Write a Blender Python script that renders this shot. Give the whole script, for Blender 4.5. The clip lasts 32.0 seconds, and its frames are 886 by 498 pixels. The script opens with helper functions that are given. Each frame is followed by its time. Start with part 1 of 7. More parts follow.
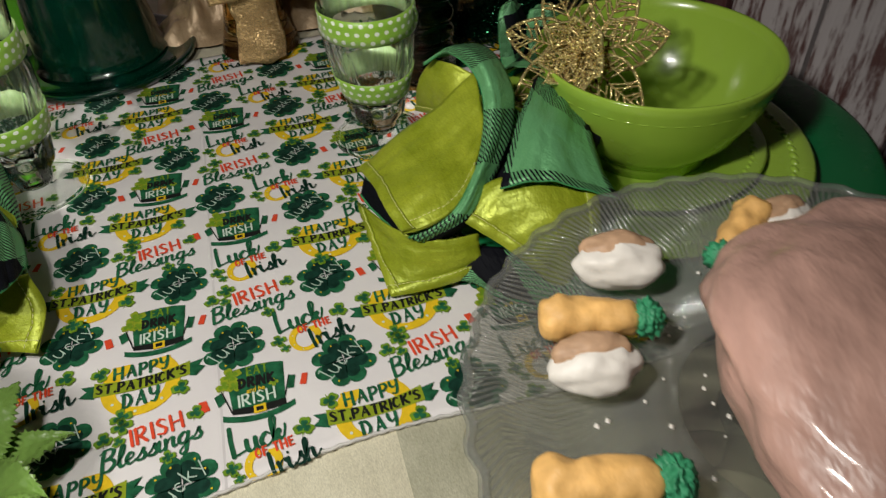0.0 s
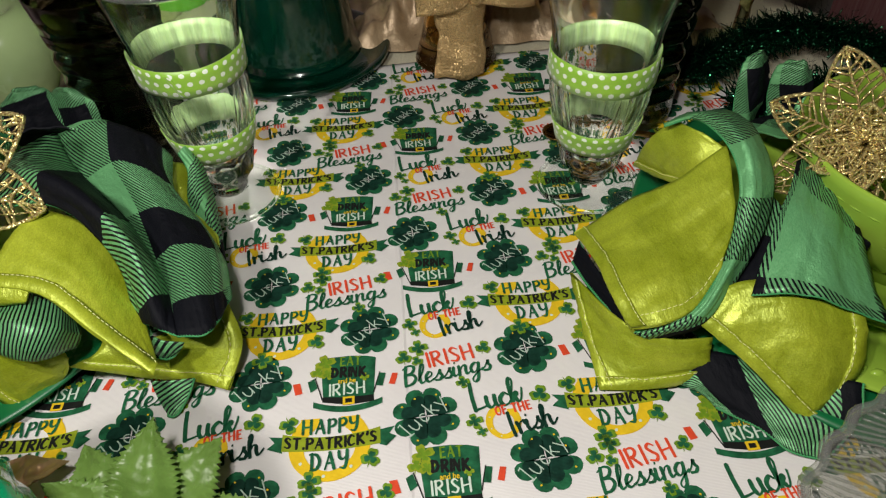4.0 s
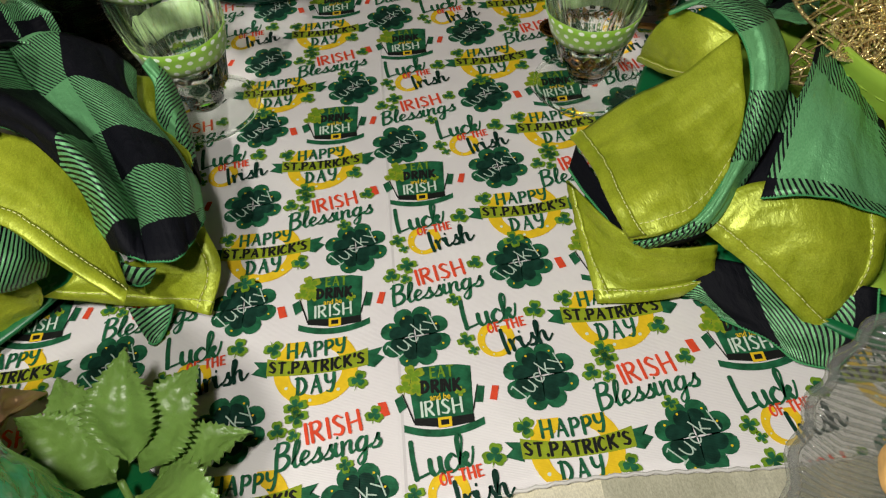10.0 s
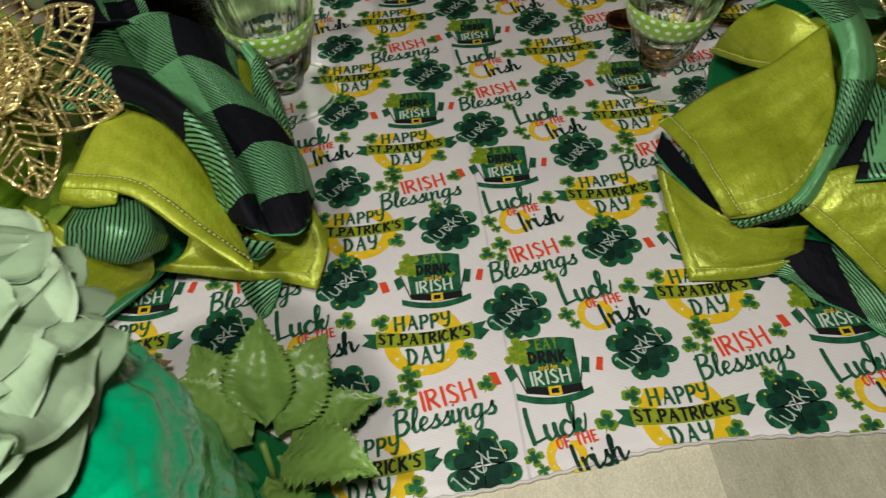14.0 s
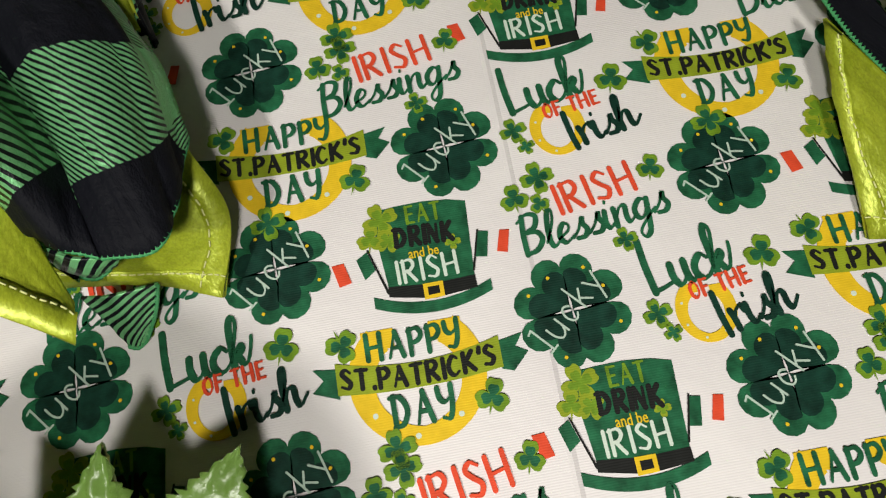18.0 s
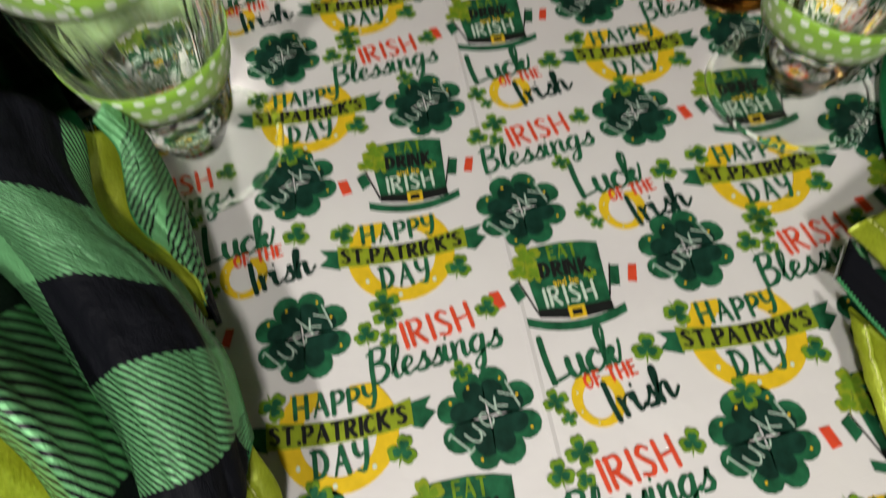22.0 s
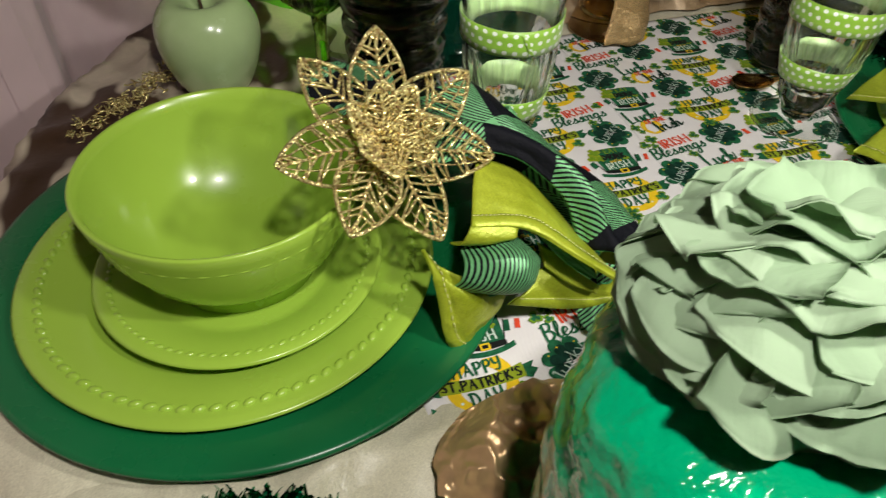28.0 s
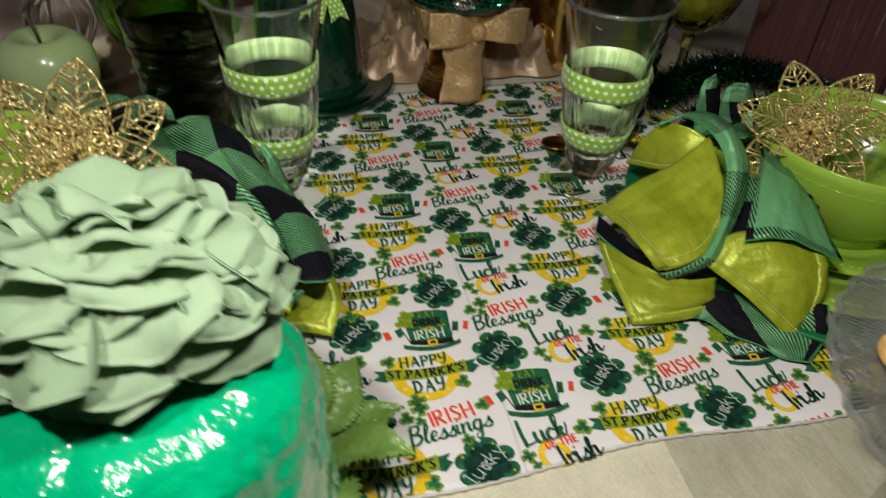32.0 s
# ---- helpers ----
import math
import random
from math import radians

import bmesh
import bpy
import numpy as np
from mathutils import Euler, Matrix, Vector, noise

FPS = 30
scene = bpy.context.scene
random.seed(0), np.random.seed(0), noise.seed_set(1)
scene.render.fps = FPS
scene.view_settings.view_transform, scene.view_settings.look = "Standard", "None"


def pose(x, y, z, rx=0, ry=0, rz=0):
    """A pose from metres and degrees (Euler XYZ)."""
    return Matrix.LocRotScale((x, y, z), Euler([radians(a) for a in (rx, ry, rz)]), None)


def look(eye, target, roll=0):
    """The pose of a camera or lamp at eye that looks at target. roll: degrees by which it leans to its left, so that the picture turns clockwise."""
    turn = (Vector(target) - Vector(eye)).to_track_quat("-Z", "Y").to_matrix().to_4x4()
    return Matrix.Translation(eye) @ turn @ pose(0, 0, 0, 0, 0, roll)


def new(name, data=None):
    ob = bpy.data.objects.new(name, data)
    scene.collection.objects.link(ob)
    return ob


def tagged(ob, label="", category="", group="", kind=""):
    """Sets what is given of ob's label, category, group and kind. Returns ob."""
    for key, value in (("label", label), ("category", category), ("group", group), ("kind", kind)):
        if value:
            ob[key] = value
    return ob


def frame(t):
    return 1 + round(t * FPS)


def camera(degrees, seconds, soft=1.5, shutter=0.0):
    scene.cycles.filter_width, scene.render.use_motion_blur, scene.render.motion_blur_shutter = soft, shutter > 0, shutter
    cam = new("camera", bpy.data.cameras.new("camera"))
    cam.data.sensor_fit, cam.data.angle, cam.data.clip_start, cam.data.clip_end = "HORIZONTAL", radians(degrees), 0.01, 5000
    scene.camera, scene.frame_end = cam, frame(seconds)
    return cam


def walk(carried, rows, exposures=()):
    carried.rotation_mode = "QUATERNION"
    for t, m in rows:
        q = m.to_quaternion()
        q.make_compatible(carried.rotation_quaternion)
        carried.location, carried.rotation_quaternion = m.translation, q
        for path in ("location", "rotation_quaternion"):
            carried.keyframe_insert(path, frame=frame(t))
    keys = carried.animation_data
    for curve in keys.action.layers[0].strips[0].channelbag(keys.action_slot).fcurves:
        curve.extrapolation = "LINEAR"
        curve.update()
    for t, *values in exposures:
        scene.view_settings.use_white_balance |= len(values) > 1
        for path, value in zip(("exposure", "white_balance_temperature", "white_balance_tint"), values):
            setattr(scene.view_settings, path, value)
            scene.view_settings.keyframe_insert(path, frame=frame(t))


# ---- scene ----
cam = camera(65.5, 32.0, soft=1.2, shutter=0.6)
PATH = [
    (0, (0.045, -0.375, 0.301), (0.402, 1.056, -1.049), -3.6),
    (0.5, (0.045, -0.35, 0.298), (0.354, 1.09, -1.054), -3.3),
    (1, (0.039, -0.323, 0.295), (0.302, 1.116, -1.069), -3.3),
    (1.5, (0.03, -0.312, 0.293), (0.226, 1.134, -1.074), -3.6),
    (2, (0.021, -0.304, 0.303), (0.167, 1.148, -1.065), -3.6),
    (2.5, (0.011, -0.303, 0.307), (0.117, 1.176, -1.035), -3.7),
    (3, (-0.005, -0.299, 0.313), (0.094, 1.148, -1.064), -2.7),
    (3.5, (-0.008, -0.298, 0.318), (0.072, 1.143, -1.067), -2.3),
    (5.5, (-0.013, -0.289, 0.318), (0.022, 1.122, -1.099), -4.0),
    (6, (-0.017, -0.29, 0.32), (0.027, 1.128, -1.09), -3.6),
    (6.5, (-0.015, -0.287, 0.311), (-0.004, 1.094, -1.136), -3.9),
    (7, (-0.006, -0.281, 0.302), (0.007, 1.069, -1.174), -4.1),
    (7.5, (-0.004, -0.277, 0.303), (-0.001, 1.006, -1.231), -6.0),
    (8, (0.001, -0.282, 0.307), (0.012, 1.012, -1.218), -6.0),
    (8.5, (0.001, -0.281, 0.307), (0.013, 0.988, -1.24), -6.3),
    (9, (0.004, -0.282, 0.305), (0.013, 0.985, -1.243), -6.4),
    (9.5, (0.005, -0.281, 0.302), (0.027, 0.979, -1.251), -6.1),
    (10, (0.007, -0.281, 0.3), (0.009, 0.971, -1.259), -6.6),
    (10.5, (0.006, -0.276, 0.297), (0.027, 0.97, -1.267), -5.7),
    (11, (-0.015, -0.268, 0.295), (-0.029, 0.95, -1.292), -5.4),
    (11.5, (-0.043, -0.267, 0.292), (-0.063, 0.937, -1.304), -4.5),
    (12, (-0.075, -0.272, 0.303), (-0.058, 0.934, -1.292), -3.5),
    (12.5, (-0.103, -0.293, 0.304), (-0.099, 0.933, -1.276), -3.1),
    (13, (-0.096, -0.298, 0.308), (-0.131, 0.927, -1.273), -3.9),
    (13.5, (-0.073, -0.292, 0.311), (-0.077, 0.933, -1.27), -4.2),
    (14, (-0.057, -0.292, 0.309), (-0.004, 0.948, -1.259), -4.2),
    (14.5, (-0.047, -0.282, 0.305), (0.036, 0.972, -1.251), -4.0),
    (16.5, (-0.03, -0.222, 0.272), (0.0, 0.786, -1.455), -5.8),
    (17, (-0.035, -0.161, 0.244), (-0.069, 0.625, -1.594), -10.6),
    (17.5, (-0.052, -0.13, 0.216), (0.002, 0.562, -1.659), -6.1),
    (18, (-0.05, -0.134, 0.212), (-0.031, 0.463, -1.697), -8.4),
    (18.5, (-0.049, -0.135, 0.211), (-0.019, 0.461, -1.698), -6.6),
    (19, (-0.05, -0.135, 0.21), (-0.025, 0.456, -1.7), -6.6),
    (19.5, (-0.061, -0.134, 0.222), (-0.043, 0.528, -1.665), -6.9),
    (20, (-0.06, -0.128, 0.216), (-0.04, 0.51, -1.68), -6.2),
    (20.5, (-0.063, -0.121, 0.215), (-0.031, 0.554, -1.668), -5.0),
    (21, (-0.068, -0.117, 0.213), (-0.024, 0.581, -1.661), -3.9),
    (21.5, (-0.062, -0.1, 0.219), (0.038, 0.695, -1.613), -1.6),
    (22, (-0.059, -0.097, 0.237), (0.036, 0.885, -1.503), -4.6),
    (22.5, (-0.072, -0.12, 0.255), (0.095, 1.072, -1.343), 0.2),
    (23, (-0.075, -0.14, 0.279), (0.093, 1.181, -1.212), -0.0),
    (23.5, (-0.08, -0.166, 0.298), (0.032, 1.229, -1.131), -1.4),
    (24, (-0.082, -0.186, 0.309), (-0.003, 1.209, -1.122), -2.1),
    (24.5, (-0.071, -0.218, 0.32), (0.025, 1.226, -1.061), -0.1),
    (26.5, (-0.223, -0.289, 0.338), (0.294, 1.075, -1.03), 3.2),
    (27, (-0.265, -0.293, 0.327), (0.209, 1.092, -1.035), 1.3),
    (27.5, (-0.294, -0.296, 0.325), (0.167, 1.099, -1.031), 1.3),
    (28, (-0.314, -0.3, 0.319), (0.126, 1.078, -1.062), 1.3),
    (28.5, (-0.326, -0.302, 0.329), (0.07, 1.173, -0.963), 0.6),
    (29, (-0.318, -0.308, 0.332), (0.094, 1.28, -0.813), 1.5),
    (29.5, (-0.304, -0.315, 0.335), (0.146, 1.261, -0.81), 1.6),
    (30, (-0.293, -0.325, 0.34), (0.193, 1.25, -0.791), 2.0),
    (30.5, (-0.264, -0.333, 0.337), (0.246, 1.218, -0.819), 1.6),
    (30.9, (-0.22, -0.34, 0.342), (0.293, 1.185, -0.846), 1.9),
    (31, (-0.198, -0.345, 0.341), (0.277, 1.187, -0.854), 1.0),
    (31.5, (-0.151, -0.368, 0.339), (0.24, 1.169, -0.88), 1.3),
    (32, (-0.123, -0.385, 0.327), (0.245, 1.136, -0.919), 2.9),
]
# the clip's own brightening and darkening
STOPS = [(0, -0.66), (3, -0.37), (6, -0.34), (7, -0.29), (9, -0.44), (11, -0.42), (12, -0.70), (13, -1.14), (14, -0.73), (17, -0.30), (18, -0.3), (19, -0.42), (20, -0.28), (21, -0.26), (22, -0.28), (23, -0.18), (24.5, -0.12), (26.5, -0.45), (27, -0.34), (28, -0.16), (29.5, -0.18), (30.5, -0.30), (31, -0.6), (32, -0.6)]
walk(cam, [(t, look(eye, target, roll)) for t, eye, target, roll in PATH], STOPS)

# ---- light ----
world = bpy.data.worlds.new("room_air")
scene.world = world
world.use_nodes = True
world.node_tree.nodes["Background"].inputs[0].default_value = (1.0, 0.86, 0.78, 1)
world.node_tree.nodes["Background"].inputs[1].default_value = 0.005


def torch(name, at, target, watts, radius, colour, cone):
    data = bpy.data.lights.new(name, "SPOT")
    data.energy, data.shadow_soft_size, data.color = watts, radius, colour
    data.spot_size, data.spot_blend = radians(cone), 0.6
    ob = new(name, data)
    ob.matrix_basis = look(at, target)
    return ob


# two fixed lamps stand in for the small white torch carried beside the camera
torch("torch_stand_in", (-0.05, -0.28, 0.42), (-0.02, -0.03, 0.0), 6.2, 0.018, (1.0, 0.96, 0.89), 112)
torch("torch_stand_in", (-0.25, -0.35, 0.58), (-0.18, -0.01, 0.0), 11.6, 0.018, (1.0, 0.96, 0.89), 125)


# ---- materials ----


def nodes_of(name):
    m = bpy.data.materials.new(name)
    m.use_nodes = True
    nt = m.node_tree
    return m, nt, nt.nodes["Principled BSDF"]


def link(nt, a, b):
    nt.links.new(a, b)


def mapped(nt, coord="Object", scale=(1, 1, 1)):
    tc = nt.nodes.new("ShaderNodeTexCoord")
    mp = nt.nodes.new("ShaderNodeMapping")
    mp.inputs["Scale"].default_value = scale
    link(nt, tc.outputs[coord], mp.inputs[0])
    return mp.outputs[0]


def noise_tex(nt, vec, scale, detail=4.0, rough=0.55):
    n = nt.nodes.new("ShaderNodeTexNoise")
    n.inputs["Scale"].default_value = scale
    n.inputs["Detail"].default_value = detail
    n.inputs["Roughness"].default_value = rough
    link(nt, vec, n.inputs["Vector"])
    return n.outputs[0]


def ramp(nt, fac, stops):
    r = nt.nodes.new("ShaderNodeValToRGB")
    while len(r.color_ramp.elements) < len(stops):
        r.color_ramp.elements.new(0.5)
    for e, (p, c) in zip(r.color_ramp.elements, stops):
        e.position, e.color = p, (*c, 1) if len(c) == 3 else c
    link(nt, fac, r.inputs[0])
    return r.outputs[0]


def mixed(nt, fac, a, b, mode="MIX"):
    mx = nt.nodes.new("ShaderNodeMix")
    mx.data_type, mx.blend_type = "RGBA", mode
    for sock, v in ((mx.inputs[0], fac), (mx.inputs[6], a), (mx.inputs[7], b)):
        if isinstance(v, (int, float)):
            sock.default_value = v
        elif isinstance(v, tuple):
            sock.default_value = (*v, 1)
        else:
            link(nt, v, sock)
    return mx.outputs[2]


def maths(nt, op, a, b=0.0):
    n = nt.nodes.new("ShaderNodeMath")
    n.operation = op
    for sock, v in ((n.inputs[0], a), (n.inputs[1], b)):
        if isinstance(v, (int, float)):
            sock.default_value = v
        else:
            link(nt, v, sock)
    return n.outputs[0]


def bumped(nt, bsdf, height, strength, dist=0.001, base=None):
    b = nt.nodes.new("ShaderNodeBump")
    b.inputs["Strength"].default_value, b.inputs["Distance"].default_value = strength, dist
    link(nt, height, b.inputs["Height"])
    if base:
        link(nt, base, b.inputs["Normal"])
    link(nt, b.outputs[0], bsdf.inputs["Normal"])
    return b.outputs[0]


def mat(name, col, rough=0.5, metal=0.0, var=0.15, scale=25, bump=0.15, bscale=300, dist=0.0006, spec=0.5, coat=0.0, sheen=0.0, coord="Object", stretch=(1, 1, 1), rvar=0.1):
    """A surface with colour that drifts at two scales, a fine grain and uneven gloss."""
    m, nt, p = nodes_of(name)
    v = mapped(nt, coord, stretch)
    lo = tuple(c * (1 - var) for c in col)
    hi = tuple(min(1, c * (1 + var)) for c in col)
    c1 = ramp(nt, noise_tex(nt, v, scale), [(0.3, lo), (0.7, hi)])
    fine = noise_tex(nt, v, bscale, 3)
    c2 = mixed(nt, var * 0.8, c1, ramp(nt, fine, [(0.3, lo), (0.7, hi)]))
    link(nt, c2, p.inputs["Base Color"])
    r = ramp(nt, noise_tex(nt, v, scale * 2.3), [(0.3, (max(0.02, rough - rvar),) * 3), (0.7, (min(1, rough + rvar),) * 3)])
    link(nt, r, p.inputs["Roughness"])
    p.inputs["Metallic"].default_value = metal
    p.inputs["Specular IOR Level"].default_value = spec
    p.inputs["Coat Weight"].default_value = coat
    p.inputs["Coat Roughness"].default_value = 0.08
    p.inputs["Sheen Weight"].default_value = sheen
    if bump:
        bumped(nt, p, fine, bump, dist)
    return m


def clear_glass(name, tint=(0.97, 0.99, 0.97), gloss_rough=0.03, body=0.0):
    """Thin glass: see-through, with a gloss that grows towards the edge."""
    m, nt, p = nodes_of(name)
    nt.nodes.remove(p)
    out = nt.nodes["Material Output"]
    tr = nt.nodes.new("ShaderNodeBsdfTransparent")
    gl = nt.nodes.new("ShaderNodeBsdfGlossy")
    gl.inputs["Roughness"].default_value = gloss_rough
    v = mapped(nt, "Object")
    link(nt, ramp(nt, noise_tex(nt, v, 40), [(0.3, tuple(c * 0.93 for c in tint)), (0.7, tint)]), tr.inputs[0])
    fr = nt.nodes.new("ShaderNodeLayerWeight")
    fr.inputs["Blend"].default_value = 0.25
    gain = maths(nt, "ADD", 0.045, maths(nt, "MULTIPLY", maths(nt, "POWER", fr.outputs["Facing"], 3.0), 0.8))
    bn = nt.nodes.new("ShaderNodeBump")
    bn.inputs["Strength"].default_value, bn.inputs["Distance"].default_value = 0.03, 0.001
    link(nt, noise_tex(nt, v, 60), bn.inputs["Height"])
    link(nt, bn.outputs[0], gl.inputs["Normal"])
    mx = nt.nodes.new("ShaderNodeMixShader")
    link(nt, gain, mx.inputs[0])
    link(nt, tr.outputs[0], mx.inputs[1])
    link(nt, gl.outputs[0], mx.inputs[2])
    last = mx.outputs[0]
    if body:
        df = nt.nodes.new("ShaderNodeBsdfDiffuse")
        df.inputs[0].default_value = (*[c * 0.9 for c in tint], 1)
        m2 = nt.nodes.new("ShaderNodeMixShader")
        m2.inputs[0].default_value = body
        link(nt, last, m2.inputs[1])
        link(nt, df.outputs[0], m2.inputs[2])
        last = m2.outputs[0]
    link(nt, last, out.inputs[0])
    return m


def cast_glass(name, tint=(1.0, 1.0, 1.0), rough=0.0, ior=1.45):
    """Solid glass that bends what is seen through it."""
    m, nt, p = nodes_of(name)
    p.inputs["Base Color"].default_value = (*tint, 1)
    p.inputs["Transmission Weight"].default_value = 1.0
    p.inputs["IOR"].default_value = ior
    v = mapped(nt, "Object")
    link(nt, ramp(nt, noise_tex(nt, v, 50), [(0.3, (rough,) * 3), (0.7, (rough + 0.02,) * 3)]), p.inputs["Roughness"])
    bumped(nt, p, noise_tex(nt, v, 70), 0.05, 0.001)
    return m


def check_cloth(name, ribs=17.0):
    """Buffalo check satin: black, green and diagonally ribbed squares, laid by the sheet's own UV (one unit a square)."""
    m, nt, p = nodes_of(name)
    tc = nt.nodes.new("ShaderNodeTexCoord")
    sp = nt.nodes.new("ShaderNodeSeparateXYZ")
    link(nt, tc.outputs["UV"], sp.inputs[0])
    a = maths(nt, "GREATER_THAN", maths(nt, "PINGPONG", sp.outputs[0], 1.0), 0.5)
    b = maths(nt, "GREATER_THAN", maths(nt, "PINGPONG", sp.outputs[1], 1.0), 0.5)
    both = maths(nt, "MULTIPLY", a, b)
    one = maths(nt, "SUBTRACT", maths(nt, "ADD", a, b), maths(nt, "MULTIPLY", both, 2.0))
    diag = maths(nt, "SUBTRACT", sp.outputs[0], maths(nt, "MULTIPLY", sp.outputs[1], 0.75))
    rib = maths(nt, "GREATER_THAN", maths(nt, "PINGPONG", maths(nt, "MULTIPLY", diag, ribs), 0.5), 0.23)
    green, pale, black = (0.085, 0.34, 0.125), (0.23, 0.53, 0.245), (0.0045, 0.005, 0.008)
    fine = noise_tex(nt, mapped(nt, "UV"), 60, 3)
    g = mixed(nt, fine, green, pale)
    c = mixed(nt, one, g, mixed(nt, rib, black, g))
    c = mixed(nt, both, c, black)
    link(nt, c, p.inputs["Base Color"])
    rr = maths(nt, "ADD", 0.40, maths(nt, "MULTIPLY", both, 0.25))
    link(nt, rr, p.inputs["Roughness"])
    link(nt, maths(nt, "MULTIPLY", maths(nt, "SUBTRACT", 1.0, both), 0.25), p.inputs["Metallic"])
    link(nt, maths(nt, "SUBTRACT", 0.38, maths(nt, "MULTIPLY", both, 0.26)), p.inputs["Specular IOR Level"])
    b1 = bumped(nt, p, noise_tex(nt, mapped(nt, "UV"), 60, 3, 0.7), 0.35, 0.0006)
    b2 = bumped(nt, p, noise_tex(nt, mapped(nt, "UV", (1.0, 0.4, 1.0)), 7.0, 4, 0.6), 0.45, 0.0022, b1)
    bumped(nt, p, noise_tex(nt, mapped(nt, "UV"), 2.2, 5), 0.5, 0.004, b2)
    return m


def satin(name, col, col2, rough=0.3, shine=0.0):
    m, nt, p = nodes_of(name)
    v = mapped(nt, "Object")
    # the satin's sheen is painted into the colour as cloudy dark and light tones
    c = ramp(nt, noise_tex(nt, mapped(nt, "Object", (1.0, 0.55, 1.0)), 42, 5, 0.62), [(0.28, col), (0.72, col2)])
    # fine sparkle of the weave, painted in as a lighter and darker grain
    grain = ramp(nt, noise_tex(nt, mapped(nt, "Object", (1, 0.6, 1)), 1500, 3, 0.7), [(0.35, (0.8, 0.8, 0.8)), (0.65, (1.25, 1.25, 1.25))])
    c = mixed(nt, 0.7, c, grain, "MULTIPLY")
    link(nt, c, p.inputs["Base Color"])
    p.inputs["Roughness"].default_value = rough
    p.inputs["Metallic"].default_value = shine
    w = noise_tex(nt, mapped(nt, "Object", (1, 0.5, 1)), 1300, 3, 0.7)
    b1 = bumped(nt, p, w, 0.35, 0.0003)
    b2 = bumped(nt, p, noise_tex(nt, mapped(nt, "Object", (1, 0.35, 1)), 90, 4, 0.6), 0.7, 0.0022, b1)
    bumped(nt, p, noise_tex(nt, v, 26, 3, 0.5), 0.4, 0.0035, b2)
    link(nt, ramp(nt, noise_tex(nt, v, 60, 4, 0.6), [(0.3, (rough - 0.08,) * 3), (0.7, (rough + 0.10,) * 3)]), p.inputs["Roughness"])
    return m


def glitter(name, col, scale=1600, rough=0.22, metal=1.0):
    """Glitter: tiny metal flakes, each turned its own way."""
    m, nt, p = nodes_of(name)
    v = mapped(nt, "Object")
    vo = nt.nodes.new("ShaderNodeTexVoronoi")
    vo.inputs["Scale"].default_value = scale
    link(nt, v, vo.inputs["Vector"])
    sep = nt.nodes.new("ShaderNodeSeparateColor")
    link(nt, vo.outputs["Color"], sep.inputs[0])
    c = ramp(nt, sep.outputs[0], [(0.0, tuple(x * 0.45 for x in col)), (1.0, tuple(min(1, x * 1.5) for x in col))])
    link(nt, c, p.inputs["Base Color"])
    p.inputs["Metallic"].default_value, p.inputs["Roughness"].default_value = metal, rough
    nm = nt.nodes.new("ShaderNodeVectorMath")
    nm.operation = "SUBTRACT"
    link(nt, vo.outputs["Color"], nm.inputs[0])
    nm.inputs[1].default_value = (0.5, 0.5, 0.5)
    sc = nt.nodes.new("ShaderNodeVectorMath")
    sc.operation = "SCALE"
    link(nt, nm.outputs[0], sc.inputs[0])
    sc.inputs["Scale"].default_value = 1.3
    ge = nt.nodes.new("ShaderNodeNewGeometry")
    ad = nt.nodes.new("ShaderNodeVectorMath")
    link(nt, sc.outputs[0], ad.inputs[0])
    link(nt, ge.outputs["Normal"], ad.inputs[1])
    no = nt.nodes.new("ShaderNodeVectorMath")
    no.operation = "NORMALIZE"
    link(nt, ad.outputs[0], no.inputs[0])
    link(nt, no.outputs[0], p.inputs["Normal"])
    return m


def dotted(name, green, pale):
    """Polka-dot satin ribbon: white dots in staggered rows over the UV (u along, v across, one unit a dot cell)."""
    m, nt, p = nodes_of(name)
    tc = nt.nodes.new("ShaderNodeTexCoord")
    sp = nt.nodes.new("ShaderNodeSeparateXYZ")
    link(nt, tc.outputs["UV"], sp.inputs[0])
    row = maths(nt, "FLOOR", sp.outputs[1])
    u = maths(nt, "ADD", sp.outputs[0], maths(nt, "MULTIPLY", row, 0.5))
    fu = maths(nt, "SUBTRACT", maths(nt, "FRACT", u), 0.5)
    fv = maths(nt, "SUBTRACT", maths(nt, "FRACT", sp.outputs[1]), 0.5)
    d = maths(nt, "SQRT", maths(nt, "ADD", maths(nt, "MULTIPLY", fu, fu), maths(nt, "MULTIPLY", fv, fv)))
    dot = maths(nt, "LESS_THAN", d, 0.25)
    sheen = noise_tex(nt, mapped(nt, "Object"), 60)
    link(nt, mixed(nt, dot, mixed(nt, sheen, green, pale), (0.82, 0.9, 0.78)), p.inputs["Base Color"])
    p.inputs["Roughness"].default_value = 0.3
    p.inputs["Sheen Weight"].default_value = 0.3
    bumped(nt, p, noise_tex(nt, mapped(nt, "UV", (40, 1, 1)), 3), 0.2, 0.0003)
    return m


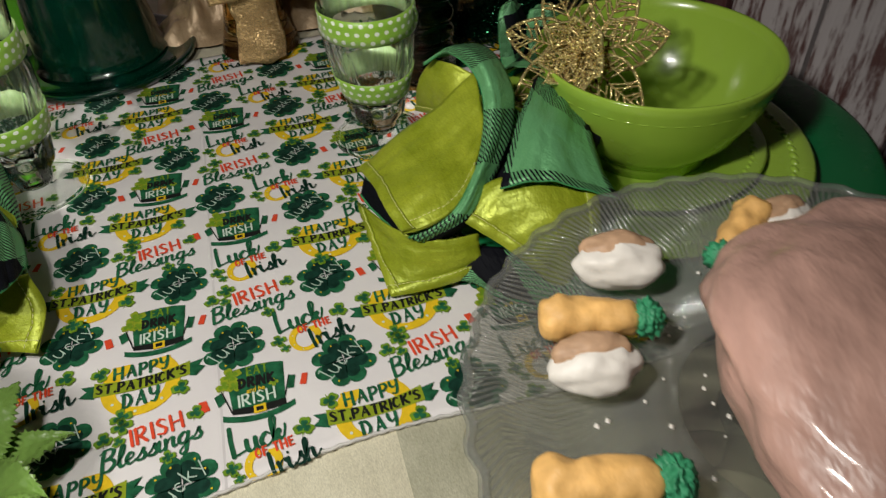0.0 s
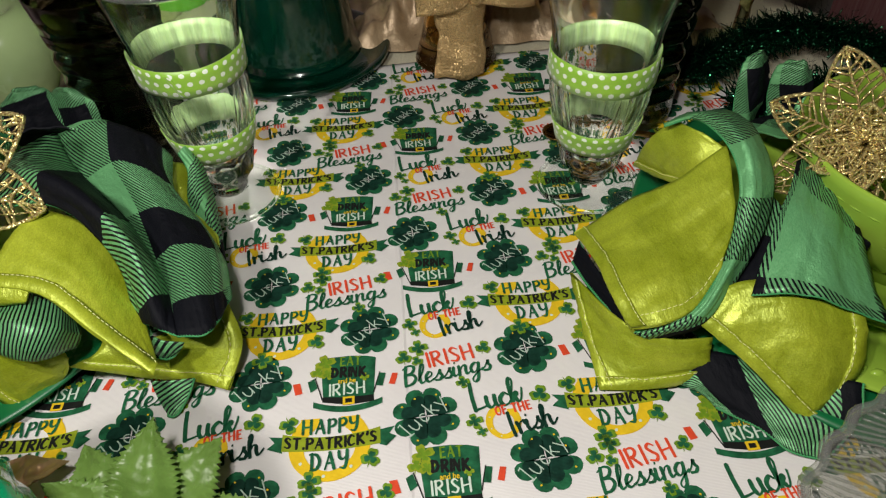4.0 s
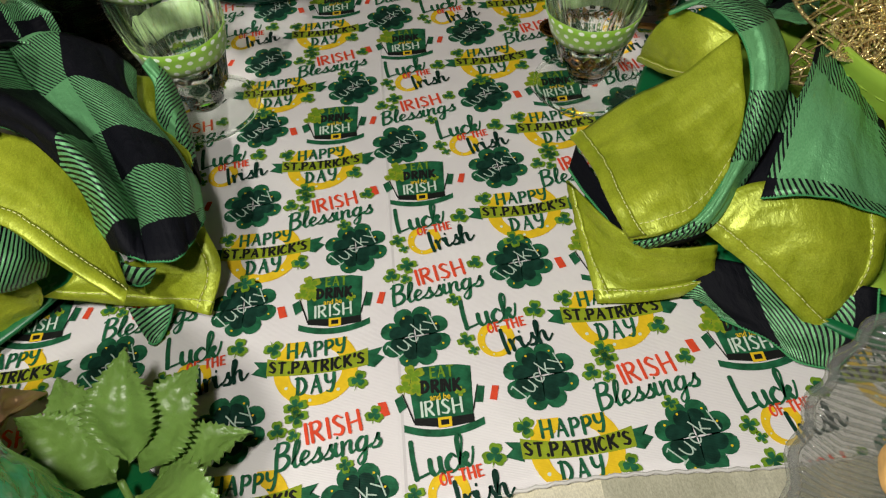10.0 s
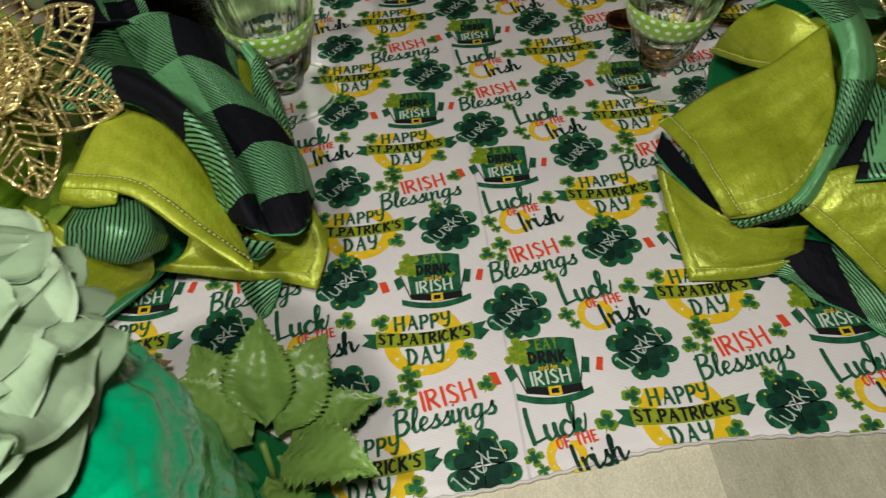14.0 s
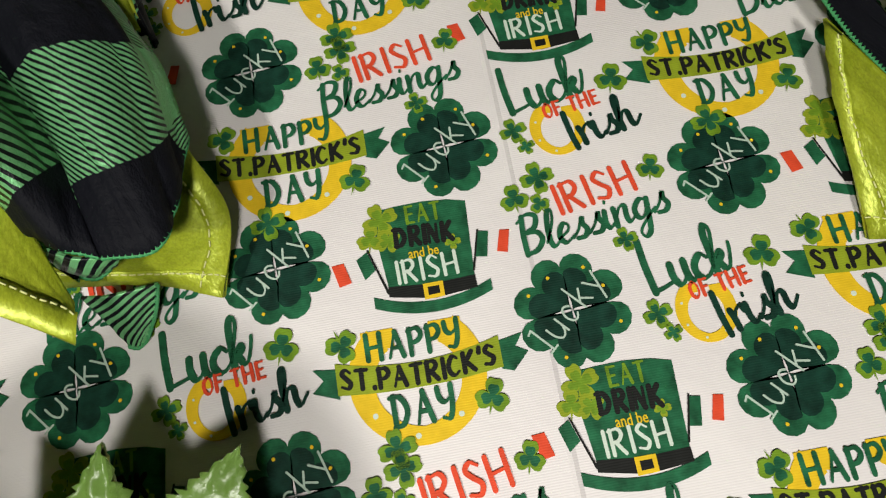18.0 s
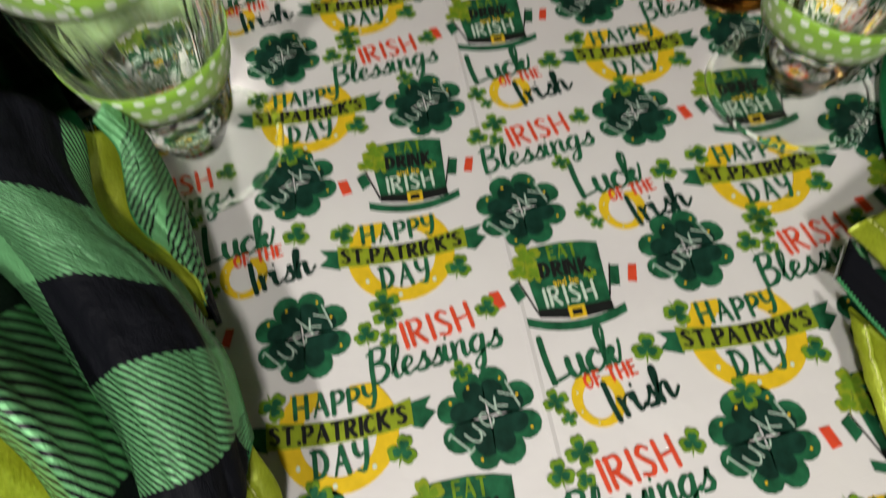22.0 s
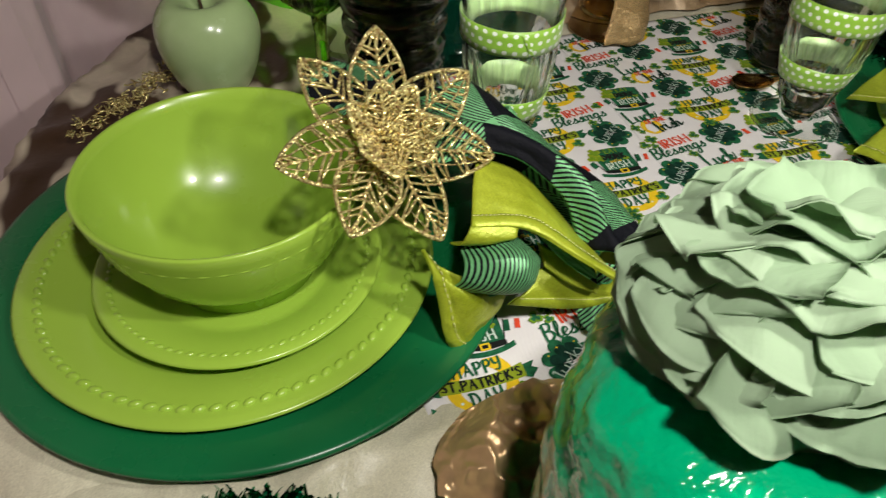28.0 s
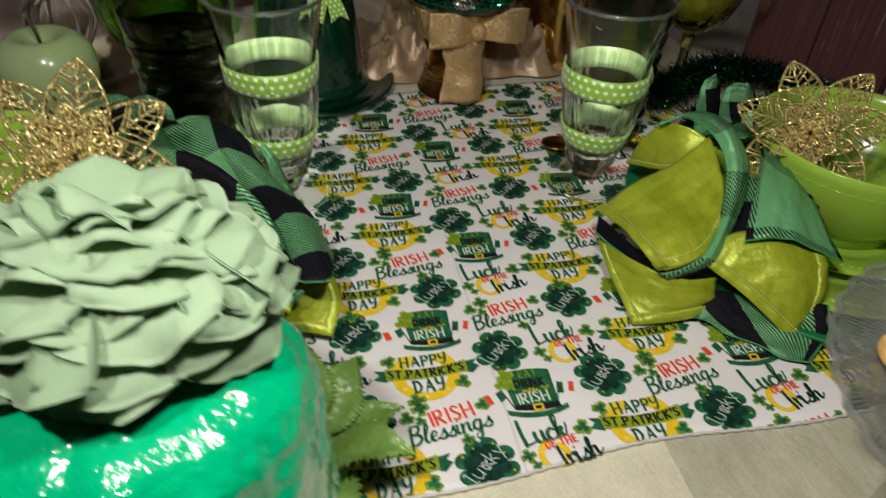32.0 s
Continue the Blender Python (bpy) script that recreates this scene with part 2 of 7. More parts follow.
def runner_white():
    """White polyester with a fine rib and two long fold creases."""
    m, nt, p = nodes_of("runner_white_polyester")
    v = mapped(nt, "Object")
    link(nt, ramp(nt, noise_tex(nt, v, 14), [(0.3, (0.74, 0.70, 0.70)), (0.7, (0.82, 0.79, 0.78))]), p.inputs["Base Color"])
    p.inputs["Roughness"].default_value = 0.55
    p.inputs["Sheen Weight"].default_value = 0.2
    weave(nt, p)
    # the fold lines from its packet
    sp = nt.nodes.new("ShaderNodeSeparateXYZ")
    link(nt, v, sp.inputs[0])
    line = maths(nt, "ADD", sp.outputs[0], 0.0215)
    ridge = maths(nt, "MAXIMUM", 0.0, maths(nt, "SUBTRACT", 1.0, maths(nt, "MULTIPLY", maths(nt, "ABSOLUTE", line), 700.0)))
    old = p.inputs["Normal"].links[0].from_socket
    bumped(nt, p, ridge, 0.6, 0.0012, old)
    return m


def weave(nt, p):
    wv = nt.nodes.new("ShaderNodeTexWave")
    wv.bands_direction, wv.inputs["Scale"].default_value = "Y", 420
    wv.inputs["Distortion"].default_value = 1.0
    v = mapped(nt, "Object")
    link(nt, v, wv.inputs["Vector"])
    b1 = bumped(nt, p, wv.outputs["Fac"], 0.25, 0.0002)
    bumped(nt, p, noise_tex(nt, v, 16, 5, 0.6), 0.5, 0.003, b1)


def ink(name, col, var=0.25):
    """Printed colour on the runner's weave, a little worn and cloudy as in water-colour."""
    m, nt, p = nodes_of(name)
    v = mapped(nt, "Object")
    n = noise_tex(nt, v, 160, 5)
    link(nt, ramp(nt, n, [(0.3, tuple(c * (1 - var) for c in col)), (0.7, tuple(min(1, c * (1 + var)) for c in col))]), p.inputs["Base Color"])
    p.inputs["Roughness"].default_value = 0.6
    p.inputs["Specular IOR Level"].default_value = 0.12
    weave(nt, p)
    return m


def petal_cloth(name, deep, pale):
    """Thin crimped cloth that lets some light through; each petal has its own tone, with fine wrinkles along it."""
    m, nt, p = nodes_of(name)
    v = mapped(nt, "Object")
    info = nt.nodes.new("ShaderNodeObjectInfo")
    tone = maths(nt, "ADD", maths(nt, "MULTIPLY", info.outputs["Random"], 0.55), maths(nt, "MULTIPLY", noise_tex(nt, v, 40, 4), 0.5))
    c = ramp(nt, tone, [(0.15, deep), (0.85, pale)])
    link(nt, c, p.inputs["Base Color"])
    p.inputs["Roughness"].default_value = 0.75
    p.inputs["Specular IOR Level"].default_value = 0.3
    crimp = noise_tex(nt, mapped(nt, "Object", (0.35, 2.2, 0.6)), 120, 4, 0.6)
    b1 = bumped(nt, p, crimp, 0.35, 0.0016)
    bumped(nt, p, noise_tex(nt, v, 1400, 2), 0.25, 0.0003, b1)
    tl = nt.nodes.new("ShaderNodeBsdfTranslucent")
    link(nt, c, tl.inputs[0])
    mx = nt.nodes.new("ShaderNodeMixShader")
    mx.inputs[0].default_value = 0.46
    link(nt, p.outputs[0], mx.inputs[1])
    link(nt, tl.outputs[0], mx.inputs[2])
    link(nt, mx.outputs[0], nt.nodes["Material Output"].inputs[0])
    return m


def board_paint(name, under, over, amount):
    """Old paint on wood, rubbed through in long vertical streaks."""
    m, nt, p = nodes_of(name)
    v = mapped(nt, "Object", (14, 14, 1.6))
    n = noise_tex(nt, v, 6, 9, 0.75)
    c = ramp(nt, n, [(amount - 0.04, under), (amount + 0.04, over)])
    grain = noise_tex(nt, mapped(nt, "Object", (60, 60, 2)), 5, 5)
    link(nt, mixed(nt, 0.12, c, ramp(nt, grain, [(0.3, under), (0.7, over)])), p.inputs["Base Color"])
    p.inputs["Roughness"].default_value = 0.65
    bumped(nt, p, n, 0.4, 0.002)
    return m


WHITE_RUNNER = runner_white()
INK_GREEN = ink("ink_green", (0.015, 0.108, 0.047), 0.5)
INK_DARK = ink("ink_dark_green", (0.006, 0.034, 0.022), 0.5)
INK_LIME = ink("ink_lime", (0.15, 0.27, 0.018), 0.3)
INK_OLIVE = ink("ink_olive", (0.26, 0.33, 0.02), 0.15)
INK_YELLOW = ink("ink_yellow", (0.78, 0.52, 0.02), 0.1)
INK_RED = ink("ink_orange_red", (0.72, 0.075, 0.03), 0.15)
INK_BLACK = ink("ink_black", (0.012, 0.013, 0.012), 0.2)
INK_MIST = ink("ink_mist", (0.45, 0.57, 0.48), 0.1)
INK_PALE = ink("ink_pale", (0.62, 0.72, 0.62), 0.05)
LIME_GLAZE = mat("lime_glazed_melamine", (0.33, 0.51, 0.060), 0.22, var=0.05, scale=8, bump=0.03, bscale=60, coat=0.3)
CHARGER_GREEN = mat("dark_green_charger_plastic", (0.006, 0.135, 0.042), 0.3, var=0.1, scale=12, bump=0.05)
CHECK = check_cloth("green_black_buffalo_check_satin")
CHECK_WIDE = check_cloth("wide_green_black_buffalo_check_satin", 19.0)
LIME_SATIN = satin("lime_satin", (0.23, 0.29, 0.008), (0.46, 0.53, 0.040), 0.41, 0.25)
STITCH = mat("yellow_stitch_thread", (0.70, 0.72, 0.30), 0.6, bump=0.3)
EDGE_GREEN = mat("green_overlock_thread", (0.05, 0.30, 0.10), 0.6, bump=0.5, bscale=1500)
GOLD_GLITTER = glitter("gold_glitter", (1.0, 0.62, 0.27), 850, 0.26, 0.65)
GLASS = cast_glass("clear_glass", (0.98, 1.0, 0.98))
GLASS_PLATE = clear_glass("pressed_clear_glass", (0.75, 0.755, 0.72), 0.11, 0.04)
GLASS_RIB = clear_glass("ribbed_clear_glass", (0.78, 0.79, 0.76), 0.08, 0.08)
GLASS_FOOT = clear_glass("thin_clear_glass", (0.96, 0.98, 0.96), 0.03)
GLASS_RIM = clear_glass("rounded_glass_rim", (0.86, 0.90, 0.86), 0.06, 0.04)
GLASS_GREEN = cast_glass("green_glass", (0.40, 0.60, 0.14), 0.03)
GREEN_RIM = clear_glass("green_glass_rim", (0.50, 0.66, 0.20), 0.06, 0.10)
GLASS_YELLOW = cast_glass("yellow_green_glass", (0.80, 0.86, 0.42), 0.02)
GLASS_BROWN = cast_glass("smoky_olive_glass", (0.22, 0.20, 0.12), 0.02)
GLASS_AMBER = cast_glass("amber_glass", (0.90, 0.68, 0.34), 0.02)
RIBBON = dotted("lime_polka_dot_ribbon", (0.20, 0.46, 0.03), (0.36, 0.60, 0.07))
# vertical streaks in the colour imitate the light broken up by the fluted glass
RIBBON_BACK = mat("pale_lime_ribbon_back_with_glass_streaks", (0.31, 0.43, 0.20), 0.3, var=0.5, scale=160, bump=0.1, stretch=(1, 1, 0.04))
ICING = mat("emerald_glossy_icing", (0.0, 0.36, 0.155), 0.10, var=0.10, scale=30, bump=0.6, bscale=120, dist=0.0030, coat=0.8, rvar=0.05)
PETAL = petal_cloth("sage_fabric_petal", (0.36, 0.505, 0.315), (0.46, 0.595, 0.405))
LEAF = mat("green_fabric_leaf", (0.19, 0.33, 0.07), 0.34, var=0.22, scale=60, bump=0.35, bscale=900, dist=0.0004)
FOIL_GOLD = mat("gold_foil", (0.64, 0.42, 0.22), 0.38, 0.6, var=0.25, scale=30, bump=0.35, bscale=70, dist=0.002)
def damask(name, ground, leaf):
    """Cream satin woven with large brown leaves."""
    m, nt, p = nodes_of(name)
    v = mapped(nt, "Object", (1.0, 0.45, 1.0))
    n = noise_tex(nt, v, 24, 2, 0.4)
    mask = ramp(nt, n, [(0.47, (0, 0, 0)), (0.53, (1, 1, 1))])
    fine = noise_tex(nt, mapped(nt, "Object"), 180, 3)
    c = mixed(nt, mask, leaf, mixed(nt, fine, ground, tuple(x * 1.3 for x in ground)))
    link(nt, c, p.inputs["Base Color"])
    p.inputs["Roughness"].default_value = 0.32
    p.inputs["Metallic"].default_value = 0.15
    bumped(nt, p, fine, 0.3, 0.0008)
    return m


SATIN_CREAM = satin("cream_satin_tablecloth", (0.58, 0.54, 0.40), (0.70, 0.66, 0.50), 0.38)
SATIN_DARK = damask("cream_satin_with_brown_leaves", (0.50, 0.43, 0.33), (0.060, 0.032, 0.018))
SAGE_BAND = satin("sage_cream_damask", (0.36, 0.35, 0.25), (0.52, 0.50, 0.38), 0.3)
CURTAIN = mat("pale_mauve_curtain", (0.74, 0.575, 0.585), 0.7, var=0.08, scale=6, bump=0.2, bscale=700, sheen=0.3)
# dark so the unseen walls and ceiling send little torch light back
LOW_BOUNCE_PAINT = mat("low_bounce_dark_paint", (0.13, 0.11, 0.10), 0.8, var=0.12, scale=7, bump=0.2, bscale=150)
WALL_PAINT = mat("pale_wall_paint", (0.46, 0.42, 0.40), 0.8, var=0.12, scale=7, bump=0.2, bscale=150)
FLOOR_WOOD = mat("brown_floor", (0.14, 0.09, 0.06), 0.5, var=0.3, scale=4, stretch=(1, 8, 1))
BOARD_RED = board_paint("burgundy_rubbed_board", (0.46, 0.38, 0.37), (0.085, 0.020, 0.022), 0.36)
BOARD_WHITE = board_paint("white_rubbed_board", (0.10, 0.035, 0.03), (0.56, 0.52, 0.53), 0.47)
APPLE = mat("pale_green_apple_wax", (0.38, 0.50, 0.24), 0.2, var=0.1, scale=18, bump=0.04, coat=0.4)
STEM = mat("dark_brown_stem", (0.05, 0.025, 0.015), 0.6, bump=0.4)
BLACK_FOIL = mat("dark_crinkled_foil", (0.11, 0.10, 0.105), 0.22, 0.9, var=0.4, scale=120, bump=0.8, bscale=240, dist=0.003)
YOLK = mat("pale_custard", (0.74, 0.60, 0.30), 0.5, var=0.15, scale=60, bump=0.4, bscale=200, dist=0.002)
CREAM = mat("white_whipped_cream", (0.78, 0.76, 0.70), 0.5, var=0.06, scale=60, bump=0.5, bscale=200, dist=0.002)
LIME_WAX = mat("bright_green_candle_wax", (0.13, 0.50, 0.02), 0.35, var=0.08, bump=0.1)
GREEN_ENAMEL = mat("dark_green_gloss_glass", (0.001, 0.022, 0.012), 0.12, var=0.2, bump=0.03, coat=0.5)
GREEN_METAL = mat("emerald_metallic_lacquer", (0.0, 0.045, 0.030), 0.25, 0.3, var=0.15, bump=0.05, coat=0.5)
RHINESTONE = glitter("silver_rhinestone", (0.85, 0.86, 0.84), 700, 0.1)
GREEN_STONE = glitter("green_rhinestone", (0.05, 0.35, 0.16), 900, 0.12)
TEAL_RIBBON = satin("teal_satin_ribbon", (0.10, 0.36, 0.33), (0.20, 0.50, 0.46), 0.35)
GOLD_SATIN = glitter("gold_organza_bow", (0.74, 0.47, 0.22), 2400, 0.34, 0.65)
GOLD_METAL = mat("gold_fluted_metal", (0.62, 0.40, 0.13), 0.22, 1.0, var=0.2, bump=0.05)
TINSEL = glitter("dark_green_tinsel", (0.003, 0.05, 0.02), 900, 0.2, 0.8)
SEQUIN = glitter("bright_green_sequin", (0.0, 0.40, 0.14), 500, 0.15)
HAM = mat("roast_ham_flesh", (0.46, 0.275, 0.225), 0.40, var=0.42, scale=38, bump=0.7, bscale=95, dist=0.003, stretch=(1, 0.4, 1), coat=0.3)
HAM_FAT = mat("ham_pink_cut", (0.47, 0.26, 0.22), 0.4, var=0.15, scale=40, bump=0.3)
CARROT = mat("orange_carrot_foam", (0.74, 0.43, 0.14), 0.6, var=0.32, scale=45, bump=0.5, bscale=200, dist=0.001)
CARROT_TOP = mat("green_carrot_top", (0.03, 0.24, 0.11), 0.6, var=0.25, scale=90, bump=0.7, bscale=260, dist=0.002)
MUSHROOM = mat("white_mushroom", (0.72, 0.68, 0.62), 0.55, var=0.1, scale=30, bump=0.3)
MUSH_BROWN = mat("toasted_mushroom_cap", (0.48, 0.30, 0.18), 0.6, var=0.3, scale=35, bump=0.4)
TAG_WHITE = mat("white_care_tag", (0.55, 0.56, 0.55), 0.6, bump=0.1)
CARPET_EDGE = mat("white_hem_thread", (0.66, 0.64, 0.60), 0.7, bump=0.5, bscale=1600)

# ---- mesh tools ----


def mesh_of(name, verts, faces, mats, index=None, uv=None, smooth=True, flat_from=None):
    me = bpy.data.meshes.new(name)
    me.from_pydata([tuple(v) for v in verts], [], faces)
    for m in mats if isinstance(mats, (list, tuple)) else [mats]:
        me.materials.append(m)
    if index is not None:
        me.polygons.foreach_set("material_index", index)
    if smooth:
        me.polygons.foreach_set("use_smooth", [flat_from is None or i < flat_from for i in range(len(me.polygons))])
    if uv is not None:
        lay = me.uv_layers.new(name="UVMap")
        for poly in me.polygons:
            for li in poly.loop_indices:
                lay.data[li].uv = uv[me.loops[li].vertex_index]
    me.validate()
    me.update()
    return me


def part(name, me, parent=None, label="", m=None):
    ob = new(name, me)
    if parent:
        ob.parent = parent
    if m is not None:
        ob.matrix_local = m
    return tagged(ob, label)


def thing(name, label, category, at=(0, 0, 0), group="", kind="", data=None, m=None):
    ob = new(name, data)
    ob.matrix_basis = m if m is not None else pose(*at)
    return tagged(ob, label, category, group, kind)


def lathe(profile, n=64, wave=None):
    """Verts and faces of a turned form. wave(angle, r, z) gives the radius where the form is fluted."""
    vs, fs = [], []
    for r, z in profile:
        for i in range(n):
            a = 2 * math.pi * i / n
            q = wave(a, r, z) if wave else r
            vs.append((q * math.cos(a), q * math.sin(a), z))
    for k in range(len(profile) - 1):
        for i in range(n):
            j = (i + 1) % n
            fs.append((k * n + i, k * n + j, (k + 1) * n + j, (k + 1) * n + i))
    for ring, flip in ((0, True), (len(profile) - 1, False)):
        if profile[ring][0] > 1e-6:
            continue
    return vs, fs


def turned(name, profile, material, n=64, wave=None):
    vs, fs = lathe(profile, n, wave)
    return mesh_of(name, vs, fs, material)


def smooth_curve(pts, steps):
    """Catmull-Rom through the points."""
    p = np.array(pts, float)
    p = np.vstack([2 * p[0] - p[1], p, 2 * p[-1] - p[-2]])
    out = []
    for i in range(1, len(p) - 2):
        for s in range(steps):
            t = s / steps
            a, b, c, d = p[i - 1], p[i], p[i + 1], p[i + 2]
            out.append(0.5 * (2 * b + (c - a) * t + (2 * a - 5 * b + 4 * c - d) * t * t + (3 * b - a - 3 * c + d) * t ** 3))
    out.append(p[-2])
    return np.array(out)


def tube(path, radius, sides=6, closed=False):
    """Verts and faces of a wire along a path; radius may be a list."""
    p = np.array(path, float)
    n = len(p)
    vs, fs = [], []
    for i in range(n):
        d = Vector(p[(i + 1) % n] - p[i - 1]) if closed or 0 < i < n - 1 else Vector(p[min(i + 1, n - 1)] - p[max(i - 1, 0)])
        d = d.normalized() if d.length > 0 else Vector((0, 0, 1))
        a = d.orthogonal().normalized() if abs(d.z) > 0.95 else d.cross(Vector((0, 0, 1))).normalized()
        b = d.cross(a)
        r = radius[i] if isinstance(radius, (list, tuple, np.ndarray)) else radius
        for k in range(sides):
            t = 2 * math.pi * k / sides
            vs.append(tuple(Vector(p[i]) + a * (r * math.cos(t)) + b * (r * math.sin(t))))
    for i in range(n if closed else n - 1):
        for k in range(sides):
            j, l = (i + 1) % n, (k + 1) % sides
            fs.append((i * sides + k, i * sides + l, j * sides + l, j * sides + k))
    if not closed:
        fs.append(tuple(range(sides - 1, -1, -1)))
        fs.append(tuple((n - 1) * sides + k for k in range(sides)))
    return vs, fs


def join(pieces):
    vs, fs = [], []
    for v, f in pieces:
        o = len(vs)
        vs += list(v)
        fs += [tuple(i + o for i in q) for q in f]
    return vs, fs


def grid_surface(rows, steps=8):
    """A smooth sheet through rows of 3D points: verts as an (n, m, 3) array."""
    cols = [smooth_curve(r, steps) for r in rows]
    m = len(cols[0])
    out = np.array([smooth_curve([c[j] for c in cols], steps) for j in range(m)])
    return out.transpose(1, 0, 2)


def sheet(name, rows, material, thick=0.0008, uv=(1.0, 1.0, 0.0, 0.0), fold=0.0, seed=0, steps=8, turn=0.0, freq=60.0, pleat=(0.0, 1.0), crease=0.0, uvmap=None):
    """A cloth of real thickness through rows of points, with small rumples. uv: scale and offset of the pattern over the sheet."""
    g = grid_surface(rows, steps)
    n, m = g.shape[:2]
    if fold:
        for i in range(n):
            for j in range(m):
                q = Vector(g[i, j]) * freq + Vector((seed, seed * 1.7, 0))
                g[i, j] += fold * np.array(noise.noise_vector(q))
    if pleat[0] or crease:
        nu = np.cross(np.gradient(g, axis=0).reshape(-1, 3), np.gradient(g, axis=1).reshape(-1, 3)).reshape(g.shape)
        nu /= np.maximum(np.linalg.norm(nu, axis=2, keepdims=True), 1e-9)
        for i in range(n):
            for j in range(m):
                a, b = i / (n - 1), j / (m - 1)
                h = pleat[0] * math.sin(2 * math.pi * pleat[1] * (a + 0.12 * math.sin(3 * b + seed)) + seed)
                q = noise.noise(Vector((a * 5.0 + seed, b * 1.6, seed * 0.7))) + 0.5 * noise.noise(Vector((a * 9.0, b * 4.0 + seed, 2)))
                h += crease * ((1 - abs(q)) ** 3 - 0.4)
                g[i, j] += nu[i, j] * h
    du = np.gradient(g, axis=0)
    dv = np.gradient(g, axis=1)
    nn = np.cross(du.reshape(-1, 3), dv.reshape(-1, 3))
    nn /= np.maximum(np.linalg.norm(nn, axis=1, keepdims=True), 1e-9)
    top = g.reshape(-1, 3)
    low = top - nn * thick
    vs = list(map(tuple, top)) + list(map(tuple, low))
    k = n * m
    fs = []
    for i in range(n - 1):
        for j in range(m - 1):
            a, b, c, d = i * m + j, i * m + j + 1, (i + 1) * m + j + 1, (i + 1) * m + j
            fs.append((a, d, c, b))
            fs.append((a + k, b + k, c + k, d + k))
    body_faces = len(fs)
    rim = [i for i in range(m)] + [i * m + m - 1 for i in range(1, n)] + [(n - 1) * m + j for j in range(m - 2, -1, -1)] + [i * m for i in range(n - 2, 0, -1)]
    for a, b in zip(rim, rim[1:] + rim[:1]):
        fs.append((a, b, b + k, a + k))
    # arc lengths give the pattern its true size
    lu = np.concatenate([np.zeros((1, m)), np.cumsum(np.linalg.norm(np.diff(g, axis=0), axis=2), axis=0)])
    lv = np.concatenate([np.zeros((n, 1)), np.cumsum(np.linalg.norm(np.diff(g, axis=1), axis=2), axis=1)], axis=1)
    c, s = math.cos(turn), math.sin(turn)
    U = (lu * c - lv * s) * uv[0] + uv[2]
    V = (lu * s + lv * c) * uv[1] + uv[3]
    if uvmap:
        A, B = np.meshgrid(np.linspace(0, 1, n), np.linspace(0, 1, m), indexing="ij")
        U, V = (q[0] + q[1] * A + q[2] * B + q[3] * A * B + q[4] * A * A + q[5] * B * B for q in (uvmap[0::2], uvmap[1::2]))
    uvs = [(U.flat[i], V.flat[i]) for i in range(k)] * 2
    return mesh_of(name, vs, fs, material, uv=uvs, flat_from=body_faces), g


def edge_path(g, side):
    return {"u0": g[0, :], "u1": g[-1, :], "v0": g[:, 0], "v1": g[:, -1]}[side]


def blob(name, size, material, seed, rough=0.12, freq=2.0, n=28, squash=None):
    """A lumpy rounded body."""
    vs, fs = [], []
    for i in range(n + 1):
        th = math.pi * i / n
        for j in range(2 * n):
            ph = math.pi * j / n
            d = Vector((math.sin(th) * math.cos(ph), math.sin(th) * math.sin(ph), math.cos(th)))
            k = 1 + rough * noise.noise(d * freq + Vector((seed, seed, seed))) + 0.4 * rough * noise.noise(d * freq * 2.7 + Vector((seed, 0, 0)))
            v = Vector((d.x * size[0], d.y * size[1], d.z * size[2])) * k
            if squash:
                v = squash(v)
            vs.append(tuple(v))
    for i in range(n):
        for j in range(2 * n):
            l = (j + 1) % (2 * n)
            fs.append((i * 2 * n + j, (i + 1) * 2 * n + j, (i + 1) * 2 * n + l, i * 2 * n + l))
    return mesh_of(name, vs, fs, material)


def box_mesh(name, lo, hi, material):
    (x0, y0, z0), (x1, y1, z1) = lo, hi
    vs = [(x, y, z) for z in (z0, z1) for y in (y0, y1) for x in (x0, x1)]
    fs = [(0, 2, 3, 1), (4, 5, 7, 6), (0, 1, 5, 4), (2, 6, 7, 3), (0, 4, 6, 2), (1, 3, 7, 5)]
    return mesh_of(name, vs, fs, material, smooth=False)

# ---- the setting ----
TABLE_X, TABLE_Y = -0.02, 0.10


def tablecloth():
    n, vs, fs = 256, [(TABLE_X, TABLE_Y, -0.0022)], []
    rings = [(0.2, 0), (0.4, 0), (0.46, 0), (0.482, -0.001), (0.492, -0.008), (0.5, -0.03), (0.505, -0.08), (0.51, -0.2), (0.52, -0.4), (0.53, -0.6)]
    for k, (r, z) in enumerate(rings):
        for i in range(n):
            a = 2 * math.pi * i / n
            swell = max(0.0, min(1.0, -z / 0.2))
            q = r + swell * 0.028 * math.sin(17 * a + 0.8 * math.sin(3 * a)) + swell * 0.01 * math.sin(41 * a)
            vs.append((TABLE_X + q * math.cos(a), TABLE_Y + q * math.sin(a), -0.0022 + z))
    for i in range(n):
        fs.append((0, 1 + i, 1 + (i + 1) % n))
    for k in range(len(rings) - 1):
        for i in range(n):
            j = (i + 1) % n
            fs.append((1 + k * n + i, 1 + (k + 1) * n + i, 1 + (k + 1) * n + j, 1 + k * n + j))
    ob = thing("tablecloth", "cream satin tablecloth hanging in folds over a round table", "tablecloth", data=mesh_of("tablecloth", vs, fs, SATIN_CREAM))
    return ob


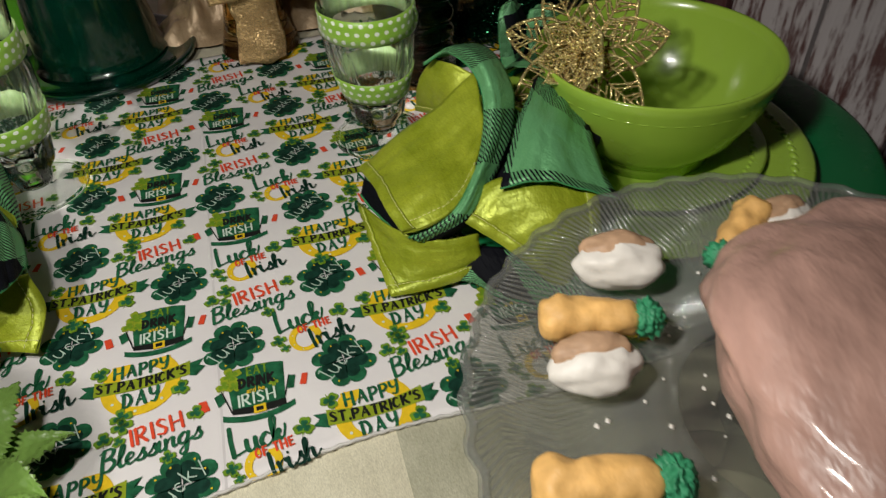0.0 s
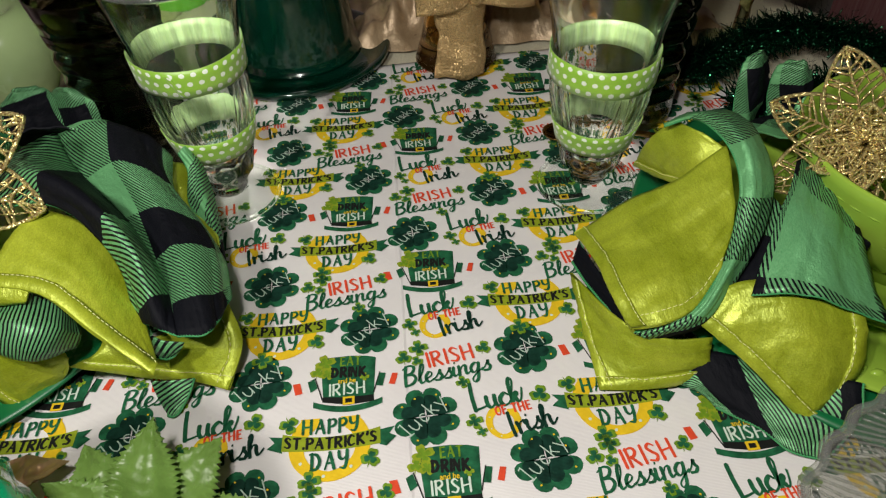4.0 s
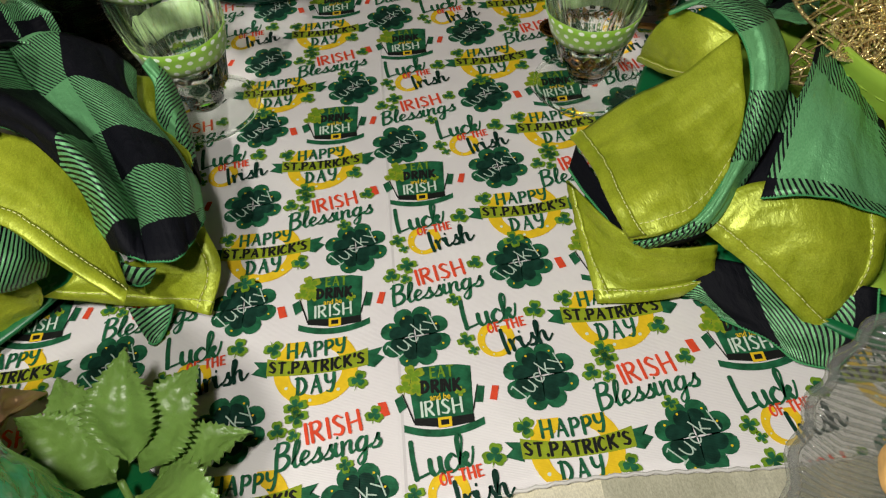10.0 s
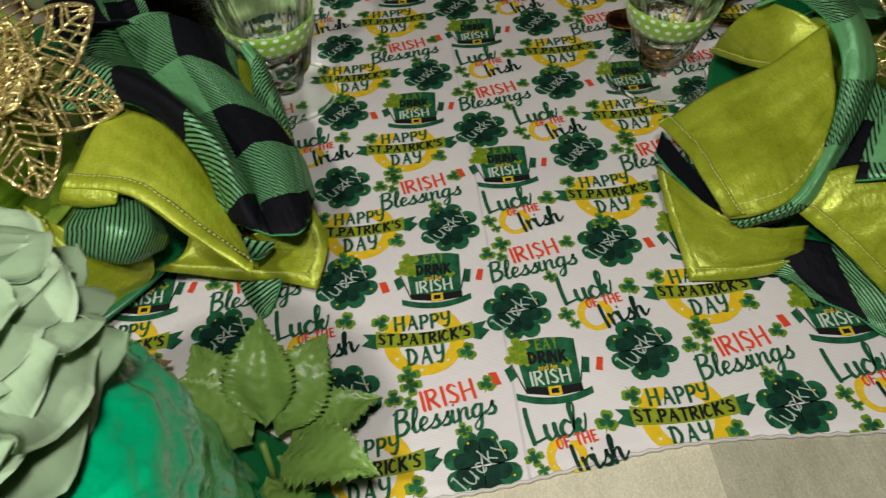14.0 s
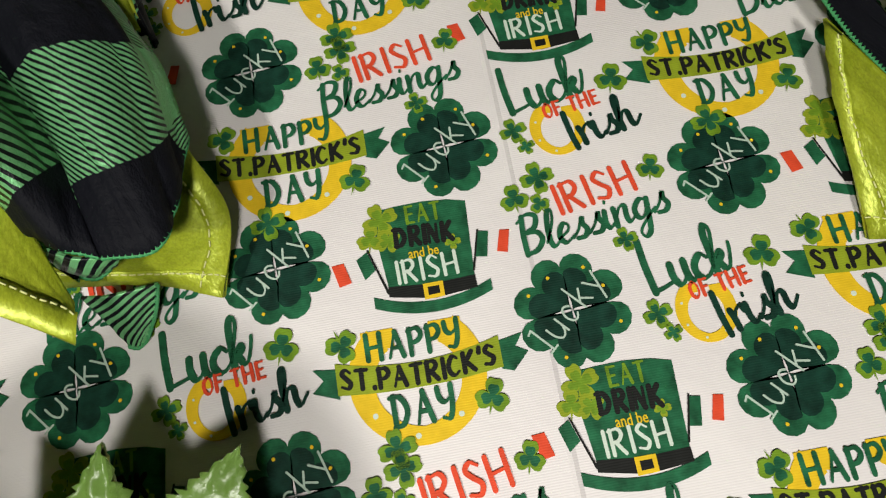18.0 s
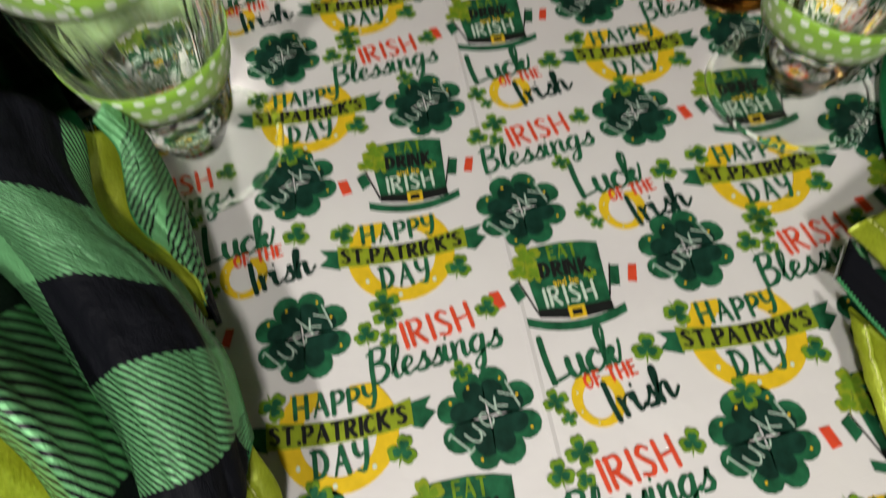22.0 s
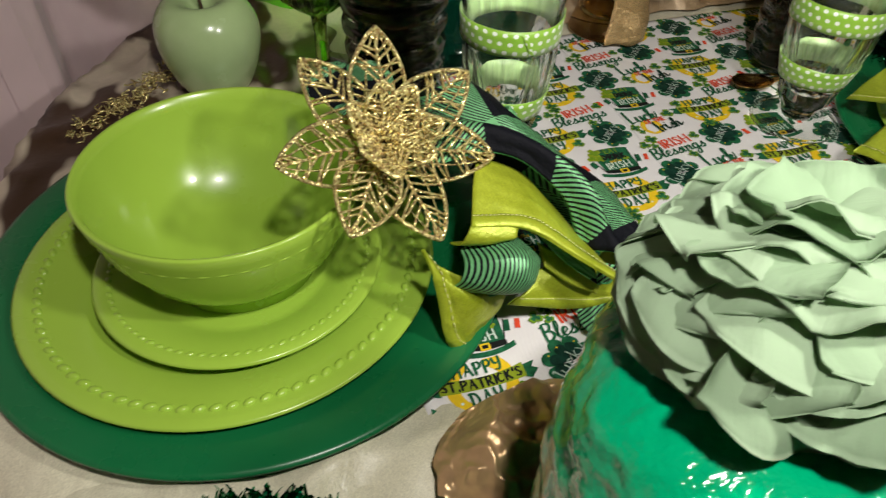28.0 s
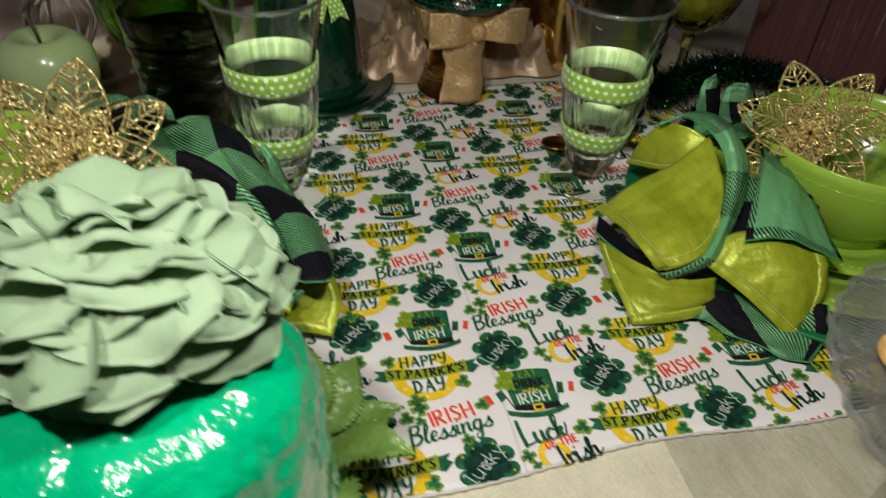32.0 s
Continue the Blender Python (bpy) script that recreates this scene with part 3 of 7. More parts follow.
cloth = tablecloth()
round_table = thing("round_table", "round table hidden under a cream satin cloth", "table", (TABLE_X, TABLE_Y, 0))
part("tabletop", turned("tabletop", [(0.0, -0.006), (0.476, -0.006), (0.48, -0.01), (0.48, -0.028), (0.0, -0.028)], FLOOR_WOOD), round_table)
for i in range(4):
    a = math.pi / 4 + i * math.pi / 2
    part("leg", turned("leg", [(0.0, -0.028), (0.022, -0.028), (0.018, -0.4), (0.014, -0.75), (0.0, -0.75)], FLOOR_WOOD, 16), round_table, m=pose(0.32 * math.cos(a), 0.32 * math.sin(a), 0))

thing("floor", "brown wooden floor under the table", "floor", kind="structure", data=box_mesh("floor", (-1.6, -2.2, -0.80), (1.6, 1.2, -0.75), FLOOR_WOOD))
# unseen ceiling and south, west, east walls close the room; dark to limit bounce
thing("ceiling", "unseen ceiling, dark to keep bounced light low", "ceiling", kind="structure", data=box_mesh("ceiling", (-1.6, -2.2, 1.65), (1.6, 1.2, 1.70), LOW_BOUNCE_PAINT))
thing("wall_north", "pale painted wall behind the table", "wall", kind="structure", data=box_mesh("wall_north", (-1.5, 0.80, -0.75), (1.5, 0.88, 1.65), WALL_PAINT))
thing("wall_south", "unseen wall, dark to keep bounced light low", "wall", kind="structure", data=box_mesh("wall_south", (-1.5, -2.2, -0.75), (1.5, -2.1, 1.65), LOW_BOUNCE_PAINT))
thing("wall_west", "unseen wall, dark to keep bounced light low", "wall", kind="structure", data=box_mesh("wall_west", (-1.6, -2.2, -0.75), (-1.5, 0.88, 1.65), LOW_BOUNCE_PAINT))
thing("wall_east", "unseen wall, dark to keep bounced light low", "wall", kind="structure", data=box_mesh("wall_east", (1.5, -2.2, -0.75), (1.6, 0.88, 1.65), LOW_BOUNCE_PAINT))


def curtain(path, z0, z1, amp, waves, seed, span=None, proud=0.0):
    """A hanging curtain along a line on the plan; with a span, only that strip of it, standing proud."""
    p = smooth_curve(path, 60)
    d = np.gradient(p, axis=0)
    d /= np.linalg.norm(d, axis=1, keepdims=True)
    nrm = np.c_[-d[:, 1], d[:, 0]]
    s = np.concatenate([[0], np.cumsum(np.linalg.norm(np.diff(p, axis=0), axis=1))])
    first, last = span or (0, len(p))
    vs, fs, m = [], [], last - first
    for k in range(13):
        z = z0 + (z1 - z0) * k / 12
        for i in range(first, last):
            w = amp * math.sin(waves * s[i] + 1.5 * noise.noise(Vector((s[i] * 6, seed, z * 0.7)))) + amp * 0.5 * (noise.noise(Vector((s[i] * 14, seed + 3, z * 1.2))) + 0.6 * noise.noise(Vector((s[i] * 40, seed + 7, z * 2.5))))
            q = p[i] + nrm[i] * (w - proud)
            vs.append((q[0], q[1], z))
    for k in range(12):
        for i in range(m - 1):
            fs.append((k * m + i, k * m + i + 1, (k + 1) * m + i + 1, (k + 1) * m + i))
    return mesh_of("curtain", vs, fs, CURTAIN)


LEFT_LINE = [(-0.72, -0.5), (-0.62, 0.1), (-0.56, 0.45), (-0.42, 0.66)]
left_curtain = thing("curtain", "pale mauve curtain hanging in soft vertical folds", "curtain", group="curtains behind the table", data=curtain(LEFT_LINE, -0.74, 1.5, 0.042, 30, 1))
part("curtain_hem", curtain(LEFT_LINE, -0.74, 1.5, 0.042, 30, 1, (116, 122), 0.004), left_curtain, "doubled hem with a stitched edge")
back_curtain = thing("curtain", "pale mauve curtain drawn along the back wall", "curtain", group="curtains behind the table", data=curtain([(-0.45, 0.68), (-0.2, 0.70), (0.1, 0.70), (0.34, 0.66)], -0.74, 1.5, 0.016, 34, 5))

# old painted boards along one side
panel = thing("wall_panel", "rubbed burgundy and white painted board panel beside the table", "wall panel", kind="structure")
line = [(0.450, 0.38), (0.70, -0.55)]
for i in range(10):
    f0, f1 = i / 10 + 0.003, (i + 1) / 10 - 0.003
    x0, y0 = line[0][0] + (line[1][0] - line[0][0]) * f0, line[0][1] + (line[1][1] - line[0][1]) * f0
    x1, y1 = line[0][0] + (line[1][0] - line[0][0]) * f1, line[0][1] + (line[1][1] - line[0][1]) * f1
    th = (0.0, 0.004, 0.001, 0.003)[i % 4]
    nx, ny = 0.963, 0.27
    a, b = (x0 - nx * th, y0 - ny * th), (x1 - nx * th, y1 - ny * th)
    c, d = (x1 + nx * 0.02, y1 + ny * 0.02), (x0 + nx * 0.02, y0 + ny * 0.02)
    vs = [(*q, z) for z in (-0.75, 1.3) for q in (a, b, c, d)]
    fs = [(0, 1, 2, 3), (7, 6, 5, 4), (0, 4, 5, 1), (1, 5, 6, 2), (2, 6, 7, 3), (3, 7, 4, 0)]
    part("board", mesh_of("board", vs, fs, (BOARD_RED, BOARD_RED, BOARD_WHITE, BOARD_WHITE, BOARD_RED)[i % 5], smooth=False), panel)

# ---- the printed runner ----
# a brush hand: letter -> (advance, strokes); small letters stand one unit high
SCRIPT = {
    "L": (1.0, [[(0.16, 2.3), (0.1, 1.2), (0.12, 0.0)], [(0.1, 0.03), (0.5, 0.1), (1.0, 0.24)]]),
    "u": (0.86, [[(0, 0.95), (-0.02, 0.4), (0.15, 0.02), (0.45, 0.25), (0.55, 0.95)], [(0.55, 0.95), (0.53, 0.35), (0.65, 0.02), (0.9, 0.2)]]),
    "c": (0.7, [[(0.6, 0.8), (0.4, 1.0), (0.08, 0.7), (0.02, 0.3), (0.22, 0.0), (0.5, 0.08), (0.76, 0.4)]]),
    "k": (1.0, [[(0.0, 0.3), (0.3, 1.3), (0.42, 1.9), (0.3, 2.15), (0.14, 1.8), (0.1, 1.0), (0.1, 0.0)], [(0.12, 0.5), (0.38, 0.9), (0.5, 0.75), (0.3, 0.5)], [(0.3, 0.5), (0.46, 0.12), (0.66, 0.2), (0.86, 0.8), (0.92, 1.15)]]),
    "I": (0.42, [[(0.12, 2.0), (0.08, 0.9), (0.1, -0.1)]]),
    "r": (0.55, [[(0.0, 0.95), (0.05, 0.5), (0.05, 0.0)], [(0.05, 0.45), (0.2, 0.85), (0.42, 1.0), (0.5, 0.72)]]),
    "i": (0.36, [[(0.05, 0.95), (0.03, 0.35), (0.15, 0.02), (0.38, 0.25)], [(0.12, 1.36), (0.13, 1.46)]]),
    "s": (0.62, [[(0.0, 0.1), (0.25, 0.5), (0.42, 1.05), (0.42, 0.7), (0.55, 0.35), (0.42, 0.03), (0.15, 0.02)]]),
    "h": (0.88, [[(0, 0.3), (0.3, 1.4), (0.34, 1.9), (0.2, 1.8), (0.1, 1.0), (0.08, 0.0)], [(0.1, 0.4), (0.3, 0.9), (0.48, 0.85), (0.48, 0.3), (0.6, 0.02), (0.92, 0.45)]]),
    "B": (0.9, [[(0.15, 2.0), (0.1, 1.0), (0.12, 0.0)], [(-0.05, 1.75), (0.3, 2.05), (0.65, 1.85), (0.55, 1.3), (0.15, 1.1)], [(0.15, 1.1), (0.6, 1.0), (0.75, 0.55), (0.5, 0.1), (0.12, 0.02)]]),
    "l": (0.44, [[(0.0, 0.3), (0.3, 1.2), (0.36, 1.85), (0.22, 1.9), (0.12, 1.2), (0.12, 0.35), (0.25, 0.0), (0.5, 0.25)]]),
    "e": (0.52, [[(0.0, 0.3), (0.35, 0.55), (0.42, 0.85), (0.25, 1.0), (0.08, 0.7), (0.06, 0.3), (0.25, 0.0), (0.58, 0.25)]]),
    "n": (0.74, [[(0.02, 0.95), (0.05, 0.5), (0.05, 0.0)], [(0.05, 0.35), (0.25, 0.9), (0.45, 0.9), (0.45, 0.35), (0.55, 0.02), (0.8, 0.3)]]),
    "g": (0.74, [[(0.55, 0.85), (0.3, 1.0), (0.05, 0.6), (0.12, 0.1), (0.35, 0.1), (0.55, 0.8)], [(0.55, 0.95), (0.5, 0.0), (0.42, -0.75), (0.2, -0.95), (0.1, -0.6), (0.4, -0.1), (0.8, 0.35)]]),
    "y": (0.72, [[(0, 0.95), (0.1, 0.3), (0.3, 0.05), (0.5, 0.5), (0.58, 0.95)], [(0.58, 0.95), (0.5, 0.0), (0.35, -0.7), (0.12, -0.8)]]),
}
# a thin, even hand with small feet
THIN = {
    "l": (0.55, [[(-0.1, 1.6), (0.12, 1.7)], [(0.12, 1.7), (0.12, 0.0)], [(-0.1, 0.0), (0.34, 0.0)]]),
    "u": (0.92, [[(0.0, 1.0), (0.02, 0.4), (0.2, 0.0), (0.45, 0.12), (0.6, 0.5)], [(0.6, 1.0), (0.6, 0.0)]]),
    "c": (0.86, [[(0.52, 0.80), (0.36, 0.98), (0.16, 0.92), (0.05, 0.5), (0.16, 0.08), (0.36, 0.02), (0.53, 0.2)]]),
    "k": (0.84, [[(0.08, 1.7), (0.08, 0.0)], [(0.52, 1.0), (0.1, 0.42)], [(0.24, 0.58), (0.58, 0.0)]]),
    "y": (0.75, [[(0.0, 1.0), (0.32, 0.1)], [(0.64, 1.05), (0.34, 0.1), (0.12, -0.6)]]),
}
# lively capitals of the same hand, one unit high
CAPITALS = {
    "H": (0.68, [[(0, 1), (0.01, 0)], [(0.5, 1.02), (0.5, 0)], [(0, 0.46), (0.5, 0.52)]]),
    "A": (0.66, [[(0, 0), (0.27, 1.0)], [(0.27, 1.0), (0.52, 0)], [(0.1, 0.36), (0.44, 0.36)]]),
    "P": (0.56, [[(0.02, 1), (0.02, 0)], [(-0.05, 0.93), (0.3, 1.0), (0.44, 0.74), (0.28, 0.5), (0, 0.44)]]),
    "Y": (0.6, [[(0, 1.0), (0.04, 0.66), (0.22, 0.52), (0.44, 0.7)], [(0.47, 1.05), (0.44, 0.4), (0.3, 0.0), (0.08, 0.04)]]),
    "S": (0.56, [[(0.42, 0.85), (0.22, 1.0), (0.05, 0.8), (0.2, 0.55), (0.4, 0.3), (0.28, 0.03), (0, 0.1)]]),
    "T": (0.6, [[(0, 0.97), (0.5, 1.0)], [(0.25, 1.0), (0.24, 0)]]),
    "R": (0.6, [[(0.02, 1), (0.02, 0)], [(-0.05, 0.95), (0.3, 1.0), (0.42, 0.76), (0.26, 0.52), (0, 0.46)], [(0.15, 0.5), (0.46, 0)]]),
    "I": (0.22, [[(0.04, 1), (0.04, 0)]]),
    "C": (0.58, [[(0.42, 0.85), (0.22, 1.0), (0.02, 0.6), (0.05, 0.18), (0.25, 0.0), (0.45, 0.15)]]),
    "K": (0.6, [[(0.02, 1), (0.02, 0)], [(0.42, 1.0), (0.05, 0.45)], [(0.12, 0.55), (0.48, 0)]]),
    "D": (0.68, [[(0.06, 1), (0.06, 0)], [(-0.06, 0.97), (0.3, 0.94), (0.5, 0.5), (0.32, 0.08), (0.0, 0.02)]]),
    "E": (0.54, [[(0, 1), (0, 0)], [(0, 0.98), (0.38, 1.0)], [(0, 0.52), (0.32, 0.54)], [(0, 0.02), (0.4, 0.02)]]),
    "N": (0.6, [[(0, 0), (0, 1)], [(0, 1), (0.4, 0)], [(0.4, 0), (0.42, 1)]]),
    "O": (0.62, [[(0.26, 1.0), (0.04, 0.7), (0.06, 0.2), (0.28, 0.0), (0.48, 0.3), (0.46, 0.8), (0.26, 1.0)]]),
    "F": (0.5, [[(0, 1), (0, 0)], [(0, 0.98), (0.38, 1.0)], [(0, 0.52), (0.3, 0.54)]]),
    ".": (0.26, [[(0.06, 0.06), (0.07, 0.0)]]),
    "'": (0.22, [[(0.06, 1.05), (0.03, 0.8)]]),
    " ": (0.3, []),
}


class Print:
    """Flat inked shapes, layered by a hair's breadth."""

    def __init__(self):
        self.vs, self.fs, self.idx, self.mats = [], [], [], []

    def add(self, v2, faces, material, layer):
        if material not in self.mats:
            self.mats.append(material)
        o = len(self.vs)
        self.vs += [(x, y, 0.00016 * layer) for x, y in v2]
        self.fs += [tuple(i + o for i in f) for f in faces]
        self.idx += [self.mats.index(material)] * len(faces)

    def poly(self, pts, material, layer):
        c = np.mean(pts, axis=0)
        n = len(pts)
        self.add(list(map(tuple, pts)) + [tuple(c)], [(i, (i + 1) % n, n) for i in range(n)], material, layer)

    def strip(self, left, right, material, layer):
        n = len(left)
        self.add(list(map(tuple, left)) + list(map(tuple, right)), [(i, i + n, i + n + 1, i + 1) for i in range(n - 1)], material, layer)

    def stroke(self, pts, width, material, layer, contrast=0.45):
        """A pass of the brush: broad on the way down, thin on the way up, with round ends."""
        p = smooth_curve(pts, 5) if len(pts) > 2 else np.linspace(pts[0], pts[1], 4)
        d = np.gradient(p, axis=0)
        d /= np.maximum(np.linalg.norm(d, axis=1, keepdims=True), 1e-9)
        half = 0.5 * width * (1 - contrast + contrast * np.clip(0.35 - 0.9 * d[:, 1], 0, 1.0) ** 0.8)
        nrm = np.c_[-d[:, 1], d[:, 0]]
        left, right = [], []
        for e, sign in ((0, -1), (-1, 1)):
            caps = [(0.55, 0.8), (0.9, 0.4)]
            caps = caps if sign > 0 else caps[::-1]
            ends = [(p[e] + sign * a * half[e] * d[e] + b * half[e] * nrm[e], p[e] + sign * a * half[e] * d[e] - b * half[e] * nrm[e]) for a, b in caps]
            if sign < 0:
                left, right = [q[0] for q in ends], [q[1] for q in ends]
                left += list(p + nrm * half[:, None])
                right += list(p - nrm * half[:, None])
            else:
                left += [q[0] for q in ends]
                right += [q[1] for q in ends]
        self.strip(left, right, material, layer)

    def letter(self, body, hand, x0, y0, width, height, brush, material, layer=4, rot=0.0, arc=0.0, contrast=0.45, slant=0.0):
        """A line of lettering from (x0, y0): its width, the height of one unit, and how far its ends curve up."""
        full = sum(hand[c][0] for c in body)
        squeeze = 0.84 if hand is CAPITALS else 1.0
        a, pen = radians(rot), 0.0
        count = 0
        for c in body:
            step, strokes = hand[c]
            for s in strokes:
                pts = []
                for x, y in s:
                    X, Y = (pen + squeeze * x + slant * y) / full, y * height
                    Y += arc * (2 * X - 1) ** 2
                    X *= width
                    pts.append((x0 + X * math.cos(a) - Y * math.sin(a), y0 + X * math.sin(a) + Y * math.cos(a)))
                self.stroke(pts, brush, material, layer + 0.14 * (count % 6), contrast)
                count += 1
            pen += step

    def disc(self, cx, cy, r, material, layer, n=14, ry=None):
        self.poly([(cx + r * math.cos(2 * math.pi * i / n), cy + (ry or r) * math.sin(2 * math.pi * i / n)) for i in range(n)], material, layer)

    def heart(self, ang, length, width, inner, rim, field, layer):
        """A heart with its tip at the middle and its lobes along ang degrees, with a darker field inside."""
        a = radians(ang)
        rings = []
        for k in (1.0, inner):
            pts = []
            for i in range(28):
                t = 2 * math.pi * (i + 0.5) / 28
                x = math.sin(t) ** 3 * width * k * (1.06 if k < 1 else 1.0) / 2
                y = (13 * math.cos(t) - 5 * math.cos(2 * t) - 2 * math.cos(3 * t) - math.cos(4 * t) + 17) / 29.0 * length * k
                pts.append((y * math.cos(a) - x * math.sin(a), y * math.sin(a) + x * math.cos(a)))
            rings.append(pts)
        self.bordered(rings[0], rings[1], rim, field, layer)

    def bordered(self, outer, inner, rim, heart, layer):
        """One flat piece: an inner field and the border round it."""
        n = len(outer)
        for m in (rim, heart):
            if m not in self.mats:
                self.mats.append(m)
        o = len(self.vs)
        c = np.mean(inner, axis=0)
        self.vs += [(x, y, 0.00016 * layer) for x, y in list(outer) + list(inner) + [tuple(c)]]
        for i in range(n):
            j = (i + 1) % n
            self.fs += [(o + i, o + j, o + n + j, o + n + i), (o + n + i, o + n + j, o + 2 * n)]
            self.idx += [self.mats.index(rim), self.mats.index(heart)]

    def shamrock(self, cx, cy, r, turn=0.0, leaves=3, layer=5, rim=None, field=None):
        n = 16 * leaves
        rings = []
        for size, waist in ((1.12, 0.30), (0.74, 0.22)):
            ring = []
            for i in range(n):
                t = 2 * math.pi * i / n
                d = (t * leaves / (2 * math.pi) + 0.5) % 1.0 - 0.5
                q = r * size * (waist + (1 - waist) * math.cos(math.pi * d) ** 0.7) * (1 - 0.14 * math.exp(-(d / 0.10) ** 2))
                if leaves == 3 and i == n // 2 and size > 1:
                    q = 1.15 * r
                a = t + radians(90 + turn)
                ring.append((cx + q * math.cos(a), cy + q * math.sin(a)))
            rings.append(ring)
        self.bordered(rings[0], rings[1], rim or INK_LIME, field or INK_GREEN, layer)
        return self

    def horseshoe(self, cx, cy, rx, ry, thick, layer, open_deg=35, turn=0.0):
        A = [radians(90 + turn + open_deg + (360 - 2 * open_deg) * i / 36) for i in range(37)]
        w = [thick * (0.68 + 0.45 * abs(i - 18) / 18) for i in range(37)]
        out = [(cx + rx * math.cos(a), cy + ry * math.sin(a)) for a in A]
        inn = [(cx + (rx - w[i]) * math.cos(a), cy + (ry - w[i]) * math.sin(a)) for i, a in enumerate(A)]
        self.strip(out, inn, INK_YELLOW, layer)
        for e in (0, 36):
            x, y = (out[e][0] + inn[e][0]) / 2, (out[e][1] + inn[e][1]) / 2
            q = thick * 0.62
            self.poly([(x - q, y - q * 0.6), (x + q, y - q * 0.6), (x + q, y + q * 0.6), (x - q, y + q * 0.6)], INK_YELLOW, layer + 0.3)
        for i in range(5, 33, 6):
            a = A[i]
            self.disc(cx + (rx - w[i] * 0.5) * math.cos(a), cy + (ry - w[i] * 0.5) * math.sin(a), thick * 0.11, INK_PALE, layer + 0.5, 8)
        return self

    def mesh(self, name):
        return mesh_of(name, self.vs, self.fs, self.mats, self.idx, smooth=False)


def shamrocks(*spots):
    return [("shamrock", Print().shamrock(*s).mesh("shamrock")) for s in spots]


def print_clover():
    out = []
    for k, a in enumerate((50, 138, 230, 316)):
        p = Print()
        p.heart(a, 0.0172, 0.0212, 0.74, INK_GREEN, INK_DARK, 1 + 0.25 * k)
        for d, o in ((0.0142, 14), (0.0125, -22)) if k in (0, 1) else ((0.0150, 20),):
            p.disc(d * math.cos(radians(a + o)), d * math.sin(radians(a + o)), 0.00062, INK_YELLOW, 3.4, 6)
        out.append(("clover_leaf", p.mesh("clover_leaf")))
    p = Print()
    p.letter("lucky", THIN, -0.0088, -0.0116, 0.0285, 0.0054, 0.0007, INK_MIST, 4.2, 42, 0.0, 0.1)
    return out + [("lettering", p.mesh("lettering"))]


def print_hat():
    crown, brim, belt, word = Print(), Print(), Print(), Print()
    crown.poly([(-0.0138, 0.001), (0.0134, 0.000), (0.0150, 0.0280), (0.009, 0.0296), (0.0006, 0.0304), (-0.008, 0.0302), (-0.0166, 0.0296)], INK_GREEN, 1)
    top, low = [], []
    for i in range(13):
        x = -0.0192 + 0.0375 * i / 12
        y = -0.0036 + 0.0042 * (x / 0.0192) ** 2
        top.append((x, y + 0.0004)), low.append((x, y - 0.0033))
    brim.strip(top, low, INK_GREEN, 1.5)
    belt.strip([(-0.0141, 0.0036), (0, 0.0022), (0.0136, 0.0028)], [(-0.0143, 0.0002), (0, -0.0026), (0.0138, -0.0014)], INK_BLACK, 2)
    q = [(-0.0032, -0.0026), (0.0032, -0.0024), (0.0032, 0.0026), (-0.0032, 0.0026)]
    belt.poly(q, INK_YELLOW, 3)
    belt.poly([(x * 0.58, y * 0.52) for x, y in q], INK_BLACK, 3.6)
    word.letter("EAT", CAPITALS, -0.0048, 0.0235, 0.0122, 0.0058, 0.00105, INK_LIME, 3)
    word.letter("DRINK", CAPITALS, -0.0098, 0.0162, 0.0200, 0.0060, 0.00165, INK_BLACK, 3, -2)
    word.letter("IRISH", CAPITALS, -0.0106, 0.0040, 0.0215, 0.0072, 0.00115, INK_PALE, 3, 1)
    v, f = text_shape("and be", 0.012)
    word.add([(-0.0012 + x * 0.0098, 0.0132 + y * 0.0034) for x, y in v], f, INK_YELLOW, 3)
    out = [("hat_crown", crown.mesh("hat_crown")), ("hat_brim", brim.mesh("hat_brim")), ("hat_belt", belt.mesh("hat_belt")), ("lettering", word.mesh("lettering"))]
    for k, (x, y, r, turn, leaves) in enumerate(((-0.0136, 0.0262, 0.0058, 20, 4), (-0.0176, 0.0204, 0.0044, -10, 3), (-0.0120, 0.0188, 0.0042, 30, 4), (0.0086, 0.0148, 0.0026, 0, 4))):
        out.append(("shamrock", Print().shamrock(x, y, r, turn, leaves, 2.0 + 0.3 * k, INK_OLIVE, INK_LIME).mesh("shamrock")))
    for pole, green, red in (([(-0.0146, 0.0012), (-0.0138, 0.0012), (-0.0188, 0.0168), (-0.0194, 0.0168)], [(-0.0230, 0.0141), (-0.0194, 0.0162), (-0.0173, 0.0097), (-0.0210, 0.0071)], [(-0.0312, 0.0136), (-0.0272, 0.0139), (-0.0254, 0.0070), (-0.0294, 0.0062)]),
                             ([(0.0132, 0.0040), (0.0139, 0.0040), (0.0174, 0.0174), (0.0168, 0.0174)], [(0.0171, 0.0168), (0.0204, 0.0162), (0.0186, 0.0078), (0.0150, 0.0084)], [(0.0241, 0.0160), (0.0272, 0.0155), (0.0253, 0.0081), (0.0220, 0.0090)])):
        p = Print()
        p.poly(pole, INK_BLACK, 3), p.poly(green, INK_GREEN, 2.7), p.poly(red, INK_RED, 2)
        out.append(("flag", p.mesh("flag")))
    return out


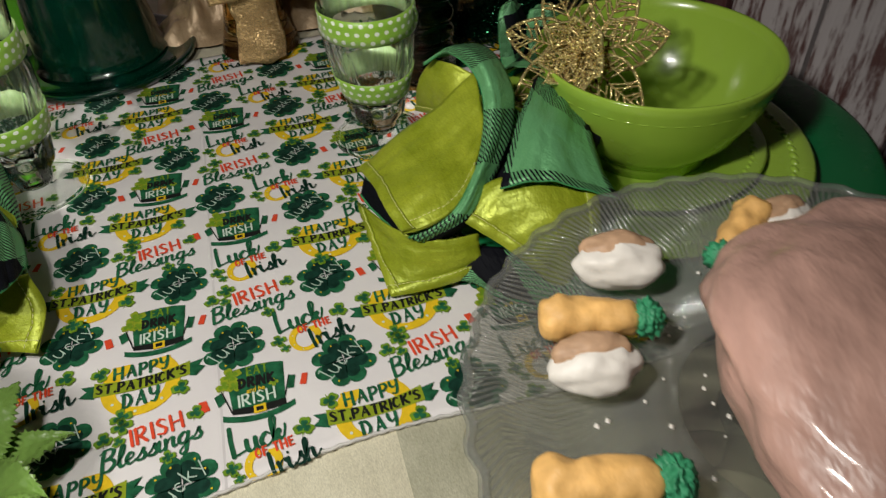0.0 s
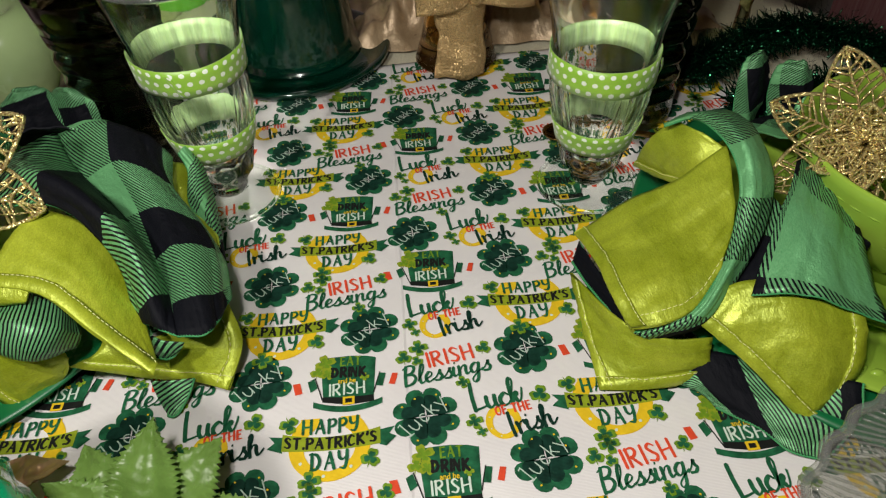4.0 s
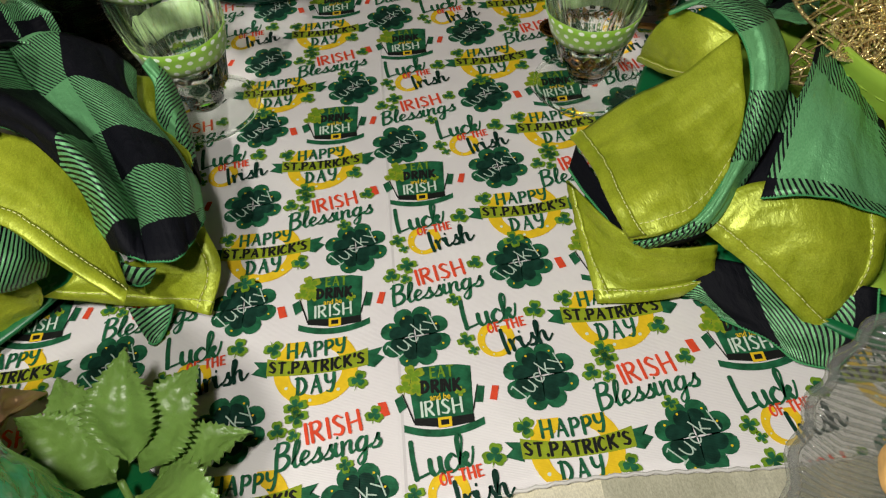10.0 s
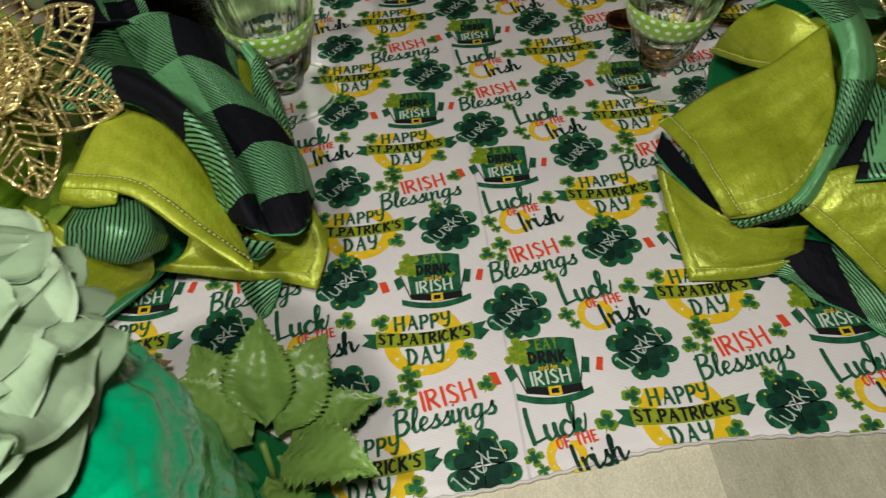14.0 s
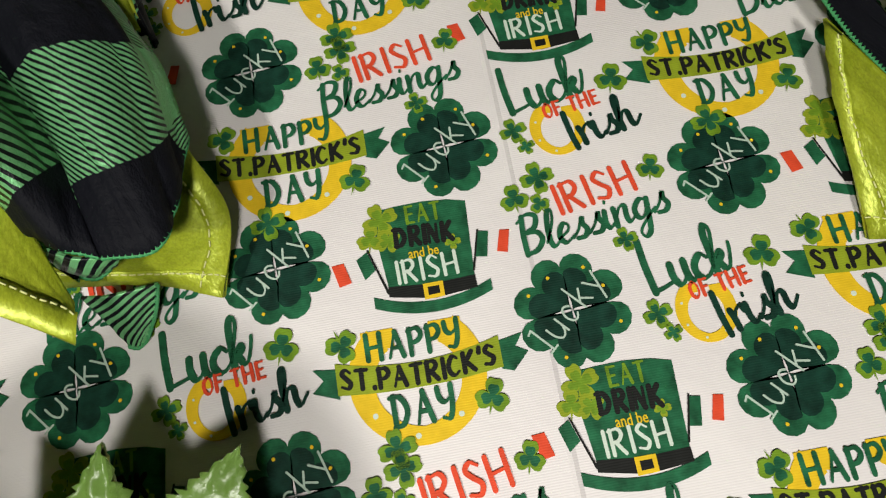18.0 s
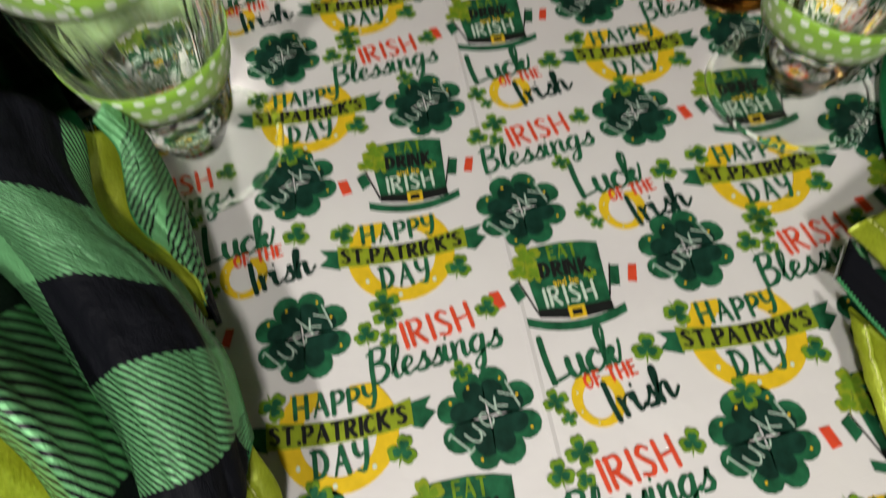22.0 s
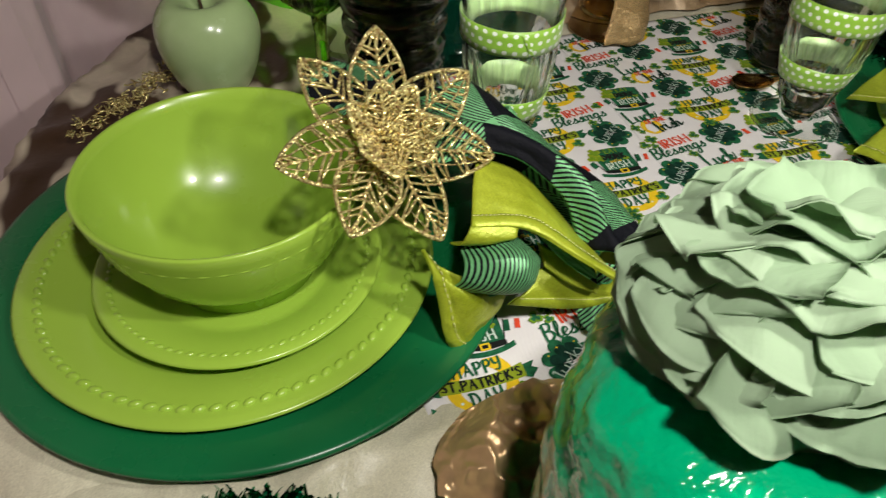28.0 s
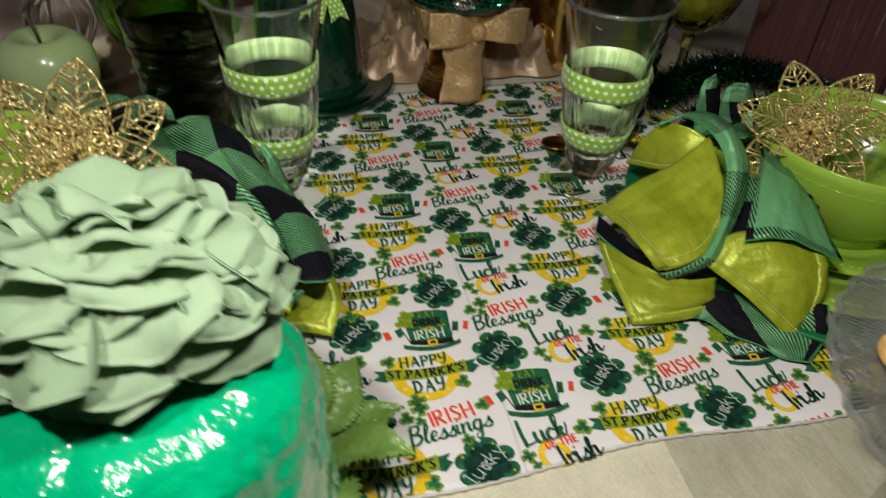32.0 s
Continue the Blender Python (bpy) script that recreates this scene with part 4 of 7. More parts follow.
def print_happy():
    banner, word = Print(), Print()
    top, low = [], []
    for i in range(15):
        x = -0.0255 + 0.051 * i / 14
        k = (x / 0.0255) ** 2
        top.append((x, 0.0034 + 0.0036 * k)), low.append((x, -0.0044 + 0.0016 * k))
    banner.strip(top, low, INK_OLIVE, 2.6)
    banner.poly([(-0.0250, 0.0052), (-0.0325, 0.0062), (-0.0290, 0.0028), (-0.0332, -0.0008), (-0.0250, -0.0040)], INK_GREEN, 2.2)
    banner.poly([(0.0250, 0.0052), (0.0330, 0.0066), (0.0296, 0.0030), (0.0338, 0.0006), (0.0285, -0.0046), (0.0250, -0.0034)], INK_GREEN, 2.2)
    word.letter("HAPPY", CAPITALS, -0.0150, 0.0056, 0.0306, 0.0080, 0.0016, INK_GREEN, 4, 0, 0.0005)
    word.letter("ST.PATRICK'S", CAPITALS, -0.0240, -0.0032, 0.0488, 0.0058, 0.0015, INK_BLACK, 4, 0, 0.0022)
    word.letter("DAY", CAPITALS, -0.0098, -0.0152, 0.0205, 0.0092, 0.0017, INK_GREEN, 4, 1)
    out = [("horseshoe", Print().horseshoe(-0.0008, -0.0005, 0.0212, 0.0210, 0.0082, 1, 40).mesh("horseshoe")), ("banner", banner.mesh("banner")), ("lettering", word.mesh("lettering"))]
    return out + shamrocks((-0.0225, 0.0118, 0.0052, 200), (0.0205, -0.0108, 0.0052, -20), (-0.0100, -0.0212, 0.0058, 10, 4))


def print_irish():
    cap, word = Print(), Print()
    cap.letter("IRISH", CAPITALS, -0.0126, -0.0072, 0.0290, 0.0098, 0.0016, INK_RED, 4, 9)
    word.letter("Blessings", SCRIPT, -0.0272, -0.0190, 0.0500, 0.0064, 0.0018, INK_GREEN, 3, 8, 0.0, 0.5, 0.1)
    return [("lettering", cap.mesh("lettering")), ("lettering", word.mesh("lettering"))] + shamrocks((0.0192, 0.0034, 0.0046, -15), (-0.0180, 0.0066, 0.0056, 10, 4), (-0.0268, 0.0008, 0.0048, 5), (-0.0192, -0.0024, 0.0034, 20), (0.0052, -0.0194, 0.0040, 10, 4))


def print_luck():
    luck, of_the, irish = Print(), Print(), Print()
    luck.letter("Luck", SCRIPT, -0.0012, 0.0006, 0.0290, 0.0076, 0.0023, INK_GREEN, 3, 7, 0.0, 0.5)
    of_the.letter("OF THE", CAPITALS, 0.0104, -0.0032, 0.0204, 0.0051, 0.00115, INK_RED, 4, 7)
    irish.letter("Irish", SCRIPT, 0.0176, -0.0156, 0.0248, 0.0066, 0.0020, INK_DARK, 4.5, 11, 0.0, 0.5)
    out = [("horseshoe", Print().horseshoe(0.0135, -0.0068, 0.0094, 0.0104, 0.0040, 1, 38, -8).mesh("horseshoe")), ("lettering", luck.mesh("lettering")), ("lettering", of_the.mesh("lettering")), ("lettering", irish.mesh("lettering"))]
    return out + shamrocks((0.0352, 0.0076, 0.0056, -15), (-0.0016, -0.0058, 0.0046, 15, 4), (0.0016, -0.0122, 0.0030, 20, 4))


def text_shape(body, weight=0.0):
    """A word in the built-in font, as flat verts and faces filling a unit box."""
    cu = bpy.data.curves.new("word", "FONT")
    cu.body, cu.offset = body, weight
    cu.resolution_u, cu.fill_mode, cu.space_character = 3, "FRONT", 1.0
    ob = bpy.data.objects.new("word", cu)
    scene.collection.objects.link(ob)
    me = bpy.data.meshes.new_from_object(ob.evaluated_get(bpy.context.evaluated_depsgraph_get()))
    v = np.array([tuple(q.co) for q in me.vertices])[:, :2]
    f = [tuple(q.vertices) for q in me.polygons]
    bpy.data.objects.remove(ob)
    bpy.data.meshes.remove(me)
    bpy.data.curves.remove(cu)
    lo, hi = v.min(0), v.max(0)
    return (v - (lo + hi) / 2) / (hi - lo), f


MOTIFS = {"printed_clover": print_clover(), "printed_hat": print_hat(), "printed_greeting": print_happy(), "printed_blessing": print_irish(), "printed_luck": print_luck()}

RX0, RX1, RY0, RY1 = -0.257, 0.262, -0.186, 0.282


def front_edge(x):
    return RY0 + 0.006 * math.sin(9 * x + 0.6) + 0.003 * math.sin(31 * x) + 0.012 * max(0.0, (x - 0.02)) - 0.02 * min(0.0, x + 0.12)


def back_edge(x):
    return RY1 + 0.004 * math.sin(13 * x) + 0.02 * x


def runner():
    nx, ny = 90, 70
    vs, fs = [], []
    for lay in (0.0, -0.0012):
        for j in range(ny + 1):
            for i in range(nx + 1):
                x = RX0 + (RX1 - RX0) * i / nx
                y0, y1 = front_edge(x), back_edge(x)
                vs.append((x + 0.002 * math.sin(17 * (j / ny)), y0 + (y1 - y0) * j / ny, lay))
    k, w = (nx + 1) * (ny + 1), nx + 1
    for j in range(ny):
        for i in range(nx):
            a, b, c, d = j * w + i, j * w + i + 1, (j + 1) * w + i + 1, (j + 1) * w + i
            fs.append((a, b, c, d))
            fs.append((a + k, d + k, c + k, b + k))
    rim = list(range(nx + 1)) + [j * w + nx for j in range(1, ny + 1)] + [ny * w + i for i in range(nx - 1, -1, -1)] + [j * w for j in range(ny - 1, 0, -1)]
    for a, b in zip(rim, rim[1:] + rim[:1]):
        fs.append((a, a + k, b + k, b))
    ob = thing("table_runner", "white table runner printed with green clovers, hats and greetings", "table runner", data=mesh_of("table_runner", vs, fs, WHITE_RUNNER))
    return ob


runner_ob = runner()
hem = []
for side in range(2):
    for i in range(0, 120):
        x = RX0 + (RX1 - RX0) * i / 119
        hem.append((x, front_edge(x) + 0.0009 * (i % 2), 0.0003)) if side == 0 else None
part("hem", mesh_of("hem", *tube(hem, 0.0009, 5), CARPET_EDGE), runner_ob, "white overlocked hem")

# the print repeats along and across the runner; towards both sides the cloth is pulled a little out of true
ALONG, ACROSS = (-0.0003, 0.1437), (0.1500, 0.0092)
CELL = [("printed_hat", -0.0530, -0.0808), ("printed_hat", -0.0010, -0.1432), ("printed_clover", -0.1022, -0.0647), ("printed_clover", -0.1034, 0.0094), ("printed_clover", -0.0117, -0.0948), ("printed_clover", -0.0414, -0.0322),
        ("printed_greeting", -0.0616, -0.1054), ("printed_greeting", -0.0930, -0.0278), ("printed_blessing", 0.0046, -0.0562), ("printed_blessing", -0.0530, -0.1388), ("printed_luck", -0.0160, -0.0256), ("printed_luck", 0.0151, -0.0950)]


def pulled(x, y):
    d, e = min(0.0, x + 0.105), max(0.0, x - 0.06)
    return x + 0.10 * d + 0.02 * e, y - 0.22 * d + 0.06 * e


def clipped(me, x, y, box):
    """Where a motif runs past the runner's edge, a mesh cut off at the hem; None if nothing is left."""
    bm = bmesh.new()
    bm.from_mesh(me)
    x0, x1, y0, y1 = box
    for co, no in (((x0 - x, 0, 0), (-1, 0, 0)), ((x1 - x, 0, 0), (1, 0, 0)), ((0, y0 - y, 0), (0, -1, 0)), ((0, y1 - y, 0), (0, 1, 0))):
        bmesh.ops.bisect_plane(bm, geom=bm.verts[:] + bm.edges[:] + bm.faces[:], dist=1e-7, plane_co=co, plane_no=no, clear_outer=True)
    if not bm.faces:
        bm.free()
        return None
    out = me.copy()
    bm.to_mesh(out)
    bm.free()
    return out


for col in (-2, -1, 0, 1, 2):
    for row in range(-2, 5):
        for kind, cx, cy in CELL:
            x, y = pulled(cx + col * ACROSS[0] + row * ALONG[0], cy + col * ACROSS[1] + row * ALONG[1])
            lo_y, hi_y = front_edge(max(RX0, min(RX1, x))) + 0.001, back_edge(x) - 0.001
            if not (RX0 - 0.03 < x < RX1 + 0.03 and lo_y - 0.03 < y < hi_y + 0.03):
                continue
            whole = RX0 + 0.045 < x < RX1 - 0.045 and lo_y + 0.036 < y < hi_y - 0.036
            pieces = []
            for name, me in MOTIFS[kind]:
                me = me if whole else clipped(me, x, y, (RX0 + 0.002, RX1 - 0.002, lo_y, hi_y))
                if me:
                    pieces.append((name, me))
            if pieces:
                motif = part(kind, None, runner_ob, m=pose(x, y, 0.0004))
                for name, me in pieces:
                    part(name, me, motif)

# ---- place settings ----


def plate_mesh(name, r, z, material, well=0.62, rise=0.012, thick=0.004, n=96):
    """A plate with a flat well, a raised rim and a rolled edge; z is the underside."""
    w = r * well
    prof = [(0.0, thick), (w * 0.9, thick), (w, thick + 0.001), (w + 0.006, thick + rise * 0.55), (r - 0.008, thick + rise * 0.92), (r - 0.002, thick + rise), (r, thick + rise - 0.001),
            (r - 0.001, rise + 0.001), (r - 0.008, rise * 0.85), (w + 0.006, rise * 0.4), (w, 0.001), (w * 0.92, 0.0), (0.0, 0.0)]
    vs, fs = lathe([(a, b + z) for a, b in prof], n)
    return mesh_of(name, vs, fs, material)


def bead_ring(r, z, count, length, width, height, material):
    """A ring of slanting raised beads."""
    pieces = []
    for i in range(count):
        a = 2 * math.pi * i / count
        m = Matrix.Rotation(a, 4, "Z") @ pose(r, 0, z, 0, 0, 28)
        vs, fs = [], []
        for k in range(4):
            th = math.pi / 2 * k / 3
            for j in range(8):
                ph = 2 * math.pi * j / 8
                vs.append(tuple(m @ Vector((width * math.cos(th) * math.cos(ph), length * math.cos(th) * math.sin(ph), height * math.sin(th)))))
        for k in range(3):
            for j in range(8):
                l = (j + 1) % 8
                fs.append((k * 8 + j, k * 8 + l, (k + 1) * 8 + l, (k + 1) * 8 + j))
        pieces.append((vs, fs))
    return mesh_of("bead_ring", *join(pieces), material)


CHARGER = turned("charger", [(0.0, 0.0015), (0.112, 0.0015), (0.118, 0.003), (0.128, 0.0095), (0.160, 0.0125), (0.1632, 0.0118), (0.1635, 0.010), (0.160, 0.0085), (0.130, 0.0065), (0.120, 0.0), (0.0, 0.0)], CHARGER_GREEN, 128)
PLATE = plate_mesh("dinner_plate", 0.1255, 0.0, LIME_GLAZE, 0.66, 0.012)
PLATE_BEADS = bead_ring(0.112, 0.0140, 84, 0.0040, 0.0025, 0.0021, LIME_GLAZE)
SIDE = plate_mesh("salad_plate", 0.0868, 0.0, LIME_GLAZE, 0.64, 0.010)
SIDE_BEADS = bead_ring(0.0775, 0.0122, 78, 0.0029, 0.0019, 0.0016, LIME_GLAZE)
BOWL_K = 1.075
BOWL = turned("bowl", [(r * BOWL_K, z * 1.12) for r, z in [(0.0, 0.0065), (0.028, 0.0068), (0.042, 0.012), (0.055, 0.024), (0.0655, 0.042), (0.0710, 0.060), (0.0722, 0.0665), (0.0742, 0.0672), (0.0750, 0.0660), (0.0738, 0.0600), (0.0690, 0.0420), (0.0590, 0.0225), (0.0465, 0.0085), (0.0435, 0.0065), (0.0440, 0.0), (0.0400, 0.0), (0.0390, 0.0035), (0.0, 0.0035)]], LIME_GLAZE, 128)


def bowl_beads():
    pieces = []
    for z, r in ((0.0615, 0.0774),):
        pts = [(r * math.cos(2 * math.pi * i / 96), r * math.sin(2 * math.pi * i / 96), z) for i in range(96)]
        rad = [0.0004 + 0.0006 * (i % 2) for i in range(96)]
        pieces.append(tube(pts, rad, 6, True))
    return mesh_of("bead_band", *join(pieces), LIME_GLAZE)


BOWL_BAND = bowl_beads()


def setting(cx, cy, plate, side, bowl):
    thing("charger_plate", "round dark green charger plate under a stack of lime dishes", "charger plate", (cx, cy, 0.0005), "chargers", data=CHARGER)
    p = thing("dinner_plate", "lime green dinner plate with beaded rim on a green charger", "plate", (*plate, 0.0023), "dinner plates")
    part("body", PLATE, p), part("beaded_rim", PLATE_BEADS, p)
    s = thing("salad_plate", "small lime green plate with beaded rim on a plate", "plate", (*side, 0.0068), "salad plates")
    part("body", SIDE, s), part("beaded_rim", SIDE_BEADS, s)
    b = thing("bowl", "deep glossy lime green bowl stacked on two lime plates", "bowl", (*bowl, 0.0112), "bowls")
    part("body", BOWL, b), part("beaded_band", BOWL_BAND, b)


setting(-0.333, 0.0440, (-0.346, 0.032), (-0.3405, 0.0275), (-0.3395, 0.0345))
setting(0.292, -0.002, (0.2790, -0.006), (0.288, -0.006), (0.293, -0.004))

# ---- tall footed glasses with ribbons ----
G_OUT = [(0.0350, 0.0015), (0.0345, 0.0035), (0.0200, 0.0065), (0.0135, 0.0110), (0.0150, 0.0170), (0.0205, 0.0240), (0.0215, 0.0300), (0.0235, 0.0400), (0.0280, 0.0580), (0.0315, 0.0760), (0.0325, 0.0900), (0.0320, 0.1020), (0.0325, 0.1120), (0.0350, 0.1280), (0.0385, 0.1450), (0.0408, 0.1570), (0.0412, 0.1590)]
G_IN = [(0.0398, 0.1592), (0.0392, 0.1565), (0.0370, 0.1450), (0.0330, 0.1280), (0.0296, 0.1120), (0.0286, 0.1020), (0.0284, 0.0900), (0.0272, 0.0760), (0.0232, 0.0580), (0.0180, 0.0420), (0.0130, 0.0340), (0.0080, 0.0310), (0.0, 0.0302)]


def flutes(a, r, z):
    if 0.022 < z < 0.098:
        s = math.sin(math.pi * (z - 0.022) / 0.076) ** 0.5
        return r + s * 0.0019 * (abs(math.cos(6 * a)) - 0.5)
    return r


GLASS_BODY = turned("glass_body", [(0.0, 0.0072), (0.0120, 0.0074)] + G_OUT[3:] + G_IN, GLASS, 90, flutes)
FOOT = turned("foot", [(0.0, 0.0), (0.034, 0.0), (0.0350, 0.0015), (0.0345, 0.0030), (0.0300, 0.0042), (0.0200, 0.0058), (0.0130, 0.0070), (0.0, 0.0071)], GLASS_FOOT, 72)


def band(name, r0, r1, z0, z1, material, cells):
    """A ribbon wound round a glass, slightly wavy, with thickness; UV counts dots."""
    n, vs, fs, uv, back = 96, [], [], [], []
    for lay in (0.0, -0.0004):
        for k in range(4):
            f = k / 3
            for i in range(n + 1):
                a = 2 * math.pi * i / n
                r = r0 + (r1 - r0) * f + lay + 0.0008 + 0.0002 * math.sin(7 * a + 3 * f)
                z = z0 + (z1 - z0) * f + 0.0006 * math.sin(2 * a + 1)
                vs.append((r * math.cos(a), r * math.sin(a), z))
                uv.append((cells * i / n, 3.0 * f))
    m, h = n + 1, 4 * (n + 1)
    for k in range(3):
        for i in range(n):
            q = (k * m + i, k * m + i + 1, (k + 1) * m + i + 1, (k + 1) * m + i)
            fs.append(q), fs.append(tuple(x + h for x in reversed(q)))
            back += [0, 1]
    for i in range(n):
        fs.append((i, i + h, i + 1 + h, i + 1))
        fs.append((3 * m + i, 3 * m + i + 1, 3 * m + i + 1 + h, 3 * m + i + h))
    return mesh_of(name, vs, fs, [material, RIBBON_BACK], back + [0] * (len(fs) - len(back)), uv=uv)


RIM = mesh_of("rim", *tube([(0.0405 * math.cos(2 * math.pi * i / 96), 0.0405 * math.sin(2 * math.pi * i / 96), 0.1588) for i in range(96)], 0.0015, 10, True), GLASS_RIM)
FOOT_RIM = mesh_of("foot_rim", *tube([(0.0342 * math.cos(2 * math.pi * i / 72), 0.0342 * math.sin(2 * math.pi * i / 72), 0.0019) for i in range(72)], 0.0016, 10, True), GLASS)
for k, (x, y, tall, up, low) in enumerate(((-0.1405, 0.1045, 1.035, 0.1020, 0.0480), (0.1160, 0.0865, 1.0, 0.0905, 0.0420))):
    g = thing("footed_glass", "tall clear footed glass with two lime polka-dot ribbons", "drinking glass", (x, y, 0.0016), "footed glasses")
    body = part("glass_body", GLASS_BODY, g, m=Matrix.Diagonal((1, 1, tall, 1)))
    body.visible_shadow = False
    part("foot", FOOT, g).visible_shadow = False
    part("rim", RIM, g, "rounded clear rim", pose(0, 0, 0.1590 * (tall - 1))).visible_shadow = False
    part("foot_rim", FOOT_RIM, g).visible_shadow = False
    for name, z, cells in (("upper_ribbon", up, 32), ("lower_ribbon", low, 26)):
        outer = sorted((b * tall, a) for a, b in G_OUT)
        r0, r1 = (float(np.interp(q, [o[0] for o in outer], [o[1] for o in outer])) + 0.0010 for q in (z, z + 0.0180))
        part(name, band(name, r0, r1, z, z + 0.0180, RIBBON, cells), g, "lime ribbon with white dots")
    part("ribbon_end", sheet("ribbon_end", [[(0.0345, -0.004, up + 0.016), (0.0349, 0.0, up + 0.008), (0.0335, 0.003, up)], [(0.0350, -0.001, up + 0.0155), (0.0355, 0.003, up + 0.008), (0.0340, 0.006, up + 0.0005)]], RIBBON, 0.0004, (220, 220, 0, 0), steps=4)[0], g, m=pose(0, 0, 0, 0, 0, -95 + 70 * k))

# ---- cake ----
CAKE_X, CAKE_Y = -0.186, -0.222
cake = thing("cake", "round cake in glossy emerald icing on a dark green board", "cake", (CAKE_X, CAKE_Y, -0.0022))


def cake_wave(a, r, z):
    if r < 0.01:
        return r
    q = Vector((math.cos(a), math.sin(a), 0))
    return r + 0.0030 * noise.noise(q * 3 + Vector((0, 0, z * 60))) + 0.0016 * noise.noise(q * 8 + Vector((0, 0, z * 150))) + 0.0007 * noise.noise(q * 20 + Vector((0, 0, z * 380)))


part("icing", turned("icing", smooth_curve([(0.0, 0.006), (0.057, 0.006), (0.0625, 0.014), (0.0625, 0.05), (0.0618, 0.10), (0.060, 0.138), (0.053, 0.158), (0.034, 0.168), (0.0, 0.170)], 12), ICING, 200, cake_wave), cake)
part("board", turned("board", [(0.0, 0.0), (0.086, 0.0), (0.087, 0.003), (0.085, 0.006), (0.0, 0.006)], CHARGER_GREEN, 96), cake, "dark green round cake board")


def petal_mesh(name, length, width, cup, ruffle, seed, material, lift=0.35, curl=0.0):
    """A broad cloth petal that grows along +x, with a wavy rim, a soft fold and a lip that rolls back."""
    n, m = 16, 16
    r = random.Random(seed)
    notch, skew, ph = r.uniform(0.02, 0.12), r.uniform(-0.12, 0.12), r.uniform(0, 6)
    g = np.zeros((n + 1, m + 1, 3))
    for i in range(n + 1):
        f = i / n
        half = width * 0.5 * math.sin(math.pi / 2 * min(1.0, 0.20 + 1.15 * f)) ** 0.9
        for j in range(m + 1):
            s = 2 * j / m - 1
            x = length * f * (1 - 0.40 * s * s * f * f - notch * (1 - abs(s)) ** 3 * f ** 4 + skew * s * f)
            y = half * s + 0.05 * width * noise.noise(Vector((f * 3, s, seed)))
            wave = noise.noise(Vector((s * 1.7 + seed, f * 1.5, seed))) + 0.55 * math.sin(5.5 * s + ph) * f + 0.5 * noise.noise(Vector((s * 4.5, f * 3.5, seed + 4)))
            z = lift * length * f * (1.25 - 0.75 * f) + cup * s * s * width * f * (1 - 0.6 * f) + ruffle * f ** 1.5 * wave - curl * length * max(0.0, f - 0.72) ** 2 * 6
            g[i, j] = (x, y, z)
    top = g.reshape(-1, 3)
    low = top - np.array([0, 0, 0.0004])
    k, w = (n + 1) * (m + 1), m + 1
    fs = []
    for i in range(n):
        for j in range(m):
            a, b, c, d = i * w + j, (i + 1) * w + j, (i + 1) * w + j + 1, i * w + j + 1
            fs.append((a, b, c, d)), fs.append((a + k, d + k, c + k, b + k))
    body = len(fs)
    rim = [j for j in range(m + 1)] + [i * w + m for i in range(1, n + 1)] + [n * w + j for j in range(m - 1, -1, -1)] + [i * w for i in range(n - 1, 0, -1)]
    for a, b in zip(rim, rim[1:] + rim[:1]):
        fs.append((a, a + k, b + k, b))
    return mesh_of(name, np.vstack([top, low]), fs, material, flat_from=body)


rose = thing("fabric_flower", "large sage green fabric flower with ruffled petals on the cake", "artificial flower", m=pose(CAKE_X + 0.004, CAKE_Y + 0.012, 0.167, -13, 4, 0) @ Matrix.Diagonal((1.07, 1.07, 0.96, 1)))
BROAD = [petal_mesh("petal", 0.038, 0.048, -0.02, 0.0048, s, PETAL, 0.05, 0.12) for s in (1, 4, 7, 10, 13)]
SMALL = [petal_mesh("petal", 0.032, 0.040, 0.05, 0.0048, s, PETAL, 0.12, 0.10) for s in (3, 6, 9, 12)]
rng = random.Random(5)
DOME = 0.035
for count, down, tip, shapes in ((11, 66, 3, BROAD), (10, 57, 6, BROAD), (10, 48, 9, BROAD), (9, 38, 11, BROAD), (8, 28, 14, BROAD), (6, 17, 20, SMALL), (4, 5, 32, SMALL)):
    start = rng.uniform(0, 360)
    for i in range(count):
        a = start + 360 * i / count + rng.uniform(-12, 12)
        th = radians(max(0, down + rng.uniform(-7, 7)))
        # the petal lies on the dome like a shingle, its tip lifted a little
        m = pose(0, 0, 0, 0, 0, a) @ Matrix.Translation((DOME * math.sin(th), 0, DOME * math.cos(th) + 0.006))
        part("petal", rng.choice(shapes), rose, m=m @ pose(0, 0, 0, rng.uniform(-12, 12), math.degrees(th) - tip + rng.uniform(-6, 5), rng.uniform(-18, 18)) @ pose(-0.013, 0, 0))


